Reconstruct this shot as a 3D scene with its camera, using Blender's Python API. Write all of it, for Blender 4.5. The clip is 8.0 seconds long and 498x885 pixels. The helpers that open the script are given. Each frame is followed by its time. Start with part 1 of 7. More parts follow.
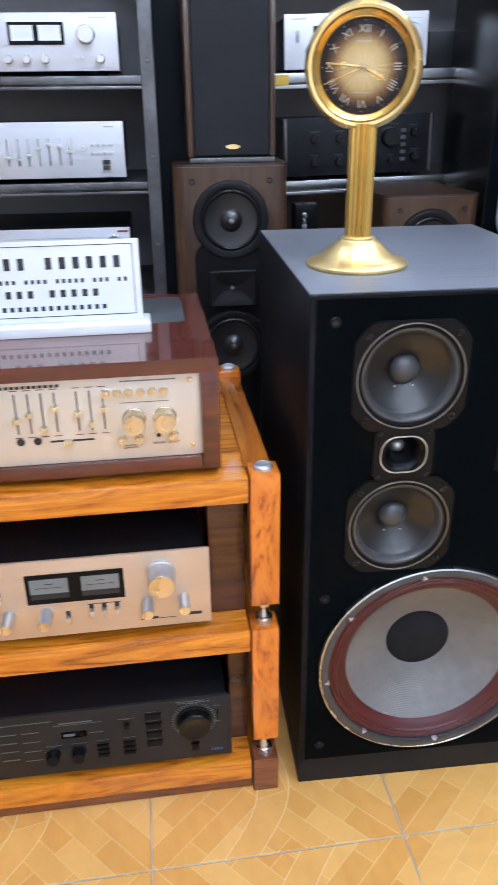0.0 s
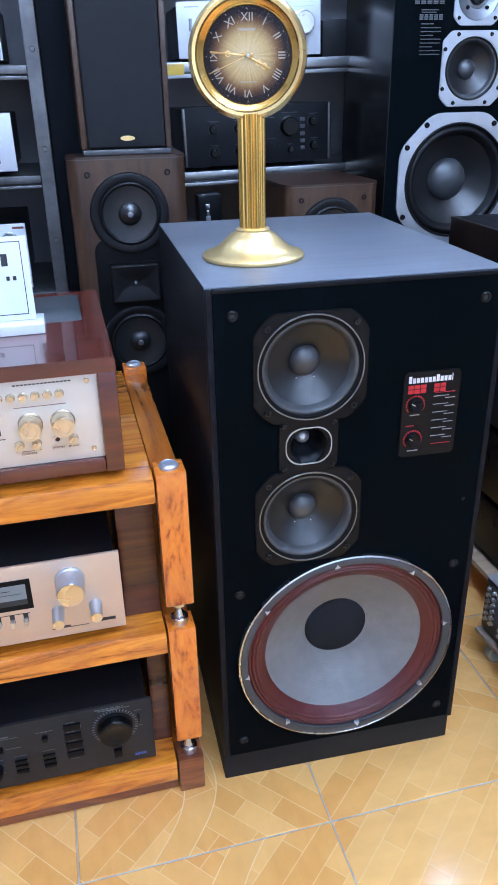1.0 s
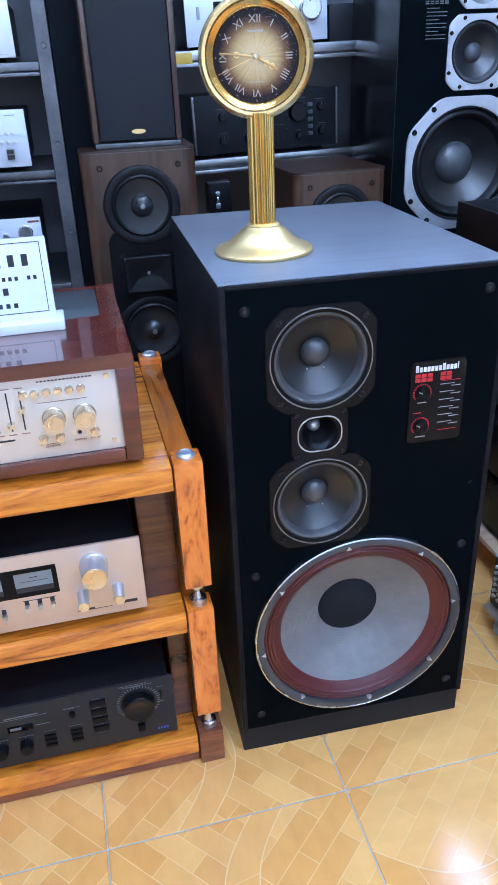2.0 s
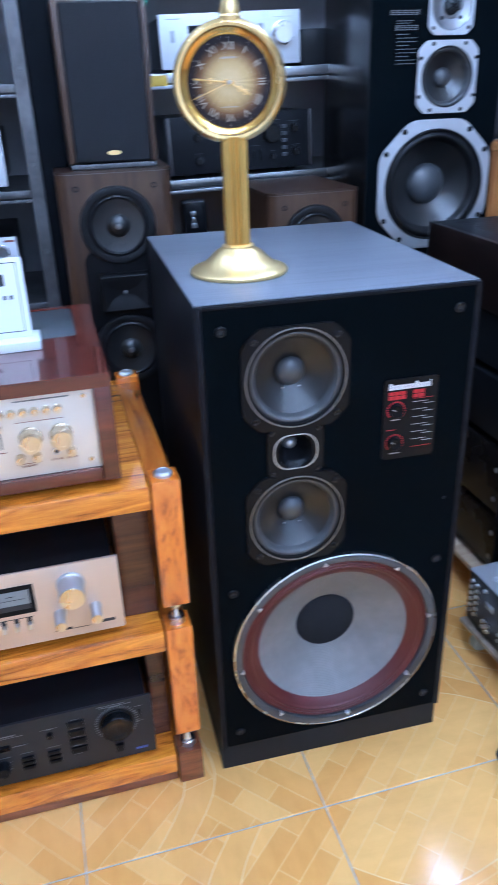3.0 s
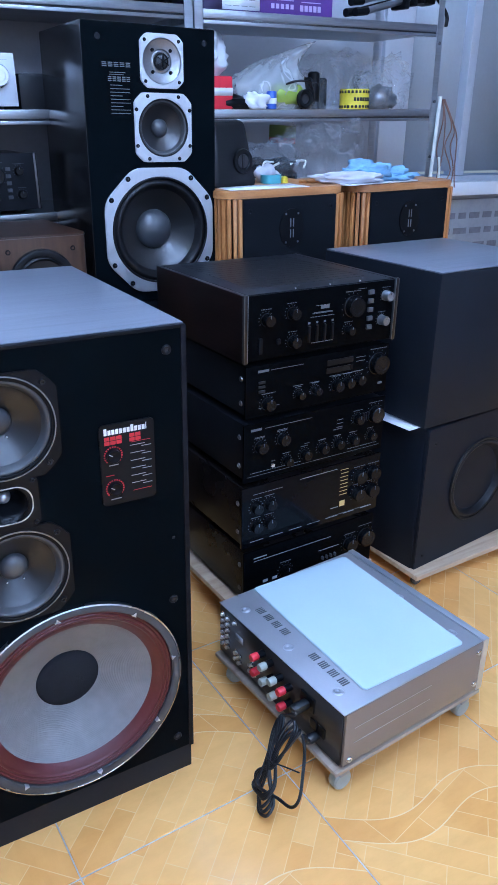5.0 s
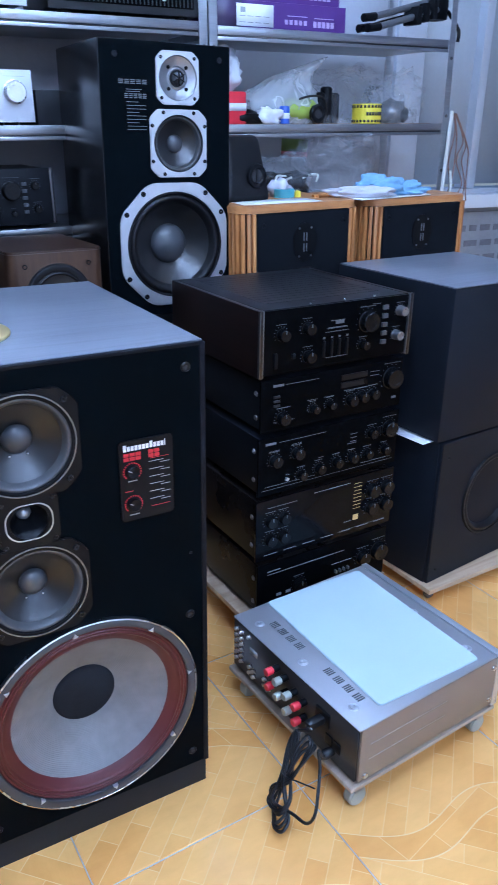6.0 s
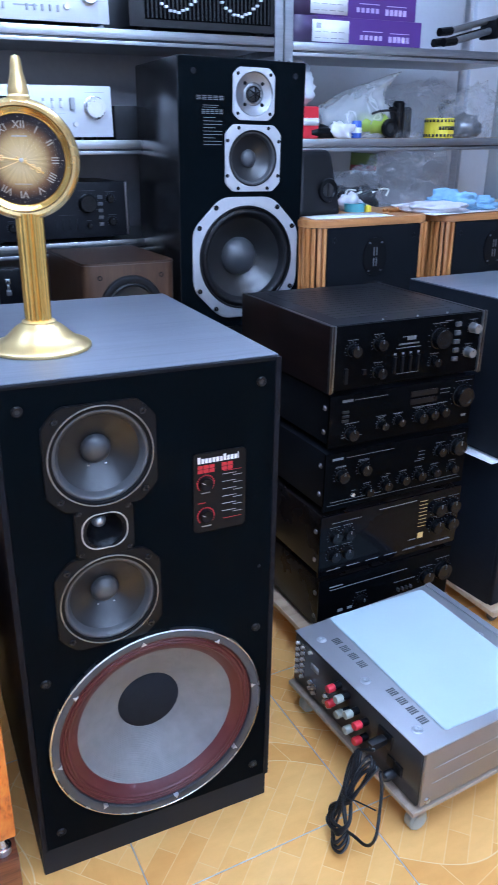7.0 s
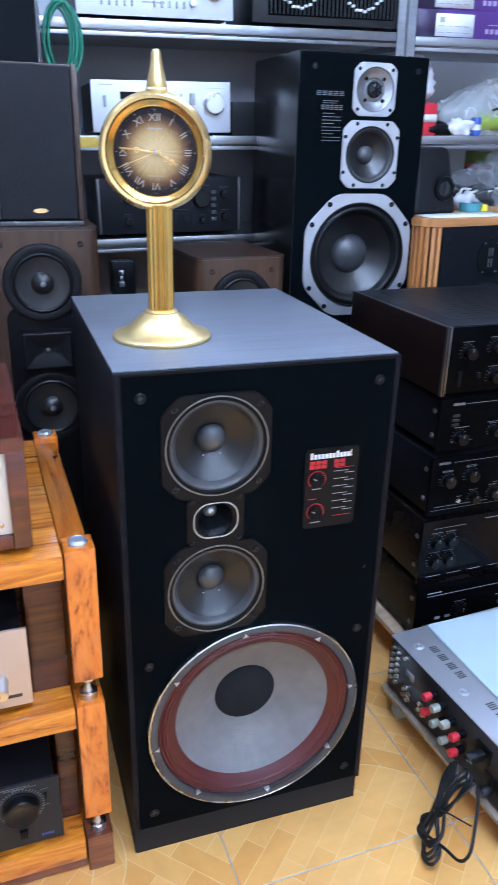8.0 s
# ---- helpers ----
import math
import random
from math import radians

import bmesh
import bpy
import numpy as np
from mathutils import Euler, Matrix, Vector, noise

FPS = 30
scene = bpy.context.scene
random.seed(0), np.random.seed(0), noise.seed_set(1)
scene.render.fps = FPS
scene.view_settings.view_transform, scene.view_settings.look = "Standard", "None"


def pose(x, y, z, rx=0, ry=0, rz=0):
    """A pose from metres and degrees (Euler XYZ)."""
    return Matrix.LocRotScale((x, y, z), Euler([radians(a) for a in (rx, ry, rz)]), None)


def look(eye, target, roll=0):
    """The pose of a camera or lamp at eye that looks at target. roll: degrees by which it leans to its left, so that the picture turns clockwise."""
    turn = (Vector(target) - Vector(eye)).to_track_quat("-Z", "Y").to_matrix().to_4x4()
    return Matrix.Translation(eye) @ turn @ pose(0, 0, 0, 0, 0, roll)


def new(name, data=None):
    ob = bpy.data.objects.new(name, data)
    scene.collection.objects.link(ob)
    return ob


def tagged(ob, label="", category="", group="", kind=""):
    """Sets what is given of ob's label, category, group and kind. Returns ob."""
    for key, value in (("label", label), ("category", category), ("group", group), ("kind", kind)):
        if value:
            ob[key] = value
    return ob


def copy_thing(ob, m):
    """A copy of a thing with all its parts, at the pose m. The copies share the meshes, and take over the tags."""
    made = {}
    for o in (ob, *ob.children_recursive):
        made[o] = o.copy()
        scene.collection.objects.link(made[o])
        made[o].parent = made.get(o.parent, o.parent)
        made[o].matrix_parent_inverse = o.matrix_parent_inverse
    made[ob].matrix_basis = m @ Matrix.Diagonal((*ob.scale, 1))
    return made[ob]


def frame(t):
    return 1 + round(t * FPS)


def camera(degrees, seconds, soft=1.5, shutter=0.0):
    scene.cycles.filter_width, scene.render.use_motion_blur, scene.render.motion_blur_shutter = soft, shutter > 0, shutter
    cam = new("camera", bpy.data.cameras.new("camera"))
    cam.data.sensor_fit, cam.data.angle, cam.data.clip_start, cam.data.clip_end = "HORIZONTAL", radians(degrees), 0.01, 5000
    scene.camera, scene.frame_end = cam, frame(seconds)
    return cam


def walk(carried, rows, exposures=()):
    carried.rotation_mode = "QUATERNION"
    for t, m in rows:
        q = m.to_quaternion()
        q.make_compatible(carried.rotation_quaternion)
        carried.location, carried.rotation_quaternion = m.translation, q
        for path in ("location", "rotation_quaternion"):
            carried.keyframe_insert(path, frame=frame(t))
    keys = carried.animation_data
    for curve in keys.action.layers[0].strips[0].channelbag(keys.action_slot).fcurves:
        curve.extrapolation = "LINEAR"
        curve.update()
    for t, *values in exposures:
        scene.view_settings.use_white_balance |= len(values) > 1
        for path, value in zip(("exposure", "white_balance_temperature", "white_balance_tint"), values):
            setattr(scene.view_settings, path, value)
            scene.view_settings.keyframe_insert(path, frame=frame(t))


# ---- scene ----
cam = camera(37.2, 8.0, shutter=0.5)
PATH = [
    (0, (-0.423, -1.014, 1.238), (-0.238, 0.793, 0.4), -0.7),
    (0.5, (-0.39, -1.003, 1.237), (-0.074, 0.782, 0.392), -0.8),
    (1, (-0.385, -1.001, 1.239), (-0.009, 0.764, 0.376), -1.1),
    (1.5, (-0.389, -1.018, 1.255), (-0.037, 0.722, 0.334), -2.1),
    (2.8, (-0.398, -1.045, 1.295), (-0.069, 0.716, 0.406), -2.4),
    (3, (-0.393, -1.044, 1.285), (0.007, 0.707, 0.405), -2.0),
    (3.5, (-0.348, -1.058, 1.284), (0.281, 0.639, 0.432), -1.5),
    (4, (-0.304, -1.065, 1.282), (0.498, 0.572, 0.459), -0.4),
    (4.5, (-0.281, -1.067, 1.285), (0.621, 0.526, 0.481), 0.5),
    (4.7, (-0.277, -1.069, 1.285), (0.652, 0.513, 0.489), 0.8),
    (5.8, (-0.289, -1.06, 1.295), (0.658, 0.524, 0.524), 0.9),
    (6, (-0.295, -1.059, 1.3), (0.634, 0.538, 0.533), 0.9),
    (6.5, (-0.314, -1.049, 1.299), (0.567, 0.581, 0.547), 0.9),
    (7, (-0.327, -1.042, 1.308), (0.482, 0.629, 0.564), 1.0),
    (7.5, (-0.351, -1.035, 1.309), (0.364, 0.679, 0.568), 1.3),
    (8, (-0.372, -1.022, 1.3), (0.227, 0.731, 0.549), 1.4),
]
walk(cam, [(t, look(eye, target, roll)) for t, eye, target, roll in PATH],
     exposures=((0.0, 0.10, 5850, 16), (0.5, 0.13, 5500, 16), (1.0, 0.14, 4950, 16), (3.0, 0.13, 4680, 16), (4.0, 0.08, 4600, 17), (6.5, 0.12, 4720, 18), (8.0, 0.25, 5080, 17)))

# ---- light: unseen ceiling tubes, daylight from an assumed open shop front behind the camera ----
world = bpy.data.worlds.new("shop_world")
scene.world = world
world.use_nodes = True
wn = world.node_tree
sky = wn.nodes.new("ShaderNodeTexSky")
sky.sky_type = "NISHITA"
sky.sun_disc = False
sky.sun_elevation = radians(40)
sky.sun_rotation = radians(200)
wn.links.new(sky.outputs["Color"], wn.nodes["Background"].inputs["Color"])
wn.nodes["Background"].inputs["Strength"].default_value = 0.12

ROOM_X0, ROOM_X1, ROOM_Y0, ROOM_Y1, ROOM_H = -2.6, 3.4, -4.2, 1.78, 3.0
TILE, FLOOR = 0.455, 0.024


# ---- materials ----
def noise_node(nt, scale, detail=4.0, rough=0.6, coords="Object", stretch=(1, 1, 1)):
    tc = nt.nodes.new("ShaderNodeTexCoord")
    mp = nt.nodes.new("ShaderNodeMapping")
    mp.inputs["Scale"].default_value = stretch
    nz = nt.nodes.new("ShaderNodeTexNoise")
    nz.inputs["Scale"].default_value = scale
    nz.inputs["Detail"].default_value = detail
    nz.inputs["Roughness"].default_value = rough
    nt.links.new(tc.outputs[coords], mp.inputs["Vector"])
    nt.links.new(mp.outputs["Vector"], nz.inputs["Vector"])
    return nz


def ramp(nt, fac, stops):
    cr = nt.nodes.new("ShaderNodeValToRGB")
    els = cr.color_ramp.elements
    while len(els) < len(stops):
        els.new(0.5)
    for e, (p, c) in zip(els, stops):
        e.position = p
        e.color = (*c, 1)
    nt.links.new(fac, cr.inputs["Fac"])
    return cr


def mul(c, k):
    return tuple(min(1.0, v * k) for v in c)


def mat(name, color, rough=0.5, metal=0.0, vary=0.15, scale=6.0, fine=90.0, bump=0.05, coat=0.0, rough_vary=0.08, stretch=(1, 1, 1), spec=0.5):
    """A plain surface with broad and fine variation, worn gloss and a fine relief."""
    m = bpy.data.materials.new(name)
    m.use_nodes = True
    nt = m.node_tree
    b = nt.nodes["Principled BSDF"]
    n1 = noise_node(nt, scale, stretch=stretch)
    n2 = noise_node(nt, fine, 3.0, stretch=stretch)
    mix = nt.nodes.new("ShaderNodeMath")
    mix.operation = "MULTIPLY_ADD"
    mix.inputs[1].default_value = 0.4
    nt.links.new(n2.outputs["Fac"], mix.inputs[0])
    nt.links.new(n1.outputs["Fac"], mix.inputs[2])
    cr = ramp(nt, mix.outputs[0], [(0.35, mul(color, 1 - vary)), (1.0, mul(color, 1 + vary))])
    nt.links.new(cr.outputs["Color"], b.inputs["Base Color"])
    mr = nt.nodes.new("ShaderNodeMapRange")
    mr.inputs["To Min"].default_value = max(0.02, rough - rough_vary)
    mr.inputs["To Max"].default_value = min(1.0, rough + rough_vary)
    nt.links.new(n1.outputs["Fac"], mr.inputs["Value"])
    nt.links.new(mr.outputs["Result"], b.inputs["Roughness"])
    b.inputs["Metallic"].default_value = metal
    b.inputs["Specular IOR Level"].default_value = spec
    if coat:
        b.inputs["Coat Weight"].default_value = coat
        b.inputs["Coat Roughness"].default_value = 0.06
    if bump:
        bp = nt.nodes.new("ShaderNodeBump")
        bp.inputs["Strength"].default_value = bump
        bp.inputs["Distance"].default_value = 0.002
        nt.links.new(n2.outputs["Fac"], bp.inputs["Height"])
        nt.links.new(bp.outputs["Normal"], b.inputs["Normal"])
    return m


def wood(name, light, mid, dark, rough=0.3, coat=0.4, scale=9.0, stretch=(1, 12, 12), figure=2.5, bump=0.08, coat_rough=0.08, spec=0.5):
    """Long-grained wood: figured bands, pores and lacquer. The grain runs along the axis with the small stretch."""
    m = bpy.data.materials.new(name)
    m.use_nodes = True
    nt = m.node_tree
    b = nt.nodes["Principled BSDF"]
    info = nt.nodes.new("ShaderNodeObjectInfo")
    tc = nt.nodes.new("ShaderNodeTexCoord")
    off = nt.nodes.new("ShaderNodeVectorMath")
    off.operation = "ADD"
    sc = nt.nodes.new("ShaderNodeMath")
    sc.operation = "MULTIPLY"
    sc.inputs[1].default_value = 7.0
    nt.links.new(info.outputs["Random"], sc.inputs[0])
    nt.links.new(tc.outputs["Object"], off.inputs[0])
    nt.links.new(sc.outputs[0], off.inputs[1])
    mp = nt.nodes.new("ShaderNodeMapping")
    mp.inputs["Scale"].default_value = stretch
    nt.links.new(off.outputs[0], mp.inputs["Vector"])
    n1 = nt.nodes.new("ShaderNodeTexNoise")
    n1.inputs["Scale"].default_value = scale * 0.25
    n1.inputs["Detail"].default_value = 3
    n1.inputs["Distortion"].default_value = figure
    n2 = nt.nodes.new("ShaderNodeTexNoise")
    n2.inputs["Scale"].default_value = scale * 4
    n2.inputs["Detail"].default_value = 5
    n2.inputs["Roughness"].default_value = 0.7
    for n in (n1, n2):
        nt.links.new(mp.outputs["Vector"], n.inputs["Vector"])
    add = nt.nodes.new("ShaderNodeMath")
    add.operation = "MULTIPLY_ADD"
    add.inputs[1].default_value = 0.35
    nt.links.new(n2.outputs["Fac"], add.inputs[0])
    nt.links.new(n1.outputs["Fac"], add.inputs[2])
    cr = ramp(nt, add.outputs[0], [(0.42, dark), (0.62, mid), (0.86, light)])
    nt.links.new(cr.outputs["Color"], b.inputs["Base Color"])
    b.inputs["Roughness"].default_value = rough
    b.inputs["Specular IOR Level"].default_value = spec
    b.inputs["Coat Weight"].default_value = coat
    b.inputs["Coat Roughness"].default_value = coat_rough
    bp = nt.nodes.new("ShaderNodeBump")
    bp.inputs["Strength"].default_value = bump
    bp.inputs["Distance"].default_value = 0.001
    nt.links.new(n2.outputs["Fac"], bp.inputs["Height"])
    nt.links.new(bp.outputs["Normal"], b.inputs["Normal"])
    return m


def ringed(name, color, rough, period, bump=0.25, metal=0.0, vary=0.12):
    """A cone with fine concentric ribs round its own axis."""
    m = mat(name, color, rough, metal, vary, 14.0, 60.0, 0.0)
    nt = m.node_tree
    b = nt.nodes["Principled BSDF"]
    tc = nt.nodes.new("ShaderNodeTexCoord")
    mp = nt.nodes.new("ShaderNodeMapping")
    mp.inputs["Scale"].default_value = (1, 0, 1)
    ln = nt.nodes.new("ShaderNodeVectorMath")
    ln.operation = "LENGTH"
    k = nt.nodes.new("ShaderNodeMath")
    k.operation = "MULTIPLY"
    k.inputs[1].default_value = 2 * math.pi / period
    s = nt.nodes.new("ShaderNodeMath")
    s.operation = "SINE"
    bp = nt.nodes.new("ShaderNodeBump")
    bp.inputs["Strength"].default_value = bump
    bp.inputs["Distance"].default_value = 0.001
    nt.links.new(tc.outputs["Object"], mp.inputs["Vector"])
    nt.links.new(mp.outputs["Vector"], ln.inputs[0])
    nt.links.new(ln.outputs["Value"], k.inputs[0])
    nt.links.new(k.outputs[0], s.inputs[0])
    nt.links.new(s.outputs[0], bp.inputs["Height"])
    nt.links.new(bp.outputs["Normal"], b.inputs["Normal"])
    return m


def glow(name, color, strength):
    m = bpy.data.materials.new(name)
    m.use_nodes = True
    b = m.node_tree.nodes["Principled BSDF"]
    b.inputs["Base Color"].default_value = (*[0.5 * c for c in color], 1)
    b.inputs["Emission Color"].default_value = (*color, 1)
    b.inputs["Emission Strength"].default_value = strength
    return m


def clear(name, tint=(1, 1, 1), rough=0.02, ior=1.45, film=0.0):
    m = bpy.data.materials.new(name)
    m.use_nodes = True
    b = m.node_tree.nodes["Principled BSDF"]
    b.inputs["Base Color"].default_value = (*tint, 1)
    b.inputs["Roughness"].default_value = rough
    b.inputs["IOR"].default_value = ior
    b.inputs["Transmission Weight"].default_value = 1.0
    if film:
        b.inputs["Alpha"].default_value = film
    return m


def node(nt, kind, op, *values):
    """A maths node; numbers are set, sockets are linked."""
    n = nt.nodes.new(kind)
    n.operation = op
    for i, v in enumerate(values):
        if isinstance(v, bpy.types.NodeSocket):
            nt.links.new(v, n.inputs[i])
        else:
            n.inputs[i].default_value = v
    return n.outputs[0] if kind == "ShaderNodeMath" else n.outputs["Vector"]


def tile_print():
    """Glazed floor tile with a printed parquet: honey boards slanting two ways on either side of a wavy pale-edged band."""
    m = bpy.data.materials.new("printed_floor_tile")
    m.use_nodes = True
    nt = m.node_tree
    b = nt.nodes["Principled BSDF"]
    tc = nt.nodes.new("ShaderNodeTexCoord")
    sep = nt.nodes.new("ShaderNodeSeparateXYZ")
    nt.links.new(tc.outputs["Object"], sep.inputs[0])
    x, y = sep.outputs["X"], sep.outputs["Y"]

    def math_of(op, *v):
        return node(nt, "ShaderNodeMath", op, *v)

    def boards(angle, width, height, shift):
        rot = nt.nodes.new("ShaderNodeVectorRotate")
        rot.rotation_type = "Z_AXIS"
        rot.inputs["Angle"].default_value = radians(angle)
        nt.links.new(tc.outputs["Object"], rot.inputs["Vector"])
        br = nt.nodes.new("ShaderNodeTexBrick")
        br.inputs["Scale"].default_value = 1.0
        br.inputs["Brick Width"].default_value = width
        br.inputs["Row Height"].default_value = height
        br.inputs["Mortar Size"].default_value = 0.0012
        br.inputs["Mortar Smooth"].default_value = 0.8
        br.offset = 0.5 if shift else 0.33
        br.inputs["Color1"].default_value = (0.84, 0.418, 0.102, 1)
        br.inputs["Color2"].default_value = (0.95, 0.550, 0.170, 1)
        br.inputs["Mortar"].default_value = (0.96, 0.65, 0.28, 1)
        nt.links.new(node(nt, "ShaderNodeVectorMath", "ADD", rot.outputs["Vector"], (shift, 0.013, 0)), br.inputs["Vector"])
        return br.outputs["Color"]

    # the wavy band runs across the tile at a slant
    wave = math_of("MULTIPLY", math_of("SINE", math_of("MULTIPLY", y, 14.5)), 0.036)
    c = math_of("ADD", math_of("ADD", x, math_of("MULTIPLY", y, -0.28)), wave)
    off = math_of("ABSOLUTE", c)
    side = math_of("GREATER_THAN", c, 0.0)
    inside = math_of("LESS_THAN", off, 0.031)
    edge = math_of("LESS_THAN", math_of("ABSOLUTE", math_of("SUBTRACT", off, 0.031)), 0.0013)

    def blend(fac, c1, c2, mode="MIX"):
        mx = nt.nodes.new("ShaderNodeMixRGB")
        mx.blend_type = mode
        for sock, v in zip(("Fac", "Color1", "Color2"), (fac, c1, c2)):
            if isinstance(v, bpy.types.NodeSocket):
                nt.links.new(v, mx.inputs[sock])
            else:
                mx.inputs[sock].default_value = v
        return mx.outputs["Color"]

    col = blend(side, boards(48, 0.165, 0.043, 0.0), boards(-42, 0.15, 0.043, 0.06))
    col = blend(inside, col, boards(78, 0.17, 0.2, 0.02))
    col = blend(edge, col, (0.95, 0.68, 0.33, 1))
    # grain along the boards, mottling and foot-worn gloss
    grain = noise_node(nt, 26.0, 6.0, 0.7, stretch=(1, 0.35, 1))
    col = blend(0.45, col, ramp(nt, grain.outputs["Fac"], [(0.32, (0.84, 0.78, 0.70)), (0.6, (1.0, 1.0, 1.0))]).outputs["Color"], "MULTIPLY")
    nz = noise_node(nt, 5.0, 5.0)
    col = blend(0.5, col, ramp(nt, nz.outputs["Fac"], [(0.32, (0.84, 0.80, 0.74)), (0.62, (1.0, 1.0, 1.0))]).outputs["Color"], "MULTIPLY")
    nt.links.new(col, b.inputs["Base Color"])
    nz2 = noise_node(nt, 3.0, 5.0)
    rr = nt.nodes.new("ShaderNodeMapRange")
    rr.inputs["To Min"].default_value = 0.08
    rr.inputs["To Max"].default_value = 0.16
    nt.links.new(nz2.outputs["Fac"], rr.inputs["Value"])
    nt.links.new(rr.outputs["Result"], b.inputs["Roughness"])
    bp = nt.nodes.new("ShaderNodeBump")
    bp.inputs["Strength"].default_value = 0.06
    bp.inputs["Distance"].default_value = 0.003
    nt.links.new(nz.outputs["Fac"], bp.inputs["Height"])
    nt.links.new(bp.outputs["Normal"], b.inputs["Normal"])
    return m


def dial_paint():
    """Sunburst dial: brushed gold in the middle, brown to black at the rim."""
    m = bpy.data.materials.new("sunburst_dial")
    m.use_nodes = True
    nt = m.node_tree
    b = nt.nodes["Principled BSDF"]
    tc = nt.nodes.new("ShaderNodeTexCoord")
    mp = nt.nodes.new("ShaderNodeMapping")
    mp.inputs["Scale"].default_value = (1, 0, 1)
    ln = nt.nodes.new("ShaderNodeVectorMath")
    ln.operation = "LENGTH"
    nt.links.new(tc.outputs["Object"], mp.inputs["Vector"])
    nt.links.new(mp.outputs["Vector"], ln.inputs[0])
    cr = ramp(nt, ln.outputs["Value"], [(0.014, (0.64, 0.50, 0.26)), (0.030, (0.52, 0.37, 0.16)), (0.044, (0.15, 0.075, 0.032)), (0.054, (0.016, 0.011, 0.014))])
    sep = nt.nodes.new("ShaderNodeSeparateXYZ")
    nt.links.new(tc.outputs["Object"], sep.inputs[0])
    turn = node(nt, "ShaderNodeMath", "ARCTAN2", sep.outputs["X"], sep.outputs["Z"])
    rays = nt.nodes.new("ShaderNodeTexNoise")
    rays.noise_dimensions = "1D"
    rays.inputs["Scale"].default_value = 9.0
    rays.inputs["Detail"].default_value = 5.0
    nt.links.new(turn, rays.inputs["W"])
    tone = ramp(nt, rays.outputs["Fac"], [(0.3, (0.86, 0.85, 0.83)), (0.68, (1.08, 1.08, 1.08))])
    brushed = nt.nodes.new("ShaderNodeMixRGB")
    brushed.blend_type = "MULTIPLY"
    brushed.inputs["Fac"].default_value = 1.0
    nt.links.new(cr.outputs["Color"], brushed.inputs["Color1"])
    nt.links.new(tone.outputs["Color"], brushed.inputs["Color2"])
    nt.links.new(brushed.outputs["Color"], b.inputs["Base Color"])
    b.inputs["Metallic"].default_value = 0.55
    b.inputs["Roughness"].default_value = 0.38
    return m


M = {}
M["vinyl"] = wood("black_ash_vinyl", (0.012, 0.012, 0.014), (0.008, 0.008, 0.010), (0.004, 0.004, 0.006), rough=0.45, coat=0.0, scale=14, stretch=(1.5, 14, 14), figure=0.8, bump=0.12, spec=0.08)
# dust plus the bluish sheen of an upward face, both put into the colour
M["vinyl_sheen_top"] = wood("black_ash_top", (0.172, 0.182, 0.208), (0.154, 0.163, 0.188), (0.128, 0.136, 0.158), rough=0.32, coat=0.0, scale=12, stretch=(1.2, 16, 16), figure=1.5, bump=0.15)
M["baffle"] = mat("black_baffle", (0.0010, 0.0023, 0.0034), 0.6, 0, 0.3, 5, 180, 0.08, spec=0.03)
M["plinth"] = mat("charcoal_plinth", (0.017, 0.017, 0.018), 0.55, 0, 0.2, 5, 120, 0.08, spec=0.15)
M["black"] = mat("black_plastic", (0.0042, 0.0045, 0.0055), 0.36, 0, 0.25, 9, 200, 0.04, spec=0.13)
M["rubber"] = mat("grey_rubber", (0.056, 0.057, 0.060), 0.42, 0, 0.12, 12, 150, 0.03)
M["black_rubber"] = mat("black_rubber", (0.008, 0.008, 0.009), 0.40, 0, 0.2, 12, 150, 0.03, spec=0.22)
M["poly"] = mat("smoke_poly_cone", (0.010, 0.0105, 0.0115), 0.35, 0, 0.10, 10, 120, 0.005, spec=0.7)
M["cap"] = mat("smoke_dust_cap", (0.045, 0.048, 0.054), 0.38, 0, 0.12, 18, 120, 0.02, spec=0.7)
M["grey_cone"] = ringed("grey_paper_cone", (0.178, 0.175, 0.174), 0.5, 0.0028, 0.16, vary=0.2)
M["felt"] = mat("charcoal_dust_cap", (0.016, 0.017, 0.020), 0.8, 0, 0.25, 20, 260, 0.2, spec=0.1)
M["gasket"] = mat("grey_gasket", (0.052, 0.054, 0.059), 0.42, 0, 0.15, 12, 120, 0.05)
M["red_surround"] = mat("oxblood_foam_surround", (0.072, 0.0088, 0.0100), 0.42, 0, 0.18, 12, 140, 0.08)
M["frame_metal"] = mat("dull_cast_frame", (0.30, 0.31, 0.33), 0.36, 0.9, 0.2, 14, 200, 0.05)
M["chrome"] = mat("bright_metal", (0.66, 0.67, 0.69), 0.27, 1.0, 0.1, 14, 200, 0.02)
M["steel"] = mat("brushed_steel", (0.42, 0.44, 0.47), 0.33, 1.0, 0.25, 5, 60, 0.08, stretch=(0.3, 4, 4))
M["steel_bright"] = mat("bright_steel_lip", (0.37, 0.385, 0.41), 0.30, 1.0, 0.4, 3, 60, 0.06, stretch=(0.3, 4, 4))
M["steel_dull"] = mat("dull_steel", (0.125, 0.125, 0.130), 0.46, 0.9, 0.6, 7, 50, 0.1)
M["satin"] = mat("satin_silver_plate", (0.62, 0.64, 0.68), 0.38, 0.75, 0.08, 14, 160, 0.03)
M["alu_face"] = mat("brushed_silver_panel", (0.64, 0.66, 0.70), 0.42, 0.35, 0.05, 3, 90, 0.03, stretch=(0.2, 5, 5))
M["champagne"] = mat("champagne_panel", (0.66, 0.52, 0.40), 0.36, 0.45, 0.05, 3, 90, 0.03, stretch=(0.2, 5, 5))
M["ivory"] = mat("pale_gold_panel", (0.76, 0.70, 0.61), 0.40, 0.35, 0.04, 3, 90, 0.03, stretch=(0.2, 5, 5))
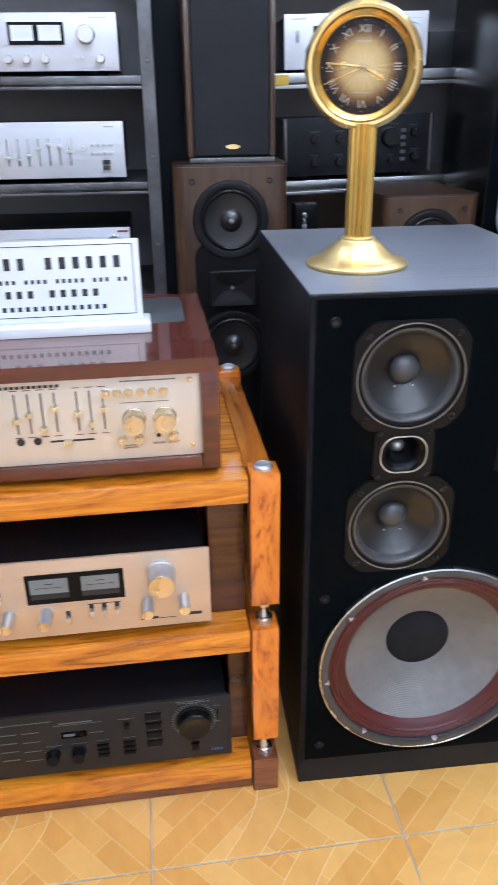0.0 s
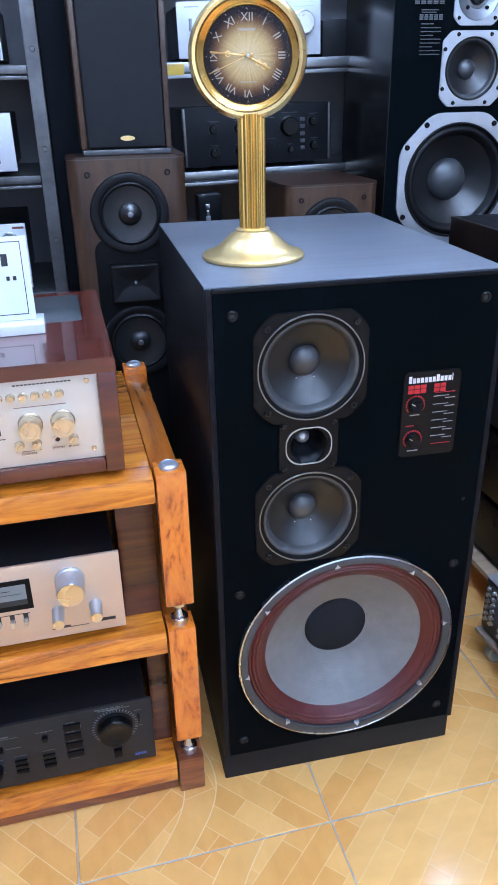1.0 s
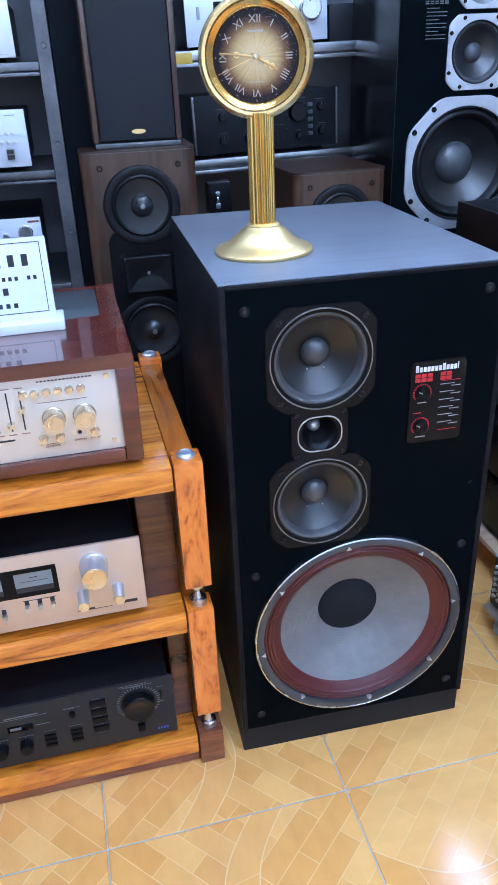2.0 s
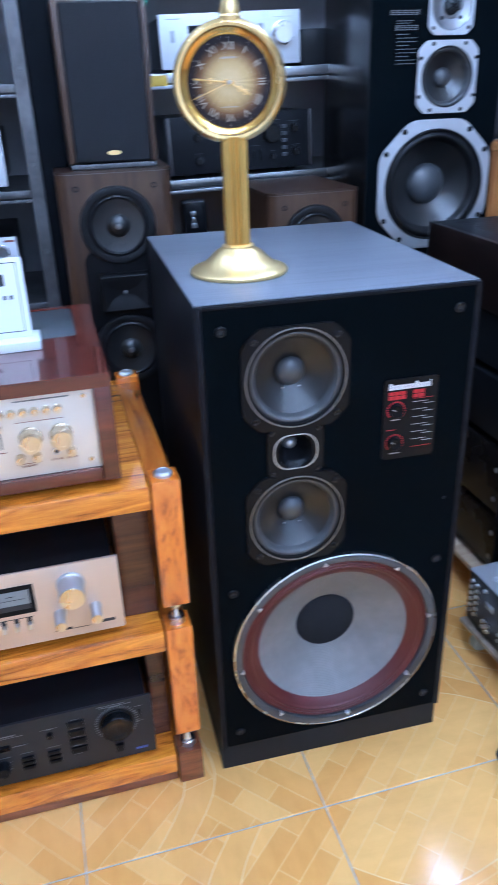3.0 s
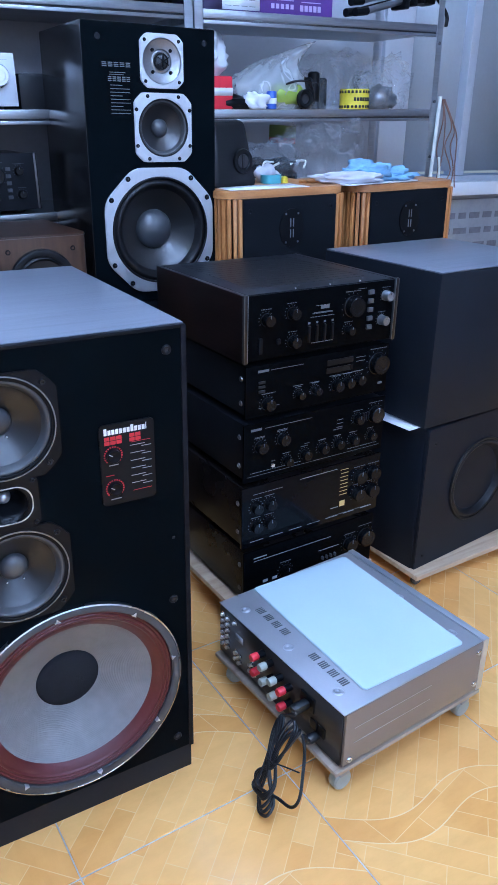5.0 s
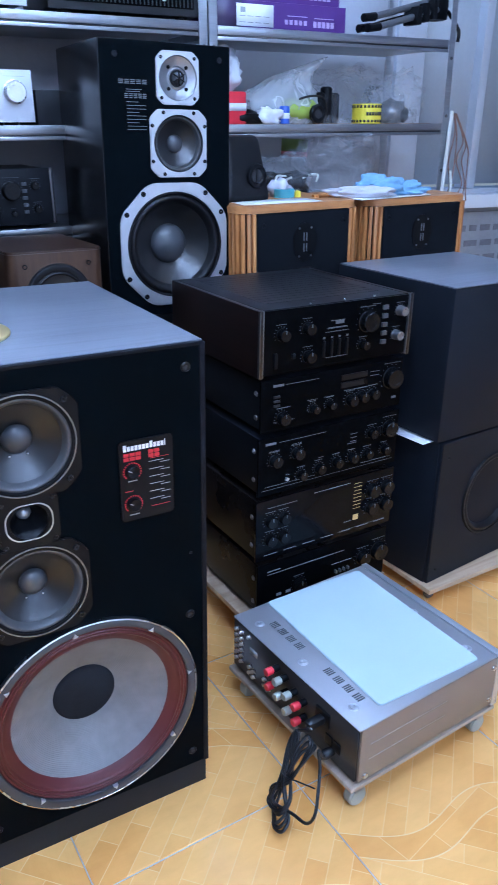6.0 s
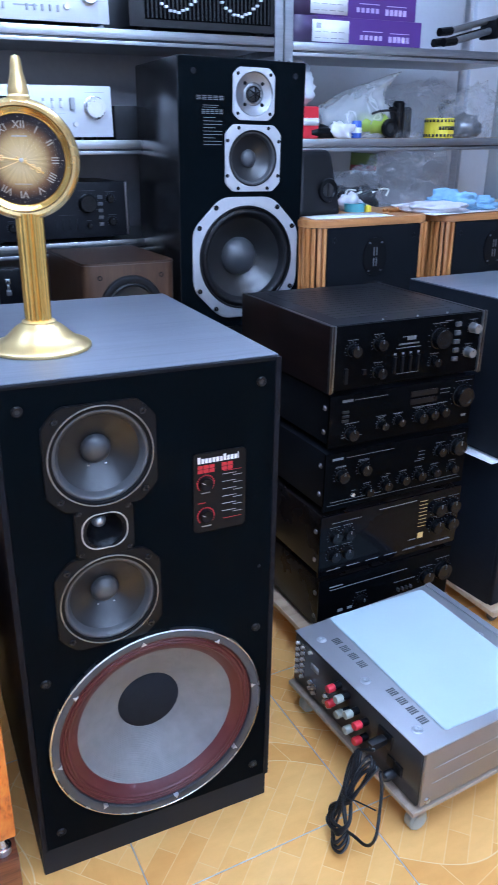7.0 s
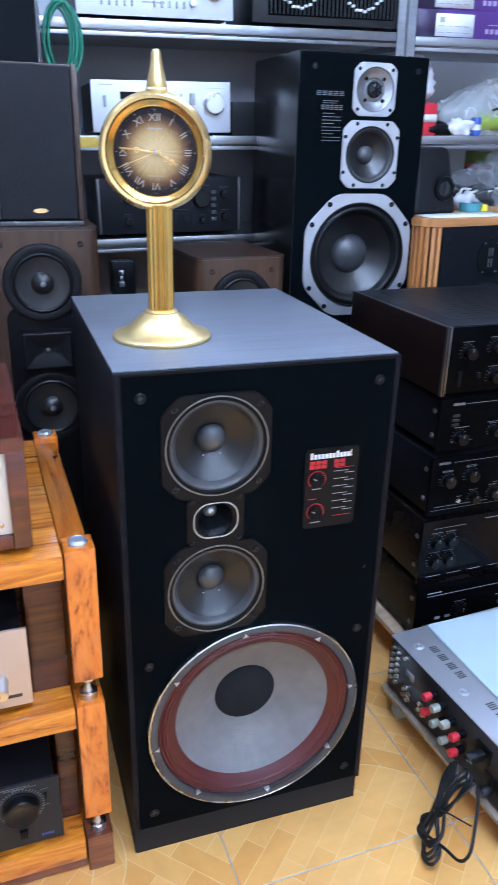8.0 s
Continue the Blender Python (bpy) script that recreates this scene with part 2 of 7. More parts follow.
M["gold_knob"] = mat("pale_gold_metal", (0.76, 0.66, 0.48), 0.26, 0.95, 0.1, 9, 120, 0.04)
M["white_ink"] = mat("white_ink", (0.78, 0.79, 0.80), 0.6, 0, 0.05, 9, 90, 0)
M["grey_ink"] = mat("grey_ink", (0.32, 0.33, 0.34), 0.6, 0, 0.08, 9, 90, 0)
M["print_grey"] = mat("pale_print", (0.115, 0.119, 0.127), 0.6, 0, 0.08, 9, 90, 0)
M["print_dim"] = mat("dim_print", (0.12, 0.123, 0.13), 0.6, 0, 0.08, 9, 90, 0)
M["red_ink"] = mat("red_ink", (0.46, 0.014, 0.022), 0.5, 0, 0.05, 9, 90, 0)
M["dark_ink"] = mat("dark_ink", (0.02, 0.02, 0.022), 0.6, 0, 0.1, 9, 90, 0)
M["brown_ink"] = mat("brown_ink", (0.20, 0.07, 0.05), 0.6, 0, 0.1, 9, 90, 0)
M["amp_black"] = mat("black_anodised", (0.0016, 0.0018, 0.0023), 0.34, 0.0, 0.2, 4, 120, 0.05, stretch=(0.4, 4, 4), spec=0.02)
M["amp_char"] = mat("charcoal_panel", (0.019, 0.019, 0.020), 0.42, 0.0, 0.12, 4, 120, 0.05, spec=0.22)
M["knob_black"] = mat("glossy_black_knob", (0.004, 0.0042, 0.005), 0.24, 0, 0.1, 20, 160, 0.02, spec=0.22)
M["case_black"] = mat("black_enamelled_steel", (0.0075, 0.0082, 0.0100), 0.36, 0, 0.3, 4, 140, 0.06, spec=0.18)
M["case_brown"] = mat("brown_enamelled_steel", (0.010, 0.0080, 0.0074), 0.28, 0.0, 0.2, 4, 140, 0.05, spec=0.13)
M["rear_brown"] = mat("dark_brown_rear_panel", (0.015, 0.0125, 0.0108), 0.3, 0.0, 0.25, 6, 140, 0.05, spec=0.3)
M["screen"] = mat("grey_vent_screen", (0.060, 0.066, 0.072), 0.5, 0.2, 0.15, 6, 400, 0.3)
M["rosewood"] = wood("dark_rosewood", (0.015, 0.007, 0.006), (0.008, 0.005, 0.0045), (0.004, 0.0035, 0.0035), rough=0.3, coat=0.10, scale=14, stretch=(14, 1, 14))
M["lacquer"] = wood("red_mahogany_lacquer", (0.125, 0.023, 0.012), (0.088, 0.017, 0.010), (0.05, 0.011, 0.007), rough=0.25, coat=0.8, scale=14, stretch=(1, 12, 12), figure=0.8, coat_rough=0.04)
M["honey"] = wood("honey_hardwood", (0.80, 0.302, 0.018), (0.58, 0.170, 0.009), (0.13, 0.035, 0.004), rough=0.22, coat=0.9, scale=12, stretch=(1.0, 8, 8), figure=2.8, coat_rough=0.04)
M["honey_side"] = wood("honey_hardwood_crosswise", (0.56, 0.185, 0.014), (0.40, 0.105, 0.008), (0.15, 0.034, 0.004), rough=0.18, coat=0.7, scale=11, stretch=(9, 1.0, 9), figure=1.6)
M["burl"] = wood("figured_hardwood_post", (0.74, 0.225, 0.018), (0.66, 0.172, 0.012), (0.26, 0.050, 0.006), rough=0.20, coat=0.9, scale=30, stretch=(2.4, 2.4, 0.8), figure=4.6)
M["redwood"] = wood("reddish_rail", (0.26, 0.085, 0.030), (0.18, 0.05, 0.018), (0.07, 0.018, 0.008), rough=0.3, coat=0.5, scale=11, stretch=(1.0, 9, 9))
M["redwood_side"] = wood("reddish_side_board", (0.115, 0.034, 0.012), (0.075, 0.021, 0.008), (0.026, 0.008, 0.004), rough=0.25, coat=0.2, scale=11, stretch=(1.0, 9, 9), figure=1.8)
M["walnut"] = wood("walnut_veneer", (0.074, 0.038, 0.019), (0.052, 0.025, 0.0125), (0.028, 0.013, 0.007), rough=0.40, coat=0.08, scale=16, stretch=(12, 12, 1), figure=0.8)
M["walnut_top"] = wood("walnut_veneer_top", (0.052, 0.026, 0.015), (0.036, 0.018, 0.011), (0.021, 0.010, 0.007), rough=0.32, coat=0.1, scale=16, stretch=(1, 12, 12), figure=0.8)
M["oak"] = wood("orange_oak", (0.56, 0.25, 0.072), (0.43, 0.17, 0.043), (0.24, 0.085, 0.02), rough=0.4, coat=0.2, scale=16, stretch=(12, 12, 1), figure=0.8)
M["oak_top"] = wood("orange_oak_top", (0.56, 0.27, 0.09), (0.44, 0.19, 0.055), (0.28, 0.11, 0.03), rough=0.4, coat=0.2, scale=14, stretch=(1, 10, 10), figure=0.8)
M["pine"] = wood("raw_plywood", (0.56, 0.42, 0.27), (0.48, 0.34, 0.21), (0.36, 0.24, 0.14), rough=0.65, coat=0.0, scale=12, stretch=(1, 9, 9), figure=1.0)
M["grey_ply"] = wood("weathered_plywood", (0.42, 0.34, 0.25), (0.35, 0.275, 0.20), (0.24, 0.18, 0.13), rough=0.65, coat=0.0, scale=12, stretch=(1, 9, 9), figure=1.0)
M["cloth"] = mat("dark_grille_cloth", (0.020, 0.020, 0.022), 0.9, 0, 0.15, 6, 420, 0.4, spec=0.15)
M["cloth_black"] = mat("black_grille_cloth", (0.006, 0.007, 0.009), 0.9, 0, 0.15, 6, 420, 0.3, spec=0.08)
# blue in the base colour stands in for a window's reflection on black
M["sub_vinyl"] = mat("blue_black_vinyl", (0.0095, 0.0115, 0.016), 0.46, 0, 0.2, 5, 160, 0.1, spec=0.12)
M["brass"] = mat("polished_brass", (0.90, 0.60, 0.16), 0.18, 1.0, 0.08, 10, 70, 0.03)
M["brass_pale"] = mat("pale_brass", (0.95, 0.70, 0.30), 0.32, 0.75, 0.06, 10, 70, 0.05)
M["bezel"] = mat("lacquered_brass_bezel", (0.90, 0.66, 0.28), 0.26, 0.9, 0.08, 10, 70, 0.03)
M["vent_grey"] = mat("grey_vent_mesh", (0.10, 0.105, 0.11), 0.5, 0.3, 0.15, 9, 200, 0.1)
M["key_grey"] = mat("dim_grey_keys", (0.052, 0.054, 0.060), 0.5, 0, 0.1, 12, 120, 0.02)
M["trim_dark"] = mat("dark_bronze_trim", (0.16, 0.15, 0.15), 0.36, 0.9, 0.2, 10, 120, 0.04)
M["amp_dusk"] = mat("dark_blue_grey_panel", (0.0085, 0.009, 0.011), 0.4, 0.0, 0.12, 4, 120, 0.05, spec=0.12)
M["amber_label"] = mat("yellowed_label", (0.50, 0.33, 0.03), 0.5, 0, 0.2, 14, 120, 0.02)
M["dial"] = dial_paint()
M["dial_print"] = mat("silvery_dial_print", (0.42, 0.38, 0.32), 0.35, 0.6, 0.1, 12, 120, 0)
M["pale_trim"] = mat("pale_satin_trim", (0.50, 0.48, 0.44), 0.38, 0.3, 0.1, 14, 160, 0.02)
M["plate_black"] = mat("satin_black_plate", (0.0045, 0.0048, 0.0058), 0.38, 0, 0.2, 9, 200, 0.04, spec=0.16)
M["socket_grey"] = mat("dark_grey_socket", (0.013, 0.0135, 0.015), 0.34, 0, 0.2, 9, 200, 0.02, spec=0.32)
M["titan"] = mat("titanium_grey_steel", (0.27, 0.245, 0.225), 0.42, 0.55, 0.06, 3, 200, 0.04)
M["titan_top"] = mat("grey_steel_cover", (0.44, 0.44, 0.46), 0.42, 0.55, 0.06, 3, 200, 0.04)
M["foam"] = mat("pale_foam_sheet", (0.57, 0.68, 0.70), 0.7, 0, 0.04, 6, 160, 0.08)
M["paper"] = mat("white_paper", (0.78, 0.79, 0.82), 0.7, 0, 0.05, 6, 90, 0.05)
M["acrylic"] = mat("white_acrylic", (0.80, 0.82, 0.84), 0.22, 0, 0.03, 5, 90, 0.01)
M["wall"] = mat("greyish_wall_paint", (0.42, 0.43, 0.46), 0.75, 0, 0.08, 1.5, 60, 0.1)
M["ceiling_paint"] = mat("ceiling_paint", (0.86, 0.86, 0.86), 0.8, 0, 0.05, 1.5, 60, 0.1)
M["backing_grey"] = mat("dark_backing_panel", (0.42, 0.42, 0.45), 0.7, 0, 0.15, 2.5, 60, 0.1)
M["grout"] = mat("cement_grout", (0.52, 0.49, 0.45), 0.85, 0, 0.35, 10, 120, 0.2)
M["tile"] = tile_print()
M["red_plastic"] = mat("red_plastic", (0.55, 0.02, 0.035), 0.35, 0, 0.1, 12, 120, 0.02)
M["pale_plastic"] = mat("pale_grey_plastic", (0.33, 0.35, 0.30), 0.4, 0, 0.08, 12, 120, 0.02)
M["cable"] = mat("black_cable_sheath", (0.005, 0.0055, 0.0065), 0.4, 0, 0.2, 20, 200, 0.03)
M["green"] = mat("green_cable_sheath", (0.010, 0.16, 0.085), 0.4, 0, 0.15, 20, 200, 0.03)
M["glass"] = clear("clock_glass", film=0.12)
M["dark_glass"] = mat("smoked_glass", (0.003, 0.003, 0.004), 0.10, 0, 0.1, 5, 90, 0, spec=0.09)
M["meter"] = mat("meter_card", (0.20, 0.22, 0.23), 0.35, 0, 0.1, 8, 90, 0)
M["olive_card"] = mat("faded_green_card", (0.15, 0.20, 0.045), 0.6, 0, 0.3, 14, 90, 0.02)
M["red_card"] = mat("faded_red_card", (0.24, 0.035, 0.03), 0.6, 0, 0.3, 14, 90, 0.02)
M["cardboard"] = mat("brown_cardboard", (0.30, 0.20, 0.12), 0.8, 0, 0.25, 9, 160, 0.1)
M["faint_purple"] = mat("pale_purple_print", (0.42, 0.34, 0.55), 0.5, 0, 0.1, 9, 90, 0)
M["purple"] = mat("purple_card", (0.068, 0.023, 0.155), 0.42, 0, 0.12, 7, 120, 0.04)
M["purple_dark"] = mat("dark_purple_card", (0.045, 0.03, 0.075), 0.45, 0, 0.15, 7, 120, 0.04)
M["film"] = mat("clear_plastic_film", (0.80, 0.84, 0.90), 0.10, 0, 0.1, 9, 60, 0.15, spec=1.0)
M["film"].node_tree.nodes["Principled BSDF"].inputs["Alpha"].default_value = 0.30
M["milky_film"] = mat("milky_film", (0.86, 0.90, 0.96), 0.22, 0, 0.1, 9, 60, 0.15, spec=0.8)
M["milky_film"].node_tree.nodes["Principled BSDF"].inputs["Alpha"].default_value = 0.62
for key, thin, glint, size in (("film", 0.06, 0.28, 11.0), ("milky_film", 0.30, 0.52, 8.0)):
    nt = M[key].node_tree
    # white highlights along the creases, drawn as more opaque lines in the alpha
    fold_noise = noise_node(nt, size, 2.0, 0.5)
    fold_noise.inputs["Distortion"].default_value = 0.8
    crease_glints = ramp(nt, fold_noise.outputs["Fac"], [(0.40, (thin,) * 3), (0.475, (thin,) * 3), (0.505, (glint,) * 3), (0.52, (thin,) * 3), (0.62, (thin * 1.6,) * 3), (0.70, (thin,) * 3)])
    nt.links.new(crease_glints.outputs["Color"], nt.nodes["Principled BSDF"].inputs["Alpha"])
M["milky"] = mat("milky_plastic_bag", (0.66, 0.70, 0.76), 0.4, 0, 0.1, 9, 60, 0.1)
M["blue_cloth"] = mat("pale_blue_cloth", (0.24, 0.41, 0.60), 0.9, 0, 0.12, 16, 300, 0.3)
M["white_cloth"] = mat("off_white_cloth", (0.52, 0.51, 0.55), 0.9, 0, 0.1, 16, 300, 0.3)
M["yellow"] = mat("yellow_plastic", (0.72, 0.60, 0.03), 0.45, 0, 0.1, 12, 120, 0.03)
M["lime"] = mat("lime_plastic", (0.27, 0.36, 0.045), 0.45, 0, 0.1, 12, 120, 0.03)
M["blue"] = mat("blue_plastic", (0.05, 0.10, 0.42), 0.4, 0, 0.1, 12, 120, 0.03)
M["teal"] = mat("teal_plastic", (0.10, 0.33, 0.38), 0.4, 0, 0.1, 12, 120, 0.03)
M["copper_wire"] = mat("brown_wire", (0.22, 0.13, 0.10), 0.5, 0, 0.2, 20, 120, 0.03)
M["white_wire"] = mat("white_wire", (0.72, 0.74, 0.68), 0.45, 0, 0.08, 20, 120, 0.02)
M["alu_frame"] = mat("window_aluminium", (0.58, 0.61, 0.66), 0.42, 0.3, 0.08, 4, 90, 0.03)
M["frosted"] = mat("frosted_pane", (0.34, 0.37, 0.40), 0.35, 0, 0.12, 1.6, 60, 0.03)
M["board_grey"] = mat("weathered_grey_board", (0.30, 0.31, 0.33), 0.6, 0, 0.2, 5, 60, 0.1)
M["faded"] = mat("faded_lettering", (0.17, 0.17, 0.19), 0.6, 0, 0.3, 25, 60, 0)
M["tube"] = glow("lit_tube", (0.78, 0.90, 1.0), 80.0)
M["bulb_amber"] = glow("amber_indicator", (1.0, 0.66, 0.22), 0.09)


# ---- mesh helpers ----
FACE = Matrix.Rotation(radians(90), 4, "X")  # panel plane (u, v, outwards) stood up to face -y


def bm_box(x0, x1, y0, y1, z0, z1, bev=0.0, seg=2, bm=None):
    own = bmesh.new()
    v = [own.verts.new(c) for c in ((x0, y0, z0), (x1, y0, z0), (x1, y1, z0), (x0, y1, z0), (x0, y0, z1), (x1, y0, z1), (x1, y1, z1), (x0, y1, z1))]
    for f in ((3, 2, 1, 0), (4, 5, 6, 7), (0, 1, 5, 4), (1, 2, 6, 5), (2, 3, 7, 6), (3, 0, 4, 7)):
        own.faces.new([v[i] for i in f])
    if bev:
        bmesh.ops.bevel(own, geom=own.edges[:], offset=bev, segments=seg, affect="EDGES", profile=0.6)
    if bm is None:
        return own
    join(bm, own)
    return bm


def join(bm, other, m=None):
    if m is not None:
        bmesh.ops.transform(other, matrix=m, verts=other.verts[:])
    me = bpy.data.meshes.new("t")
    other.to_mesh(me)
    other.free()
    bm.from_mesh(me)
    bpy.data.meshes.remove(me)
    return bm


def lathe(profile, n=40, m=None):
    """Turned form: (radius, height) pairs spun round the axis."""
    bm = bmesh.new()
    rows = []
    for r, h in profile:
        if r < 1e-6:
            rows.append([bm.verts.new((0, 0, h))])
        else:
            rows.append([bm.verts.new((r * math.cos(2 * math.pi * i / n), r * math.sin(2 * math.pi * i / n), h)) for i in range(n)])
    for a, b in zip(rows, rows[1:]):
        for i in range(n):
            j = (i + 1) % n
            q = [a[i % len(a)], a[j % len(a)], b[j % len(b)], b[i % len(b)]]
            q = list(dict.fromkeys(q))
            if len(q) > 2:
                bm.faces.new(q)
    bmesh.ops.recalc_face_normals(bm, faces=bm.faces[:])
    if m is not None:
        bmesh.ops.transform(bm, matrix=m, verts=bm.verts[:])
    return bm


def rrect(w, h, r, n=6, cx=0.0, cy=0.0):
    pts = []
    for sx, sy, a0 in ((1, 1, 0), (-1, 1, 90), (-1, -1, 180), (1, -1, 270)):
        for i in range(n + 1):
            a = radians(a0 + 90 * i / n)
            pts.append((cx + sx * (w / 2 - r) + r * math.cos(a), cy + sy * (h / 2 - r) + r * math.sin(a)))
    return pts


def cut_round(w, h, R, n=72):
    """A square plate whose corners are cut by a circle of radius R."""
    pts = []
    for i in range(n):
        a = 2 * math.pi * (i + 0.5) / n
        c, s = math.cos(a), math.sin(a)
        r = min(R, w / 2 / max(abs(c), 1e-6), h / 2 / max(abs(s), 1e-6))
        pts.append((r * c, r * s))
    return pts


def octagon(w, h, c, r=0.01):
    raw = [(w / 2, -h / 2 + c), (w / 2, h / 2 - c), (w / 2 - c, h / 2), (-w / 2 + c, h / 2), (-w / 2, h / 2 - c), (-w / 2, -h / 2 + c), (-w / 2 + c, -h / 2), (w / 2 - c, -h / 2)]
    pts = []
    for i, p in enumerate(raw):
        a, b = Vector(raw[i - 1]), Vector(raw[(i + 1) % 8])
        p = Vector(p)
        d0, d1 = (a - p).normalized() * r, (b - p).normalized() * r
        for k in range(5):
            t = k / 4
            q = p + d0 * (1 - t) ** 2 + d1 * t ** 2
            pts.append((q.x, q.y))
    return pts


def circle(r, n=48, cx=0.0, cy=0.0):
    return [(cx + r * math.cos(2 * math.pi * i / n), cy + r * math.sin(2 * math.pi * i / n)) for i in range(n)]


def plate(outer, w0, w1, holes=(), bev=0.0, m=None):
    """A flat sheet of any outline, with holes through it, between the heights w0 and w1."""
    bm = bmesh.new()
    edges = []
    for loop in (outer, *holes):
        vs = [bm.verts.new((x, y, w0)) for x, y in loop]
        edges += [bm.edges.new((vs[i], vs[(i + 1) % len(vs)])) for i in range(len(vs))]
    if holes:
        bmesh.ops.triangle_fill(bm, use_beauty=True, use_dissolve=False, edges=edges, normal=(0, 0, 1))
    else:
        bm.faces.new(bm.verts[:])
    bmesh.ops.recalc_face_normals(bm, faces=bm.faces[:])
    ext = bmesh.ops.extrude_face_region(bm, geom=bm.faces[:])
    bmesh.ops.translate(bm, vec=(0, 0, w1 - w0), verts=[g for g in ext["geom"] if isinstance(g, bmesh.types.BMVert)])
    bmesh.ops.recalc_face_normals(bm, faces=bm.faces[:])
    if bev:
        sharp = [e for e in bm.edges if len(e.link_faces) == 2 and all(abs(v.co.z - w1) < 1e-6 for v in e.verts) and e.calc_face_angle(0) > 1.0]
        bmesh.ops.bevel(bm, geom=sharp, offset=bev, segments=2, affect="EDGES")
    if m is not None:
        bmesh.ops.transform(bm, matrix=m, verts=bm.verts[:])
    return bm


def tube(points, r, n=8, close=False, smooth=True):
    """A round cable or rod along the points."""
    pts = [Vector(p) for p in points]
    if smooth and len(pts) > 2:
        fine = []
        for i in range(len(pts) - 1):
            p0, p1, p2, p3 = pts[max(i - 1, 0)], pts[i], pts[i + 1], pts[min(i + 2, len(pts) - 1)]
            for k in range(6):
                t = k / 6
                fine.append(0.5 * (2 * p1 + (p2 - p0) * t + (2 * p0 - 5 * p1 + 4 * p2 - p3) * t * t + (3 * p1 - p0 - 3 * p2 + p3) * t ** 3))
        pts = fine + [pts[-1]]
    bm = bmesh.new()
    rings = []
    side = Vector((0, 0, 1))
    for i, p in enumerate(pts):
        d = (pts[min(i + 1, len(pts) - 1)] - pts[max(i - 1, 0)]).normalized()
        u = d.cross(side)
        if u.length < 0.05:
            u = d.cross(Vector((1, 0, 0)))
        u.normalize()
        w = u.cross(d).normalized()
        side = w
        rings.append([bm.verts.new(p + r * (math.cos(2 * math.pi * k / n) * u + math.sin(2 * math.pi * k / n) * w)) for k in range(n)])
    for a, b in zip(rings, rings[1:]):
        for k in range(n):
            bm.faces.new((a[k], a[(k + 1) % n], b[(k + 1) % n], b[k]))
    bm.faces.new(rings[0][::-1])
    bm.faces.new(rings[-1])
    bmesh.ops.recalc_face_normals(bm, faces=bm.faces[:])
    return bm


def to_mesh(name, bm, material, smooth=True):
    me = bpy.data.meshes.new(name)
    if smooth:
        for f in bm.faces:
            f.smooth = True
        for e in bm.edges:
            if len(e.link_faces) == 2 and e.calc_face_angle(0) > 0.6:
                e.smooth = False
    bm.to_mesh(me)
    bm.free()
    me.materials.append(material)
    return me


def thing(name, m, label, category, group="", kind=""):
    ob = new(name)
    ob.matrix_basis = m
    ob.empty_display_size = 0.05
    return tagged(ob, label, category, group, kind)


def part(name, bm, material, parent, label="", at=None, kind=""):
    ob = new(name, bm if isinstance(bm, bpy.types.Mesh) else to_mesh(name, bm, material))
    ob.parent = parent
    if at is not None:
        ob.matrix_basis = at
    return tagged(ob, label, kind=kind)


def solid(name, bm, material, label, category, m=None, kind="", group=""):
    """A thing of one mesh."""
    ob = new(name, to_mesh(name, bm, material))
    if m is not None:
        ob.matrix_basis = m
    return tagged(ob, label, category, group, kind)


SHARED, KNOBS = {}, {}


def shared(key, make, material):
    if key not in SHARED:
        SHARED[key] = to_mesh(key[0], make(), material)
    return SHARED[key]


def front(u, v, w=0.0, turn=0.0):
    """A place on a front panel: u along it, v up, w out of it."""
    return Matrix.Translation((u, -w, v)) @ Matrix.Rotation(radians(turn), 4, "Y")


def screw(parent, u, v, w, r=0.004, material=None, name="screw"):
    material = material or M["black"]
    me = shared((name, r, material.name), lambda: lathe([(0, 0.0), (r * 0.35, 0.0), (r * 0.4, r * 0.5), (r * 0.8, r * 0.55), (r, 0.0), (r, -0.002)], 14, FACE), material)
    return part(name, me, None, parent, at=front(u, v, w))


def knob(parent, u, v, r, l, material, w=0.0, pointer=None, name="knob", turn=0.0, ribbed=False):
    def make():
        bm = lathe([(r * 1.08, 0), (r * 1.08, l * 0.12), (r, l * 0.16), (r * 0.97, l * 0.9), (r * 0.9, l), (r * 0.6, l), (r * 0.57, l * 0.97), (0, l * 0.97)], 28 if r > 0.006 else 16)
        if ribbed:
            for vert in bm.verts:
                a = math.atan2(vert.co.y, vert.co.x)
                if 0.2 * l < vert.co.z < 0.95 * l and int(a / (2 * math.pi) * 28 + 0.5) % 2:
                    vert.co.x *= 0.93
                    vert.co.y *= 0.93
        bm.transform(FACE)
        return bm
    me = shared((name, r, l, material.name, ribbed), make, material)
    ob = part(name, me, None, parent, at=front(u, v, w, turn))
    KNOBS.setdefault(parent.name, []).append((u, v, r))
    if pointer is not None:
        mk = shared(("pointer", r, l, pointer.name), lambda: bm_box(-r * 0.06, r * 0.06, -l - 0.0006, -l + 0.001, r * 0.35, r * 0.92), pointer)
        part("pointer", mk, None, ob)
    return ob


def button(parent, u, v, w, h, l, material, name="button", bev=0.0008):
    me = shared((name, w, h, l, material.name), lambda: bm_box(-w / 2, w / 2, -l, 0.002, -h / 2, h / 2, bev), material)
    return part(name, me, None, parent, at=front(u, v))


def bars(parent, rows, material, name="lettering", w=0.0004, label=""):
    """Printed marks too small to read, as plain bars: (u0, u1, v0, v1)."""
    bm = bmesh.new()
    for u0, u1, v0, v1 in rows:
        bm_box(u0, u1, -w, 0.0005, v0, v1, bm=bm)
    return part(name, bm, material, parent, label, kind="stuff" if len(rows) > 1 else "")


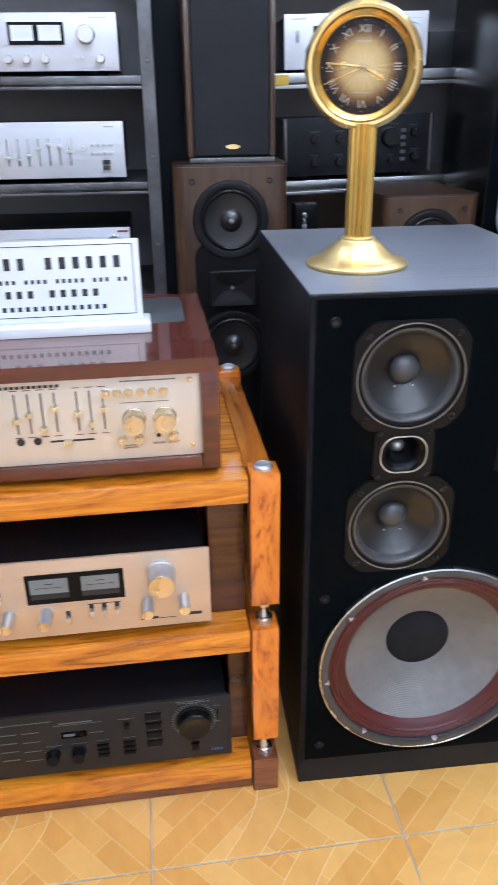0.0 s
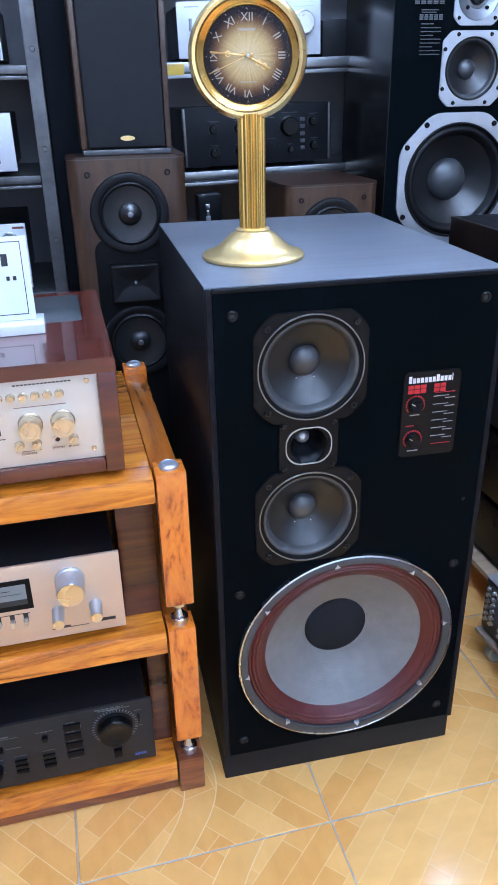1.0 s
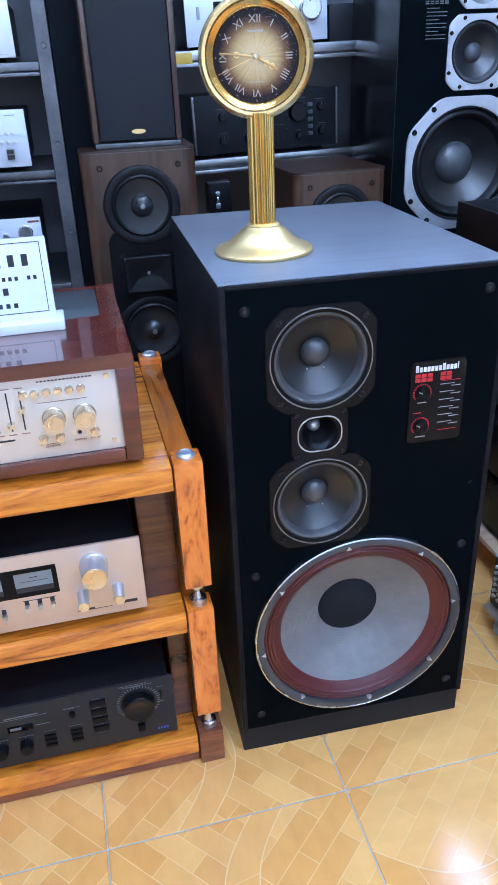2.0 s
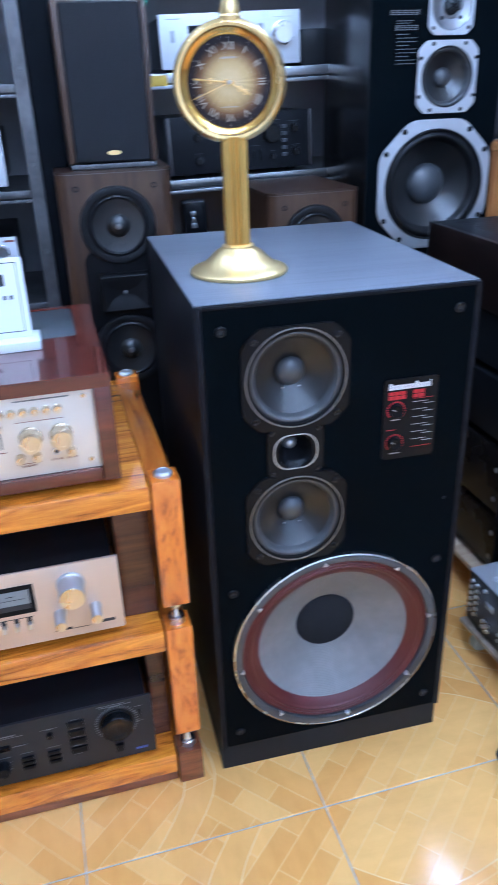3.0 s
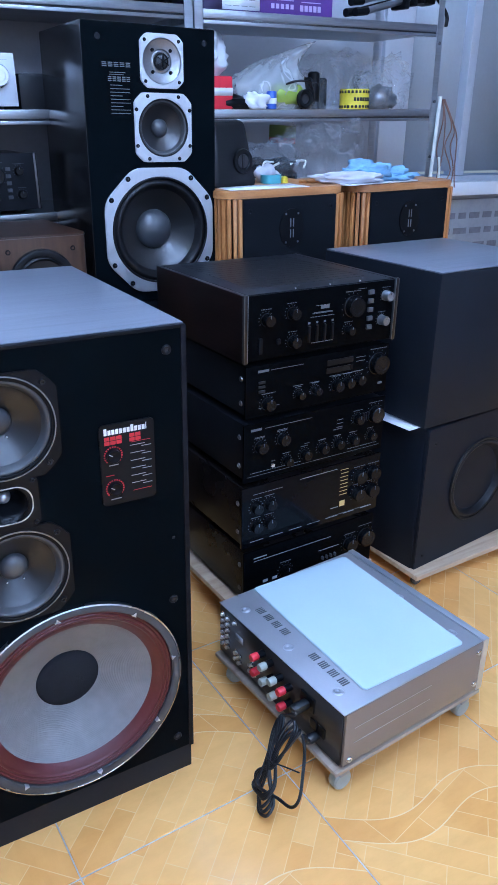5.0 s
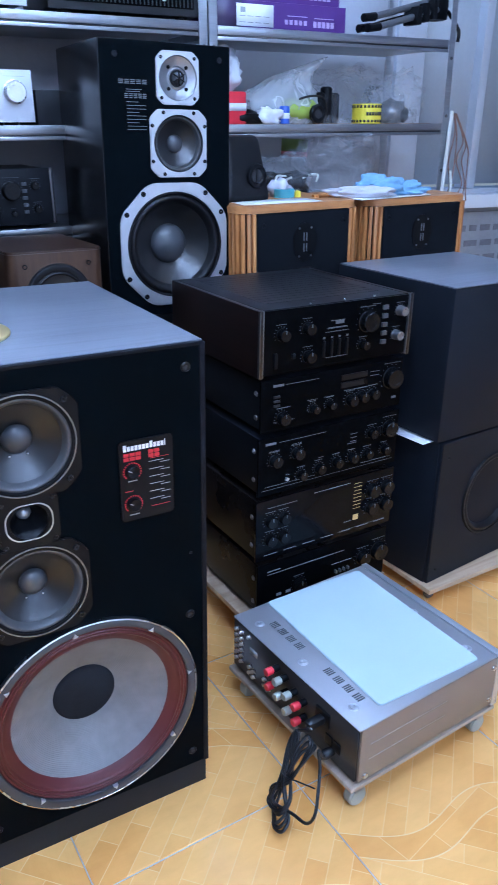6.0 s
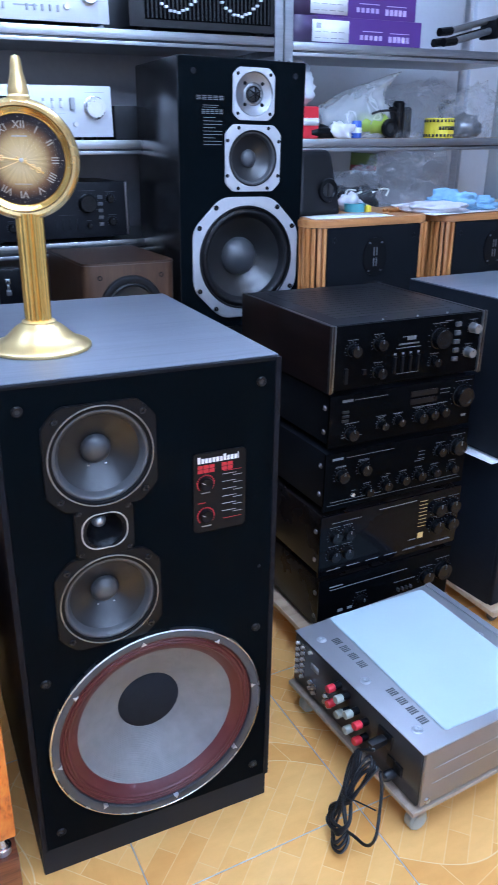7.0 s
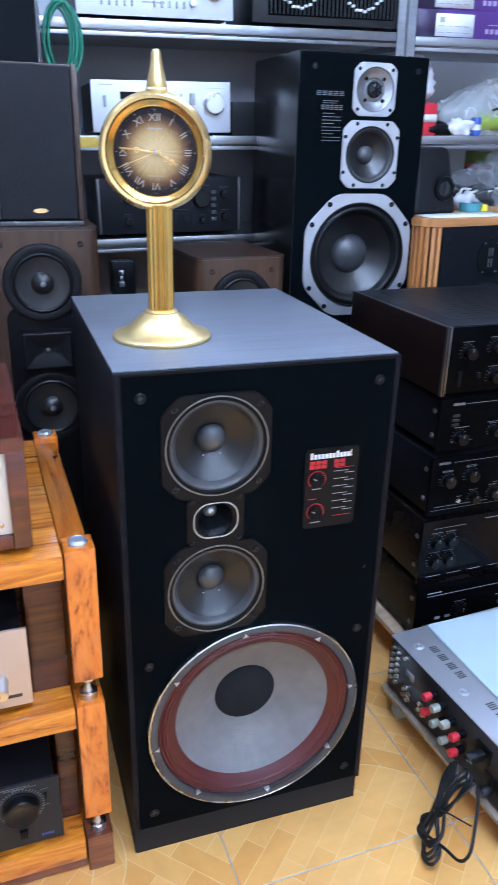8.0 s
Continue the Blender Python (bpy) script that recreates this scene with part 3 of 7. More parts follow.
def print_marks(unit_ob, material, extra=(), ticks=11, sweep=250):
    """Scale ticks round each knob of a unit and the legend above it, too small to read."""
    bm = bmesh.new()
    rnd = random.Random(len(unit_ob.name) + len(KNOBS.get(unit_ob.name, ())))
    for u, v, r in KNOBS.get(unit_ob.name, ()):
        for i in range(ticks if r > 0.009 else 0):
            a = radians(-sweep / 2 + sweep * i / (ticks - 1))
            join(bm, bm_box(-0.0005, 0.0005, -0.0005, 0.0005, r * 1.22, r * 1.22 + 0.0028), Matrix.Translation((u, 0, v)) @ Matrix.Rotation(a, 4, "Y"))
        x = u - r * 0.9
        while x < u + r * 0.9:
            d = rnd.uniform(0.0025, 0.007)
            bm_box(x, x + d, -0.0005, 0.0005, v + r * 1.22 + 0.0048, v + r * 1.22 + 0.0064, bm=bm)
            x += d + 0.0016
    for u0, u1, v in extra:
        x = u0
        while x < u1:
            d = rnd.uniform(0.003, 0.010)
            bm_box(x, min(x + d, u1), -0.0005, 0.0005, v, v + 0.0016, bm=bm)
            x += d + 0.0018
    return part("fine_print", bm, material, unit_ob, kind="stuff")


def caption(parent, text, u, v, size, material, w=0.0006, turn=0.0, name="lettering"):
    cu = bpy.data.curves.new("caption", "FONT")
    cu.body, cu.size, cu.align_x, cu.align_y, cu.extrude = text, size, "CENTER", "CENTER", 0.0002
    tmp = bpy.data.objects.new("caption", cu)
    me = bpy.data.meshes.new_from_object(tmp)
    bpy.data.objects.remove(tmp)
    me.transform(FACE)
    me.materials.clear()
    me.materials.append(material)
    return part(name, me, None, parent, at=front(u, v, w, turn))


def shell(w, d, h, bev=0.004, open_front=True):
    """A cabinet carcass, open at the front for its baffle; x centred, y from 0 back, z up."""
    bm = bm_box(-w / 2, w / 2, 0, d, 0, h, bev)
    if open_front:
        gone = [f for f in bm.faces if f.normal.y < -0.9 and f.calc_area() > 0.3 * w * h]
        bmesh.ops.delete(bm, geom=gone, context="FACES")
    return bm

# ---- the room ----
def setting(name, bm, material, label, category):
    return solid(name, bm, material, label, category, kind="structure")


setting("subfloor", bm_box(ROOM_X0 - 0.2, ROOM_X1 + 0.2, ROOM_Y0 - 0.2, ROOM_Y1 + 0.2, -0.06, FLOOR - 0.0015), M["grout"], "grey cement bed and joints under the floor tiles", "floor")
# ceiling and side walls are unseen, added to close the room
setting("ceiling", bm_box(ROOM_X0, ROOM_X1, ROOM_Y0, ROOM_Y1, ROOM_H, ROOM_H + 0.12), M["ceiling_paint"], "white painted shop ceiling with lamps", "ceiling")
setting("wall_west", bm_box(ROOM_X0 - 0.15, ROOM_X0, ROOM_Y0, ROOM_Y1, 0, ROOM_H), M["wall"], "plain grey painted side wall", "wall")
setting("wall_east", bm_box(ROOM_X1, ROOM_X1 + 0.15, ROOM_Y0, ROOM_Y1, 0, ROOM_H), M["wall"], "plain grey painted side wall", "wall")
WIN = (2.17, 3.25, 1.07, 2.45)
bm = plate([(ROOM_X0, 0), (ROOM_X1, 0), (ROOM_X1, ROOM_H), (ROOM_X0, ROOM_H)], 0, 0.15, [[(WIN[0], WIN[2]), (WIN[1], WIN[2]), (WIN[1], WIN[3]), (WIN[0], WIN[3])]], m=Matrix.Translation((0, ROOM_Y1 + 0.15, 0)) @ FACE)
setting("wall_north", bm, M["wall"], "grey painted back wall behind the steel shelves", "wall")
# unseen shop front, assumed open so that daylight comes in
bm = plate([(ROOM_X0, 0), (ROOM_X1, 0), (ROOM_X1, ROOM_H), (ROOM_X0, ROOM_H)], 0, 0.15, [[(-1.9, 0.02), (2.7, 0.02), (2.7, 2.6), (-1.9, 2.6)]], m=Matrix.Translation((0, ROOM_Y0, 0)) @ FACE)
setting("wall_south", bm, M["wall"], "assumed shop front wall with a wide open doorway, unseen", "wall")
setting("pavement", bm_box(-14, 14, -24, ROOM_Y0 - 0.2, -0.1, -0.05), M["grout"], "assumed grey concrete pavement outside the unseen shop front", "pavement")

win = thing("window_1", pose(0, ROOM_Y1, 0), "aluminium window with a frosted grey pane", "window", kind="structure")
x0, x1, z0, z1 = WIN
part("pane", bm_box(x0 + 0.04, x1 - 0.04, 0.05, 0.058, z0 + 0.02, z1 - 0.04), M["frosted"], win, "frosted grey glass")
bm = bm_box(x0 - 0.11, x0 + 0.05, -0.02, 0.09, z0 - 0.02, z1, 0.004)
part("mullion", bm, M["alu_frame"], win)
part("mullion", bm_box(x0 + 0.42, x0 + 0.47, 0.0, 0.09, z0 + 0.002, z1 - 0.042, 0.004), M["alu_frame"], win)
part("window_frame", bm_box(x0 + 0.052, x1, 0.0, 0.09, z1 - 0.04, z1, 0.004), M["alu_frame"], win)
part("window_sill", bm_box(x0 - 0.12, ROOM_X1, -0.10, 0.04, z0 - 0.085, z0 - 0.022, 0.006), M["acrylic"], win, "white window sill")
board = thing("notice_board", pose(2.75, ROOM_Y1 - 0.012, 0.52), "grey notice board with dark faded lettering below the window", "sign")
part("board", bm_box(-0.5, 0.5, -0.012, 0.01, 0, 0.44, 0.003), M["board_grey"], board)
rows = []
for i in range(5):
    u = -0.46
    while u < 0.42:
        du = random.uniform(0.03, 0.11)
        rows.append((u, u + du, 0.345 - 0.075 * i, 0.375 - 0.075 * i))
        u += du + 0.025
bars(board, [(a, b, c, d) for a, b, c, d in rows], M["faded"], w=0.0135)

# area lamp added as stand-in for daylight through the assumed opening
area = bpy.data.lights.new("daylight_in_shop_front", "AREA")
area.shape, area.size, area.size_y, area.energy, area.color = "RECTANGLE", 4.4, 2.5, 16.0, (0.84, 0.92, 1.0)
lamp = new("daylight_in_shop_front", area)
lamp.matrix_basis = Matrix.Translation((0.4, ROOM_Y0 - 0.05, 1.32)) @ Matrix.Rotation(radians(90), 4, "X")


def ceiling_light(x, y, length=1.2):
    t = thing("ceiling_light", pose(x, y, ROOM_H), "white batten lamp with a lit tube, unseen on the ceiling", "lamp", group="ceiling lamps")
    part("housing", bm_box(-length / 2, length / 2, -0.035, 0.035, -0.045, 0, 0.006), M["acrylic"], t)
    part("tube", lathe([(0, -length / 2 + 0.02), (0.014, -length / 2 + 0.02), (0.014, length / 2 - 0.02), (0, length / 2 - 0.02)], 14, Matrix.Translation((0, 0, -0.066)) @ Matrix.Rotation(radians(90), 4, "Y")), M["tube"], t, "lit tube")
    for s in (-1, 1):
        part("end_cap", bm_box(s * (length / 2 - 0.01) - 0.01, s * (length / 2 - 0.01) + 0.01, -0.016, 0.016, -0.085, -0.046, 0.003), M["acrylic"], t)
    return t


one = ceiling_light(-1.5, 0.6)
copy_thing(one, pose(1.22, 0.90, ROOM_H, 0, 0, 90))
# unseen battens, added to brighten the foreground and light the cones
for x, y in ((0.1, 0.1), (-0.5, -0.55), (0.35, -0.6), (-0.5, -1.3), (0.4, -1.35), (-0.4, -2.6), (1.4, -2.6), (-0.6, -3.5), (0.85, -3.5), (2.2, -3.4)):
    copy_thing(one, pose(x, y, ROOM_H))


# ---- loudspeaker drivers ----
def driver(parent, u, v, R, frame_m, surround_m, cone_m, cap_m, surround, cone_depth, cap_r, cap_h, rim=0.008, lip=0.005, ribs=1, name="driver", cap_label=""):
    """A cone driver set in its baffle: basket rim, roll surround, cone and dust cap."""
    d = part(name, lathe([(R - rim, -0.004), (R - rim, lip * 0.8), (R - rim * 0.7, lip), (R - rim * 0.25, lip), (R, lip * 0.5), (R, -0.006)], 72, FACE), frame_m, parent, at=front(u, v))
    rs = R - rim
    prof = []
    for i in range(33):
        t = i / 32
        if ribs == 1:
            h = 0.45 * surround * abs(math.sin(math.pi * t))
        else:  # fine ribs on the outer half, a smooth roll inside
            h = 0.16 * surround * math.sin(math.pi * t) + (0.0022 * abs(math.sin(math.pi * ribs * t / 0.55)) if t < 0.55 else 0.0)
        prof.append((rs - surround * t, 0.001 + h - 0.012 * t))
    part("surround", lathe(prof, 72, FACE), surround_m, d)
    rc = rs - surround
    prof = []
    for i in range(13):
        t = i / 12
        r = rc + (cap_r * 0.9 - rc) * t
        prof.append((r, -0.011 - cone_depth * (t ** 0.88)))
    part("cone", lathe(prof, 72, FACE), cone_m, d)
    base = -0.011 - cone_depth + 0.002
    prof = [(cap_r * math.cos(a), base + cap_h * math.sin(a)) for a in [math.pi / 2 * i / 9 for i in range(9)]] + [(0, base + cap_h)]
    part("dust_cap", lathe(prof, 48, FACE), cap_m, d, cap_label)
    return d


def ring_plate(parent, u, v, outline, hole, w, material, name="mounting_plate", bev=0.0015, label=""):
    return part(name, plate(outline, 0, w, [circle(hole, 64)], bev, FACE), material, parent, label, at=front(u, v))


# ---- the large black floor loudspeaker ----
CV_W, CV_D, CV_H = 0.465, 0.585, 0.989
cv = thing("floor_loudspeaker", pose(0.002, 0.0, 0.0), "large black floor loudspeaker with a red-edged woofer, standing on tiles", "loudspeaker")
bm = shell(CV_W, CV_D - 0.012, CV_H - 0.088, 0.004)
bmesh.ops.transform(bm, matrix=Matrix.Translation((0, 0.012, 0.088)), verts=bm.verts[:])
part("cabinet", bm, M["vinyl"], cv)
part("top_veneer", bm_box(-CV_W / 2 + 0.001, CV_W / 2 - 0.001, 0.008, CV_D - 0.001, CV_H - 0.003, CV_H + 0.001, 0.0012), M["vinyl_sheen_top"], cv, "dusty black wood-grain top, its bluish sheen put into the colour")
part("base_plinth", bm_box(-CV_W / 2 + 0.001, CV_W / 2 - 0.001, 0.009, CV_D - 0.03, FLOOR, 0.086, 0.003), M["plinth"], cv, "charcoal plinth")
MID = ((-0.077, 0.862), (-0.077, 0.604))
TW = (-0.079, 0.734)
WF = (0.001, 0.314)
holes = [circle(0.0775, 56, u, v - 0.088) for u, v in MID] + [circle(0.187, 80, WF[0], WF[1] - 0.088), rrect(0.070, 0.058, 0.024, 8, TW[0], TW[1] - 0.088)]
bm = plate([(-CV_W / 2 + 0.0105, 0.006), (CV_W / 2 - 0.0105, 0.006), (CV_W / 2 - 0.0105, CV_H - 0.088 - 0.006), (-CV_W / 2 + 0.0105, CV_H - 0.088 - 0.006)], -0.012, 0.0, holes, 0, Matrix.Translation((0, 0, 0.088)) @ FACE)
part("baffle", bm, M["baffle"], cv, "matt black front")
for s in (-1, 1):
    part("edge_strip", bm_box(s * (CV_W / 2 - 0.005) - 0.005, s * (CV_W / 2 - 0.005) + 0.005, -0.001, 0.014, 0.09, CV_H - 0.001, 0.002), M["vinyl"], cv)
part("edge_strip", bm_box(-CV_W / 2 + 0.0102, CV_W / 2 - 0.0102, -0.001, 0.014, CV_H - 0.0065, CV_H - 0.0005, 0.0015), M["vinyl"], cv)
for i, (u, v) in enumerate(MID):
    p = ring_plate(cv, u, v, cut_round(0.178, 0.174, 0.1045, 96), 0.078, 0.0040, M["plate_black"])
    d = driver(cv, u, v, 0.0820, M["black"], M["rubber"], M["poly"], M["cap"], 0.0115, 0.026, 0.024, 0.016, rim=0.006, lip=0.004, name="midrange_driver")
    part("rim_edge", lathe([(0.0812, 0.003), (0.0818, 0.0058), (0.0832, 0.0058), (0.0842, 0.003), (0.0842, 0.0)], 64, FACE), M["frame_metal"], d, "thin bright rim")
    for a in (45, 135, 225, 315):
        screw(p, 0.096 * math.cos(radians(a)), 0.093 * math.sin(radians(a)), 0.0040, 0.0055, M["socket_grey"])
    for s in (-1, 1):
        part("lead_solder", lathe([(0, 0.0025), (0.0016, 0.0015), (0.002, 0)], 8, FACE), M["chrome"], d, at=front(s * 0.014, -0.026, -0.031))
p = ring_plate(cv, *TW, cut_round(0.096, 0.092, 0.060, 72), 0.030, 0.0036, M["plate_black"], name="tweeter_plate")
for a in (45, 135, 225, 315):
    screw(p, 0.056 * math.cos(radians(a)), 0.052 * math.sin(radians(a)), 0.0036, 0.004, M["socket_grey"])
# flared horn with a pale trim ring and a bright bullet
bm = bmesh.new()
rows = []
for i in range(9):
    t = i / 8
    k = 1 - t ** 0.6 * 0.72
    rows.append([bm.verts.new((x, y, 0.003 - 0.045 * t)) for x, y in rrect(0.072 * k, 0.060 * k, 0.0265 * k, 8)])
for a, b in zip(rows, rows[1:]):
    for i in range(len(a)):
        bm.faces.new((a[i], a[(i + 1) % len(a)], b[(i + 1) % len(b)], b[i]))
bm.faces.new(rows[-1])
bm.transform(FACE)
horn = part("tweeter_horn", bm, M["black"], cv, at=front(*TW))
part("trim_ring", plate(rrect(0.0755, 0.0635, 0.0272, 8), 0.002, 0.0052, [rrect(0.072, 0.060, 0.0265, 8)], 0.0006, FACE), M["pale_trim"], horn, "pale metal trim ring")
part("tweeter_dome", lathe([(0.0125, -0.042), (0.012, -0.035), (0.0095, -0.029), (0.005, -0.0255), (0, -0.0245)], 24, FACE), M["satin"], horn, "bright metal dome")
wf = driver(cv, *WF, 0.2025, M["gasket"], M["red_surround"], M["grey_cone"], M["felt"], 0.036, 0.056, 0.061, 0.012, rim=0.0165, lip=0.009, ribs=3, name="woofer", cap_label="dark felt dust cap")
part("gasket", lathe([(0.187, 0.0082), (0.1995, 0.0096), (0.1985, 0.0102), (0.188, 0.0098)], 72, FACE), M["gasket"], wf, "grey gasket")
part("rim_edge", lathe([(0.1995, 0.0085), (0.2005, 0.0108), (0.2030, 0.0098), (0.2034, 0.002), (0.2028, 0.0)], 72, FACE), M["chrome"], wf, "thin bright rim")
for i in range(8):
    a = radians(8 + 45 * i)
    part("rim_clip", plate([(-0.004, -0.0048), (0.0045, 0.0), (-0.004, 0.0048)], 0.004, 0.0116, (), 0.0008, FACE), M["satin"], wf, at=front(0.1895 * math.cos(a), 0.1895 * math.sin(a), 0, -math.degrees(a)))
for u in (-0.1945, 0.1965):
    for v in (0.949, 0.466, 0.129):
        peg = part("grille_socket", lathe([(0.0035, -0.004), (0.0038, 0.0025), (0.0065, 0.003), (0.0085, 0.0012), (0.0088, -0.001)], 20, FACE), M["black_rubber"], cv, at=front(u, v))
        part("socket_hole", lathe([(0, 0.0012), (0.0036, 0.0012), (0.0036, 0.0)], 14, FACE), M["dark_ink"], peg)
screw(cv, 0.2, 0.598, 0.0, 0.003, M["socket_grey"])
# control badge with two level dials
badge = part("control_badge", plate(rrect(0.096, 0.146, 0.008, 5), 0, 0.003, (), 0.0008, FACE), M["plate_black"], cv, "black badge with red and white print", at=front(0.121, 0.766))
bars(badge, [(-0.040 + 0.0066 * i, -0.040 + 0.0066 * i + (0.0014 if i == 11 else 0.0050), 0.0550, 0.0665 if i in (0, 7, 11) else 0.0632) for i in range(12)], M["white_ink"], w=0.0036, label="white maker's mark")
bars(badge, [(-0.040 + 0.0105 * i + (0.012 if i > 2 else 0), -0.040 + 0.0105 * i + 0.009 + (0.012 if i > 2 else 0), 0.0375 + k * 0.0076, 0.0438 + k * 0.0076) for i in range(5) for k in range(2)] + [(-0.040, -0.026, -0.018, -0.0168), (0.006, 0.040, 0.0355, 0.0361), (0.006, 0.04, -0.0535, -0.0529)], M["red_ink"], w=0.0036, label="red model mark")
bars(badge, [(0.004, 0.030, 0.0296 - 0.0138 * i, 0.0305 - 0.0138 * i) for i in range(6)] + [(0.024, 0.041, 0.0252 - 0.0138 * i, 0.0262 - 0.0138 * i) for i in range(6)] + [(-0.034, -0.018, 0.0, 0.0016), (-0.034, -0.016, -0.0625, -0.0608)], M["grey_ink"], w=0.0036)
for v in (0.018, -0.042):
    dial = knob(badge, -0.026, v, 0.0118, 0.008, M["black"], 0.003, M["grey_ink"], name="level_dial", turn=-60)
    bm = bmesh.new()
    for i in range(17):
        a = radians(-40 + 260 * i / 16)
        join(bm, bm_box(-0.0012, 0.0012, -0.0036, -0.0028, 0.0140, 0.0163), Matrix.Rotation(-a + math.pi / 2, 4, "Y"))
    part("dial_marks", bm, M["red_ink"], badge, "red dial marks", at=front(-0.026, v))

# ---- brass table clock on the loudspeaker ----
clock = thing("table_clock", pose(-0.1170, 0.195, CV_H + 0.001, 0, 0, -15), "polished brass column clock with a sunburst dial", "clock")
part("base", lathe([(0, 0), (0.081, 0), (0.0830, 0.002), (0.0830, 0.0055), (0.080, 0.0085), (0.070, 0.0115), (0.060, 0.0165), (0.051, 0.0240), (0.043, 0.0320), (0.036, 0.0380), (0.029, 0.0415), (0.0275, 0.0430), (0.0275, 0.0455), (0.0235, 0.0480), (0, 0.048)], 72), M["brass_pale"], clock, "bell-shaped brushed brass foot")
bm = bmesh.new()
rows = []
for z in (0.045, 0.215):
    rows.append([bm.verts.new(((0.0196 + 0.0020 * (abs(math.sin(7 * a)) - 0.5) * 2) * math.cos(a), (0.0196 + 0.0020 * (abs(math.sin(7 * a)) - 0.5) * 2) * math.sin(a), z)) for a in [2 * math.pi * i / 144 for i in range(144)]])
for i in range(144):
    bm.faces.new((rows[0][i], rows[0][(i + 1) % 144], rows[1][(i + 1) % 144], rows[1][i]))
part("column", bm, M["brass"], clock, "fluted brass column")
CZ = 0.2925
case = part("case", lathe([(0, -0.024), (0.060, -0.024), (0.078, -0.016), (0.083, -0.004), (0.0845, 0.006), (0.083, 0.012), (0.078, 0.0165), (0.0735, 0.016), (0.0715, 0.012), (0.0705, 0.006), (0.068, 0.004)], 80, FACE), M["bezel"], clock, at=front(-0.004, CZ) @ Matrix.Scale(1.035, 4))
part("inner_ring", lathe([(0.0715, 0.0105), (0.0690, 0.0085), (0.0665, 0.0070), (0.0640, 0.0052), (0.0622, 0.0030), (0.0618, 0.0012)], 80, FACE), M["brass"], case, "ribbed gold inner ring")
part("dial", lathe([(0.0622, 0.0015), (0.0, 0.0016)], 80, FACE), M["dial"], case, "gold to dark brown dial")
for i, s in enumerate(("XII", "I", "II", "III", "IIII", "V", "VI", "VII", "VIII", "IX", "X", "XI")):
    a = radians(30 * i)
    caption(case, s, 0.0478 * math.sin(a), 0.0478 * math.cos(a), 0.0148, M["dial_print"], 0.0022, 30 * i, name="numeral")
bm = bmesh.new()
for i in range(60):
    if i % 5 == 0:
        join(bm, bm_box(-0.0006, 0.0006, -0.0026, -0.0016, 0.0582, 0.0594), Matrix.Rotation(radians(6 * i), 4, "Y"))
part("minute_dots", bm, M["dial_print"], case)
bars(case, [(-0.011, 0.011, 0.0315, 0.0340), (-0.012, 0.012, -0.0340, -0.0328)], M["dial_print"], w=0.0024)


def hand(length, width, turn, z, loops):
    bm = bm_box(-width / 2, width / 2, -z - 0.0006, -z, -0.008, length)
    for k in loops:
        join(bm, plate(circle(0.0042, 18), z, z + 0.0006, [circle(0.0026, 14)], 0, FACE), Matrix.Translation((0, 0, k)))
    return part("hand", bm, M["brass_pale"], case, "gold filigree hand", at=front(0, 0, 0, turn))


hand(0.036, 0.003, 120, 0.0034, (0.018, 0.027))
hand(0.053, 0.0024, 276, 0.0042, (0.028,))
hand(0.060, 0.0009, 248, 0.0050, ())
part("hub", lathe([(0.0032, 0.001), (0.0032, 0.006), (0.002, 0.0072), (0, 0.0074)], 18, FACE), M["chrome"], case)
ob = part("glass", lathe([(0.0706, 0.0095), (0.05, 0.0115), (0.025, 0.0125), (0, 0.0128)], 64, FACE), M["glass"], case, "domed clock glass")
ob.visible_shadow = False
part("finial", lathe([(0.0, -0.004), (0.0165, -0.004), (0.0170, 0.002), (0.0150, 0.005), (0.0155, 0.009), (0.0148, 0.013), (0.0130, 0.020), (0.0098, 0.032), (0.0082, 0.043), (0.0074, 0.051), (0.0052, 0.0560), (0, 0.0575)], 32), M["brass_pale"], clock, "turned brass finial", at=Matrix.Translation((0, 0, CZ + 0.0860)))

# ---- wooden hi-fi rack ----
RK = pose(-0.294, 0.0, 0.0, 0, 0, 1.8)
rack = thing("hifi_rack", RK, "three-tier honey hardwood rack with spiked posts on tiles", "rack")
RX0 = -0.66


def tier(z0, z1):
    part("shelf_board", bm_box(RX0 + 0.026, -0.026, 0.004, 0.51, z0, z1, 0.004), M["honey"], rack, "lacquered hardwood board")


tier(0.660, 0.704)
tier(0.362, 0.408)
tier(0.053, 0.101)
part("base_rail", bm_box(RX0 + 0.026, -0.026, 0.012, 0.045, FLOOR + 0.001, 0.050, 0.003), M["redwood"], rack, "reddish base rail")
for y in (0.0, 0.488):
    for x in (0.0, RX0):
        for z0, z1 in ((0.462, 0.711), (0.156, 0.411), (FLOOR, 0.106)):
            part("post", bm_box(x - 0.0238, x + 0.0238, y, y + 0.05, z0, z1, 0.003), M["burl"] if z0 > 0.1 else M["redwood"], rack, "figured hardwood post")
        for z0, z1 in ((0.411, 0.462), (0.106, 0.156)):
            g = z1 - z0
            part("spike_joint", lathe([(0, 0), (0.0155, 0.0), (0.0155, 0.012), (0.0125, 0.0145), (0.0095, 0.015), (0.0055, 0.028), (0.0125, g - 0.014), (0.0145, g - 0.012), (0.0145, g), (0, g)], 28), M["chrome"], rack, "chrome spike and cup", at=Matrix.Translation((x, y + 0.025, z0)))
        part("post_cap", lathe([(0, 0.0), (0.0155, 0.0), (0.0155, 0.004), (0.0125, 0.007), (0.0115, 0.0075), (0.0105, 0.0066), (0.0080, 0.0072), (0.0060, 0.0066), (0, 0.0066)], 28), M["satin"], rack, "satin metal cap", at=Matrix.Translation((x, y + 0.025, 0.711)))
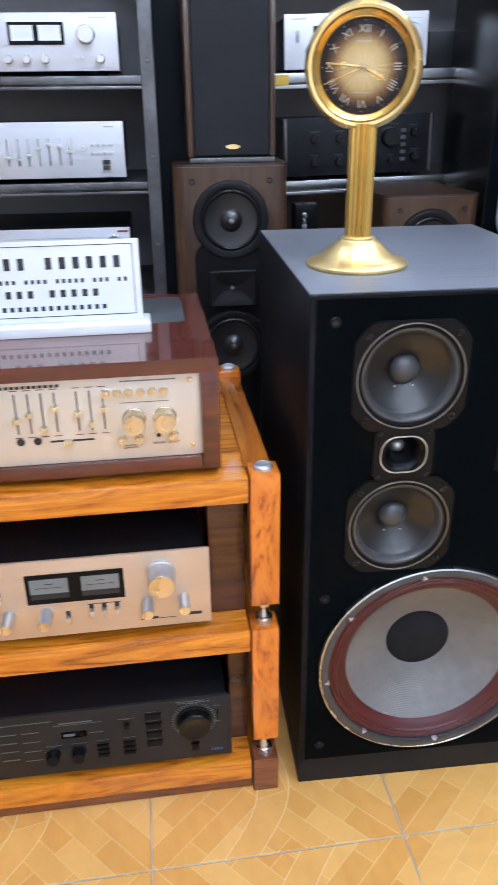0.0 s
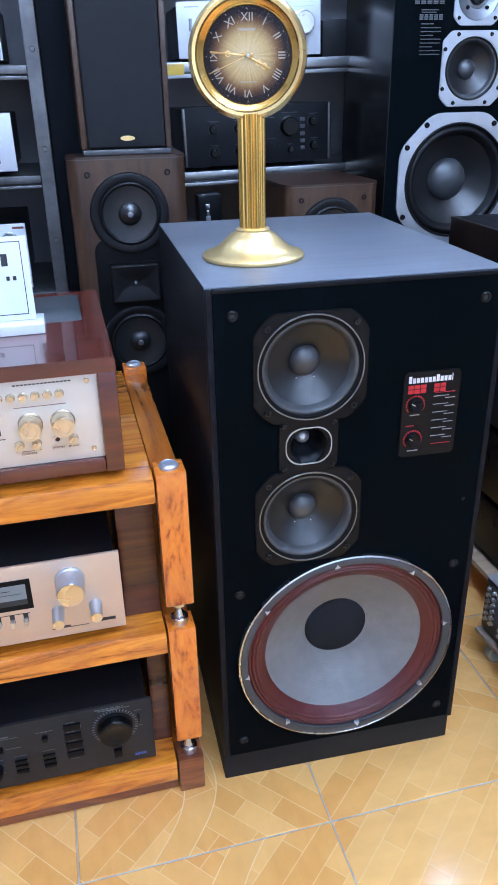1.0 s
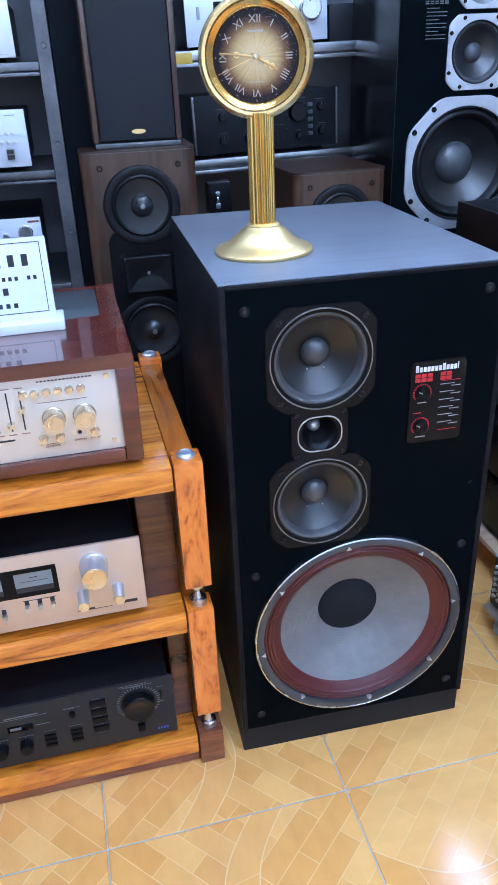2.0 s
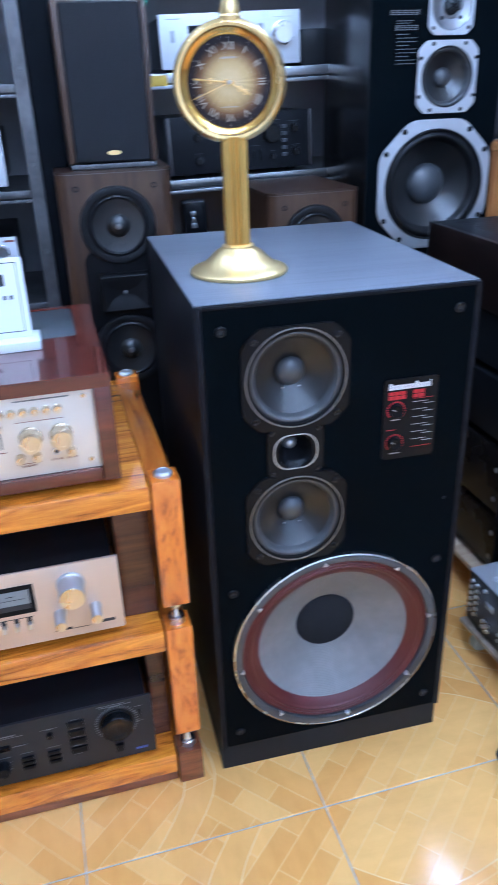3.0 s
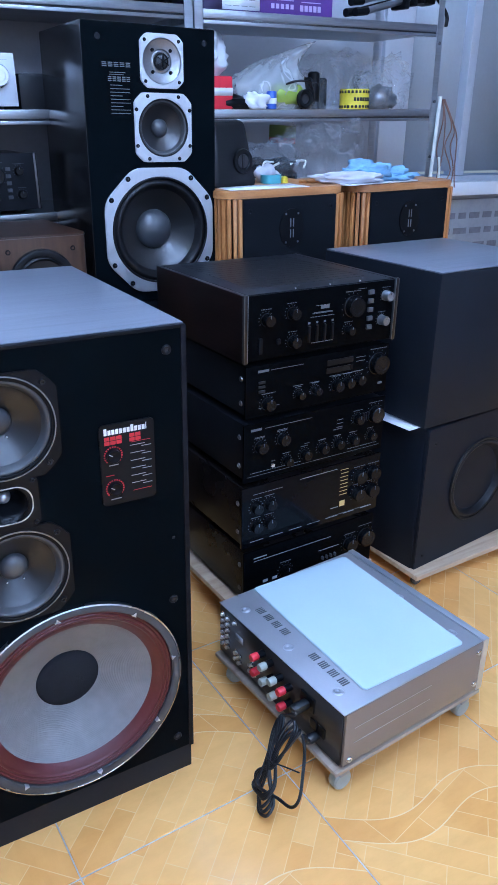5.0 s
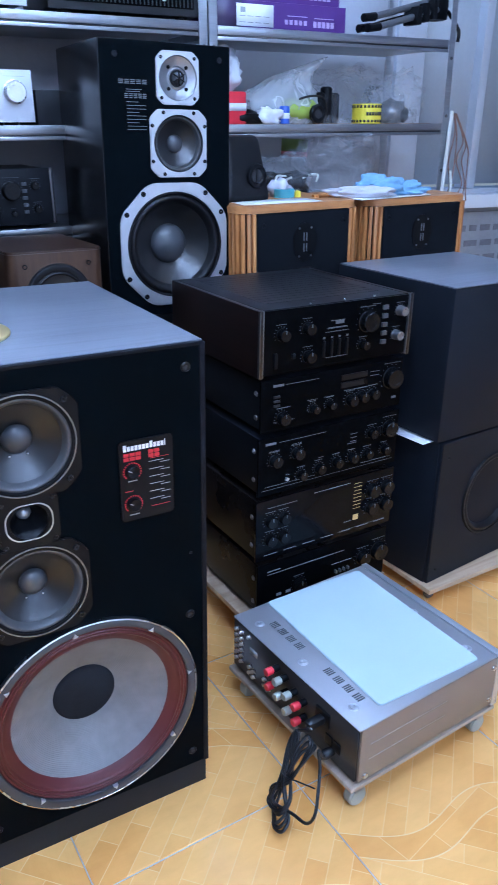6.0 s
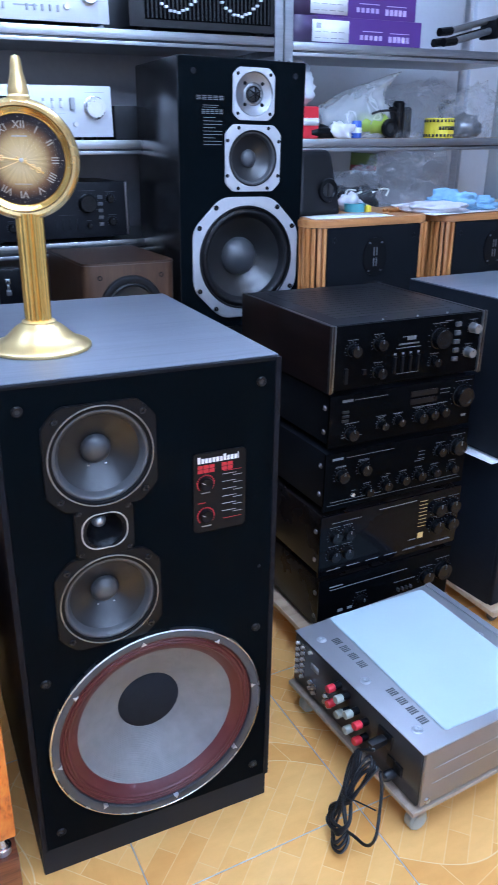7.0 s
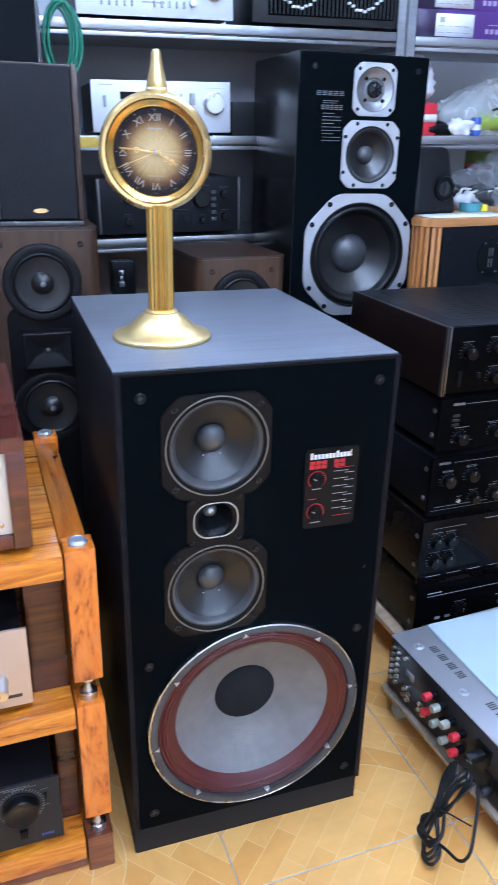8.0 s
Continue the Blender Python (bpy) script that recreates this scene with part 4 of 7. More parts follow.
for x in (0.0, RX0):
    for z0, z1 in ((0.664, 0.700), (0.366, 0.404), (0.057, 0.097)):
        part("side_rail", bm_box(x - 0.0255, x + 0.018, 0.052, 0.486, z0, z1 + 0.001, 0.003), M["honey_side"], rack)

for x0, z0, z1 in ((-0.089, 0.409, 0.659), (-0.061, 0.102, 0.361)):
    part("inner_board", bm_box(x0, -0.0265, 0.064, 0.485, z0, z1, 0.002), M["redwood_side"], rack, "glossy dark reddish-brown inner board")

# ---- hi-fi units ----
def unit(name, m, w, h, d, face_m, case_m, label, category="amplifier", group="", face_t=0.006, feet=0.012, inset=0.008, face_name="front_panel", face_label=""):
    """A boxed hi-fi unit: x centred, front at y=0, on four feet; returns it with its front panel's height."""
    t = thing(name, m, label, category, group)
    part("case", bm_box(-w / 2 + inset, w / 2 - inset, face_t + 0.0005, d, feet + 0.004, h - 0.003, 0.003), case_m, t)
    part(face_name, bm_box(-w / 2, w / 2, 0, face_t, feet, h, 0.0015), face_m, t, face_label)
    for x in (-w / 2 + 0.06, w / 2 - 0.06):
        for y in (0.05, d - 0.06):
            part("foot", lathe([(0, 0), (0.018, 0), (0.020, 0.003), (0.020, feet + 0.003), (0, feet + 0.003)], 20), M["black_rubber"], t, at=Matrix.Translation((x, y, 0)))
    return t


# pale gold console amplifier in a mahogany case, on the top tier
A1W, A1H = 0.46, 0.194
a1 = thing("console_amplifier", RK @ pose(-0.066 - A1W / 2, 0.030, 0.704), "pale gold console amplifier in a red mahogany case", "amplifier")
for s in (-1, 1):
    part("case_side", bm_box(s * (A1W / 2 - 0.014) - 0.014, s * (A1W / 2 - 0.014) + 0.014, -0.006, 0.40, 0.012, A1H - 0.0225, 0.003), M["lacquer"], a1)
part("case_bottom", bm_box(-A1W / 2 + 0.0282, A1W / 2 - 0.0282, -0.004, 0.40, 0.012, 0.0345, 0.003), M["lacquer"], a1)
holes = [rrect(A1W - 0.070, 0.19, 0.012, 5, 0, 0.295)]
bm = plate([(-A1W / 2, -0.008), (A1W / 2, -0.008), (A1W / 2, 0.402), (-A1W / 2, 0.402)], A1H - 0.022, A1H, holes, 0.002)
part("case_top", bm, M["lacquer"], a1, "glossy red lid with a vent opening")
part("vent_screen", bm_box(-A1W / 2 + 0.03, A1W / 2 - 0.03, 0.19, 0.395, A1H - 0.020, A1H - 0.003), M["screen"], a1, "dark vent screen")
part("front_panel", bm_box(-A1W / 2 + 0.0282, A1W / 2 - 0.0282, 0.004, 0.012, 0.035, A1H - 0.022, 0.001), M["ivory"], a1)
part("chassis", bm_box(-A1W / 2 + 0.0285, A1W / 2 - 0.0285, 0.013, 0.395, 0.0350, A1H - 0.024), M["case_black"], a1)
for x in (-0.18, 0.18):
    for y in (0.05, 0.34):
        part("foot", lathe([(0, 0), (0.016, 0), (0.018, 0.012), (0, 0.012)], 18), M["black_rubber"], a1, at=Matrix.Translation((x, y, 0)))
f1 = part("panel_controls", bm_box(-0.204, -0.203, 0.0, 0.0045, 0.034, 0.035), M["ivory"], a1, at=Matrix.Translation((0, 0.004, 0.007)))
E_R = A1W / 2 - 0.031   # right edge of the face
for i in range(6):
    knob(f1, E_R - 0.052 - 0.0170 * i, 0.137, 0.0062, 0.010, M["gold_knob"], name="push_button")
for u in (E_R - 0.052, E_R - 0.098):
    knob(f1, u, 0.094, 0.0165, 0.030, M["gold_knob"], name="volume_knob")
for u, v in ((E_R - 0.118, 0.062), (E_R - 0.093, 0.062), (E_R - 0.040, 0.064)):
    knob(f1, u, v, 0.0066, 0.014, M["gold_knob"])
j = part("headphone_jack", lathe([(0.0035, 0.001), (0.0035, 0.002), (0.0062, 0.002), (0.0062, 0)], 20, FACE), M["chrome"], f1, at=front(E_R - 0.063, 0.065))
part("jack_hole", lathe([(0, 0.0015), (0.0045, 0.0015), (0.0045, 0)], 16, FACE), M["dark_ink"], j)
for u in (E_R - 0.243, E_R - 0.268):
    part("jack_hole", lathe([(0, 0.002), (0.005, 0.002), (0.006, 0.001), (0.006, 0)], 18, FACE), M["dark_ink"], f1, at=front(u, 0.067))
slots = [E_R - 0.142 - 0.019 * i for i in range(3)] + [E_R - 0.212 - 0.019 * i for i in range(4)]
bars(f1, [(u - 0.0011, u + 0.0011, 0.080, 0.143) for u in slots] + [(E_R - 0.225, E_R - 0.160, 0.0635, 0.0665)], M["dark_ink"], name="slider_slot", w=0.0006)
for u, v in zip(slots, (0.115, 0.092, 0.110, 0.120, 0.088, 0.112, 0.104)):
    button(f1, u, v, 0.010, 0.007, 0.012, M["gold_knob"], "slider")
button(f1, E_R - 0.198, 0.064, 0.013, 0.008, 0.012, M["gold_knob"], "slider")
for v in (0.044, 0.152):
    knob(f1, E_R - 0.012, v, 0.0036, 0.003, M["gold_knob"], name="panel_screw")
bars(f1, [(E_R - 0.115 + 0.0055 * i, E_R - 0.111 + 0.0055 * i, 0.1535, 0.1555) for i in range(15)] + [(E_R - 0.305 + 0.008 * i, E_R - 0.299 + 0.008 * i, 0.151, 0.1555) for i in range(13)], M["dark_ink"], w=0.0006)
bars(f1, [(E_R - 0.118, E_R - 0.045, 0.120, 0.1208), (E_R - 0.124, E_R - 0.088, 0.0505, 0.0513)] + [(u - 0.006, u + 0.006, 0.148, 0.1492) for u in slots] + [(u - 0.006, u + 0.006, 0.0735, 0.0747) for u in slots], M["brown_ink"], w=0.0006)
caption(f1, "speakers", E_R - 0.106, 0.0475, 0.0062, M["brown_ink"], 0.001)
caption(f1, "phones", E_R - 0.063, 0.0525, 0.0062, M["brown_ink"], 0.001)
caption(f1, "power", E_R - 0.040, 0.0525, 0.0062, M["brown_ink"], 0.001)

def long_knob(parent, u, v, r, l):
    k = knob(parent, u, v, r, l, M["satin"], name="knob")
    part("knob_face", shared(("knob_face", r, l), lambda: lathe([(r * 0.93, l + 0.0004), (r * 0.90, l + 0.0012), (r * 0.55, l + 0.0005), (0, l + 0.0005)], 28, FACE), M["gold_knob"]), None, k, "gold knob face")
    return k


# champagne amplifier with twin meters, on the middle tier
A2W, A2H = 0.42, 0.165
a2 = unit("stereo_amplifier", RK @ pose(-0.091 - A2W / 2, 0.022, 0.408), A2W, A2H, 0.37, M["champagne"], M["case_black"], "champagne stereo amplifier with two level meters", feet=0.016)
e = A2W / 2
bars(a2, [(e - 0.300, e - 0.142, 0.084, 0.140)], M["black"], name="meter_surround", w=0.002)
for u0 in (e - 0.293, e - 0.211):
    bars(a2, [(u0, u0 + 0.061, 0.094, 0.132)], M["meter"], name="meter_window", w=0.0026, label="pale blue meter window")
    bars(a2, [(u0 + 0.008, u0 + 0.053, 0.1150, 0.1156), (u0 + 0.024, u0 + 0.037, 0.122, 0.1232), (u0, u0 + 0.061, 0.094, 0.104)], M["dark_ink"], name="meter_scale", w=0.003)
long_knob(a2, e - 0.081, 0.125, 0.0225, 0.042)
for u, v, r in ((e - 0.106, 0.068, 0.0098), (e - 0.046, 0.070, 0.0098), (e - 0.273, 0.064, 0.0098), (e - 0.333, 0.064, 0.0098)):
    long_knob(a2, u, v, r, 0.036)
for u in (e - 0.157, e - 0.178, e - 0.199, e - 0.238, e - 0.345):
    v = 0.060 if u > e - 0.22 else (0.050 if u > e - 0.3 else 0.098)
    sw = button(a2, u, v + 0.006, 0.0075, 0.017, 0.001, M["dark_ink"], "switch_slot")
    part("switch_lever", shared(("switch_lever",), lambda: bm_box(-0.0032, 0.0032, -0.012, 0, -0.010, 0.001, 0.001), M["chrome"]), None, sw)
bars(a2, [(e - 0.120, e - 0.060, 0.0325, 0.0335), (e - 0.046, e - 0.016, 0.034, 0.040), (e - 0.205, e - 0.150, 0.074, 0.0752), (e - 0.115, e - 0.09, 0.0335, 0.037)], M["dark_ink"])

# black amplifier on the bottom tier
A3W, A3H = 0.44, 0.158
a3 = unit("black_amplifier", RK @ pose(-0.063 - A3W / 2, 0.016, 0.101), A3W, A3H, 0.38, M["amp_char"], M["case_black"], "charcoal black stereo amplifier with a large volume knob", feet=0.014)
e = A3W / 2
knob(a3, e - 0.068, 0.107, 0.030, 0.020, M["knob_black"], name="volume_knob")
bm = bmesh.new()
for i in range(31):
    a = radians(-130 + 260 * i / 30)
    join(bm, bm_box(-0.0007, 0.0007, -0.0006, 0.0005, 0.036, 0.041), Matrix.Rotation(a, 4, "Y"))
part("dial_marks", bm, M["print_grey"], a3, at=front(e - 0.068, 0.107))
for i in range(4):
    button(a3, e - 0.142, 0.128 - 0.0215 * i, 0.030, 0.013, 0.004, M["black"])
for u0 in (e - 0.188, e - 0.236):
    for i in range(3):
        button(a3, u0, 0.071 - 0.0115 * i, 0.022, 0.007, 0.004, M["black"])
button(a3, e - 0.068, 0.045, 0.015, 0.017, 0.006, M["black"], "mute_button")
button(a3, e - 0.025, 0.118, 0.005, 0.018, 0.003, M["black"], "power_switch")
knob(a3, e - 0.190, 0.115, 0.0055, 0.008, M["black"])
for u in (e - 0.325, e - 0.280):
    knob(a3, u, 0.062, 0.012, 0.018, M["black"])
part("display_window", bm_box(e - 0.307, e - 0.262, -0.001, 0.002, 0.098, 0.112), M["dark_glass"], a3, "small display window")
bars(a3, [(e - 0.303, e - 0.283, 0.102, 0.108)], M["print_dim"], name="display", w=0.0014)
bars(a3, [(e - 0.258, e - 0.232, 0.104, 0.1052), (e - 0.320, e - 0.235, 0.128, 0.1288), (e - 0.310, e - 0.250, 0.1315, 0.134), (e - 0.205, e - 0.175, 0.128, 0.1288), (e - 0.200, e - 0.176, 0.083, 0.0838), (e - 0.247, e - 0.225, 0.083, 0.0838), (e - 0.032, e - 0.019, 0.136, 0.1368), (e - 0.032, e - 0.019, 0.099, 0.0998), (e - 0.078, e - 0.060, 0.147, 0.1485)] + [(e - 0.152, e - 0.137, 0.137 - 0.0215 * i, 0.1378 - 0.0215 * i) for i in range(5)], M["print_grey"])
bars(a3, [(e - 0.038 + 0.0055 * i, e - 0.034 + 0.0055 * i, 0.027, 0.0325) for i in range(4)], M["blue"], name="badge")
bars(a3, [(e - 0.415, e - 0.385, 0.118 - 0.02 * i, 0.120 - 0.02 * i) for i in range(4)] + [(e - 0.375, e - 0.345, 0.118 - 0.022 * i, 0.1195 - 0.022 * i) for i in range(4)], M["print_grey"])

print_marks(a3, M["print_grey"], [(-0.20, -0.10, 0.140), (0.12, 0.17, 0.152)], ticks=5)

# acrylic counter sign standing on the console amplifier
sign = thing("counter_sign", RK @ pose(-0.338, 0.200, 0.704 + A1H), "white acrylic counter sign with black lettering", "sign")
part("sign_base", bm_box(-0.19, 0.178, -0.032, 0.035, 0, 0.016, 0.003), M["acrylic"], sign)
tilt = Matrix.Translation((0, -0.002, 0.0165)) @ Matrix.Rotation(radians(-9), 4, "X")
panel = part("sign_panel", bm_box(-0.18, 0.166, 0, 0.005, 0, 0.128, 0.001), M["acrylic"], sign, at=tilt)
bars(panel, [(-0.17, 0.156, 0.1195, 0.1207), (-0.17, 0.156, 0.009, 0.0102), (0.1548, 0.156, 0.0103, 0.1194), (-0.17, -0.1688, 0.0103, 0.1194)], M["dark_ink"], name="border_line", w=0.0006)
rows = []


def letters(u, v, count, step, w, h, gaps=()):
    """A line of writing as plain bars of its size and weight."""
    for k in range(count):
        if k not in gaps:
            x = u + step * k
            rows.append((x, x + w, v, v + h))


letters(-0.155, 0.084, 14, 0.0215, 0.0098, 0.0185, (7,))
letters(-0.155, 0.062, 31, 0.0098, 0.0052, 0.0065, (3, 9, 13, 18, 24, 28))
letters(-0.118, 0.040, 13, 0.0172, 0.0085, 0.0115, (3, 7))
letters(-0.130, 0.019, 20, 0.0122, 0.0066, 0.0075)
bars(panel, rows, M["dark_ink"], w=0.0006, label="black lettering")

# ---- walnut tower loudspeakers and the grilled one on top ----
def tower(m, w, d, h, label):
    t = thing("tower_loudspeaker", m, label, "loudspeaker", group="walnut towers")
    r = 0.028
    outline = [(w / 2, d), (-w / 2, d)] + [(-w / 2 + r - r * math.cos(a), r - r * math.sin(a)) for a in [math.pi / 2 * i / 6 for i in range(7)]] + [(w / 2 - r + r * math.sin(a), r - r * math.cos(a)) for a in [math.pi / 2 * i / 6 for i in range(7)]]
    part("cabinet", plate(outline, 0.0, h - 0.006), M["walnut"], t)
    part("top_panel", plate([(x * 1.004, y * 1.002 - 0.0006) for x, y in outline], h - 0.006, h, (), 0.0015), M["walnut_top"], t, "walnut top with a pale edge")
    part("edge_band", plate([(x * 1.008, y * 1.002 - 0.0011) for x, y in outline], h - 0.0066, h - 0.0052), M["trim_dark"], t, "thin pale edge")
    part("baffle_strip", plate(rrect(0.186, h - 0.24, 0.03, 6, 0, 0), 0, 0.004, (), 0.001, FACE), M["black"], t, "black front strip", at=front(0.002, (h - 0.24) / 2 + 0.06, 0))
    for v in (h - 0.125, h - 0.432):
        ring = part("woofer", lathe([(0.070, 0.006), (0.072, 0.009), (0.083, 0.0115), (0.089, 0.0095), (0.091, 0.003), (0.091, -0.002)], 56, FACE), M["black_rubber"], t, "black coned driver", at=front(-0.002, v))
        part("surround", lathe([(0.071, 0.007), (0.066, 0.011), (0.061, 0.007)], 48, FACE), M["black_rubber"], ring)
        part("cone", lathe([(0.0615, 0.0085), (0.050, 0.0060), (0.034, 0.0045), (0.026, 0.0042)], 48, FACE), M["poly"], ring)
        part("dust_cap", lathe([(0.027, 0.004), (0.024, 0.012), (0.016, 0.018), (0.007, 0.020)], 32, FACE), M["poly"], ring)
        part("phase_plug", lathe([(0.0075, 0.018), (0.006, 0.022), (0, 0.023)], 18, FACE), M["frame_metal"], ring)
    hornp = part("tweeter_horn", plate(rrect(0.125, 0.100, 0.006, 4), 0.003, 0.007, (), 0.001, FACE), M["black"], t, "square black horn", at=front(-0.002, h - 0.285))
    bm = bmesh.new()
    prev = None
    for k, z in ((1.0, 0.0072), (1.0, 0.0210), (0.94, 0.0210), (0.55, 0.0110), (0.16, 0.0085)):
        row = [bm.verts.new((x, y, z)) for x, y in rrect(0.112 * k, 0.086 * (k if k > 0.9 else k * 0.6), 0.003, 3)]
        if prev:
            for i in range(len(row)):
                bm.faces.new((prev[i], prev[(i + 1) % len(row)], row[(i + 1) % len(row)], row[i]))
        prev = row
    bm.faces.new(prev)
    bm.transform(FACE)
    part("horn_flare", bm, M["black_rubber"], hornp)
    part("horn_throat", lathe([(0, 0.0125), (0.003, 0.012), (0.005, 0.0085)], 16, FACE), M["chrome"], hornp)
    for u in (-w / 2 + 0.044, w / 2 - 0.044):
        part("grille_socket", lathe([(0, -0.001), (0.0035, -0.001), (0.004, 0.0012), (0.0065, 0.0012), (0.007, 0)], 16, FACE), M["black"], t, at=front(u, h - 0.038))
    return t


tower(pose(-0.272, 0.80, 0.024, 0, 0, 0), 0.270, 0.33, 1.083, "walnut tower loudspeaker with two black drivers and a horn")
tower(pose(0.256, 0.905, 0.024, 0, 0, 4), 0.262, 0.33, 0.992, "walnut tower loudspeaker half hidden behind another loudspeaker")

bs = thing("bookshelf_loudspeaker", pose(-0.265, 0.834, 1.1075, 0, 0, 1.5) @ Matrix.Scale(1.02, 4), "walnut bookshelf loudspeaker with a dark cloth grille, on a tower", "loudspeaker")
part("cabinet", bm_box(-0.101, 0.101, 0.018, 0.26, 0.012, 0.338, 0.006), M["walnut"], bs)
part("grille", bm_box(-0.086, 0.086, -0.004, 0.0175, 0.014, 0.334, 0.007, 3), M["cloth"], bs, "dark cloth grille")
for s in (-1, 1):
    part("side_cheek", bm_box(s * 0.094 - 0.0065, s * 0.094 + 0.0065, 0.0, 0.0178, 0.012, 0.338, 0.004), M["walnut"], bs)
part("foot_board", bm_box(-0.098, 0.098, -0.003, 0.25, 0.0, 0.0115, 0.003), M["steel_dull"], bs, "grey foot board")
part("badge", plate([(0.016 * math.cos(2 * math.pi * i / 28), 0.0052 * math.sin(2 * math.pi * i / 28)) for i in range(28)], 0, 0.002, (), 0.0006, FACE), M["brass_pale"], bs, "small oval brass badge", at=front(0.002, 0.034, 0.004))

dk = thing("dark_loudspeaker", pose(-0.335, 0.93, 0.024), "tall dark loudspeaker standing between the shelves", "loudspeaker")
part("cabinet", bm_box(-0.11, 0.11, 0.02, 0.33, 0, 1.72, 0.006), M["rosewood"], dk)
part("grille", bm_box(-0.1, 0.1, 0.0, 0.0195, 0.04, 1.68, 0.006), M["cloth_black"], dk, "black cloth grille")


# ---- steel shelving ----
def steel_shelf(name, m, w, d, levels, height, label, thick=0.034, metal="steel"):
    t = thing(name, m, label, "shelf")
    for z in levels:
        b = part("shelf_board", bm_box(0.031, w - 0.031, 0.012, d - 0.012, z - thick * 0.75, z, 0.002), M[metal], t, "steel shelf board")
        part("front_lip", bm_box(0.031, w - 0.031, 0.0, 0.0115, z - thick * 0.60, z + 0.001, 0.002), M["steel_bright"] if metal == "steel" else M[metal], b)
        part("lip_groove", bm_box(0.031, w - 0.031, 0.003, 0.0115, z - thick * 0.72, z - thick * 0.61), M["steel_dull"], b)
        part("lower_lip", bm_box(0.031, w - 0.031, 0.0, 0.0115, z - thick, z - thick * 0.73, 0.0015), M["steel_bright"] if metal == "steel" else M[metal], b)
    for x in (0.0, w - 0.03):
        for y in (0.0, d - 0.03):
            bm = bm_box(x, x + 0.03, y, y + 0.003, 0, height, 0.0008, 1)
            bm_box(x if x == 0 else x + 0.027, (x if x == 0 else x + 0.027) + 0.003, y + 0.0032, y + 0.03, 0, height, 0.0008, 1, bm=bm)
            part("upright", bm, M[metal], t, "slotted steel angle")
            if y == 0:
                for k in range(7):
                    part("bolt", shared(("bolt",), lambda: lathe([(0, 0.004), (0.005, 0.004), (0.006, 0.0025), (0.006, -0.001)], 8, FACE), M["steel_dull"]), None, t, at=front(x + 0.016, 0.5 + 0.2 * k))
    return t


left = steel_shelf("steel_shelf", pose(-1.34, 0.85, 0.024), 0.905, 0.40, (0.17, 0.50, 0.775, 1.043, 1.268, 1.60), 1.95, "grey steel shelf unit holding silver hi-fi units", thick=0.027, metal="steel_dull")
part("back_sheet", bm_box(0.032, 0.872, 0.372, 0.380, 0.1, 1.9), M["backing_grey"], left, "grey back sheet")

# silver units on that shelf
def silver_unit(m, w, h, label, name="silver_amplifier", d=0.32, feet=0.010):
    return unit(name, m, w, h, d, M["alu_face"], M["case_black"], label, feet=feet)


s1 = silver_unit(pose(-0.512 - 0.21, 0.862, 1.293), 0.42, 0.124, "silver stereo amplifier with twin meters on a steel shelf")
e = 0.21
bars(s1, [(e - 0.235, e - 0.115, 0.062, 0.106)], M["black"], name="meter_surround", w=0.002)
for u0 in (e - 0.229, e - 0.170):
    bars(s1, [(u0, u0 + 0.048, 0.070, 0.100)], M["acrylic"], name="meter_window", w=0.0026)
knob(s1, e - 0.068, 0.082, 0.0185, 0.020, M["chrome"], name="volume_knob")
for u, v in ((e - 0.200, 0.034), (e - 0.160, 0.034), (e - 0.040, 0.034), (e - 0.24, 0.034)):
    knob(s1, u, v, 0.0085, 0.014, M["chrome"])
for u in (e - 0.092, e - 0.080):
    button(s1, u, 0.036, 0.006, 0.008, 0.006, M["chrome"], "switch_lever")
bars(s1, [(e - 0.085, e - 0.015, 0.0155, 0.0163), (e - 0.06, e - 0.02, 0.114, 0.1155)], M["grey_ink"])
s2 = silver_unit(pose(-0.515 - 0.21, 0.862, 1.068), 0.42, 0.132, "silver graphic equaliser with rows of sliders", "graphic_equaliser")
for i in range(11):
    u = e - 0.125 - 0.0235 * i
    sl = button(s2, u, 0.068, 0.0032, 0.058, 0.0008, M["grey_ink"], "slider_slot", 0)
    part("slider", shared(("eq_slider",), lambda: bm_box(-0.0055, 0.0055, -0.009, 0, -0.0032, 0.0032, 0.001), M["chrome"]), None, sl, at=Matrix.Translation((0, 0, 0.016 * math.sin(i * 0.9))))
for i in range(4):
    for k in range(2):
        button(s2, e - 0.030 - 0.014 * i, 0.082 - 0.018 * k, 0.007, 0.007, 0.006, M["chrome"])
for k in range(2):
    button(s2, e - 0.043, 0.044 - 0.012 * k, 0.016, 0.009, 0.007, M["dark_ink"], "dark_button")
knob(s2, e - 0.093, 0.074, 0.006, 0.009, M["chrome"])
bars(s2, [(e - 0.13 - 0.0235 * i, e - 0.12 - 0.0235 * i, 0.0375 + k * 0.019, 0.0380 + k * 0.019) for i in range(11) for k in range(4)] + [(e - 0.045, e - 0.022, 0.119, 0.1215)], M["grey_ink"])
s3 = silver_unit(pose(-0.517 - 0.21, 0.862, 0.801), 0.42, 0.162, "silver receiver behind the counter sign", "silver_receiver")
knob(s3, e - 0.038, 0.128, 0.016, 0.018, M["chrome"], name="tuning_knob")
for i in range(6):
    knob(s3, e - 0.085 - 0.026 * i, 0.122, 0.007, 0.012, M["chrome"])
bars(s3, [(e - 0.30, e - 0.09, 0.139, 0.1398), (e - 0.32, e - 0.07, 0.106, 0.1068)], M["grey_ink"])
bars(s3, [(e - 0.03, e - 0.004, 0.150, 0.155)], M["brown_ink"], name="ribbon")

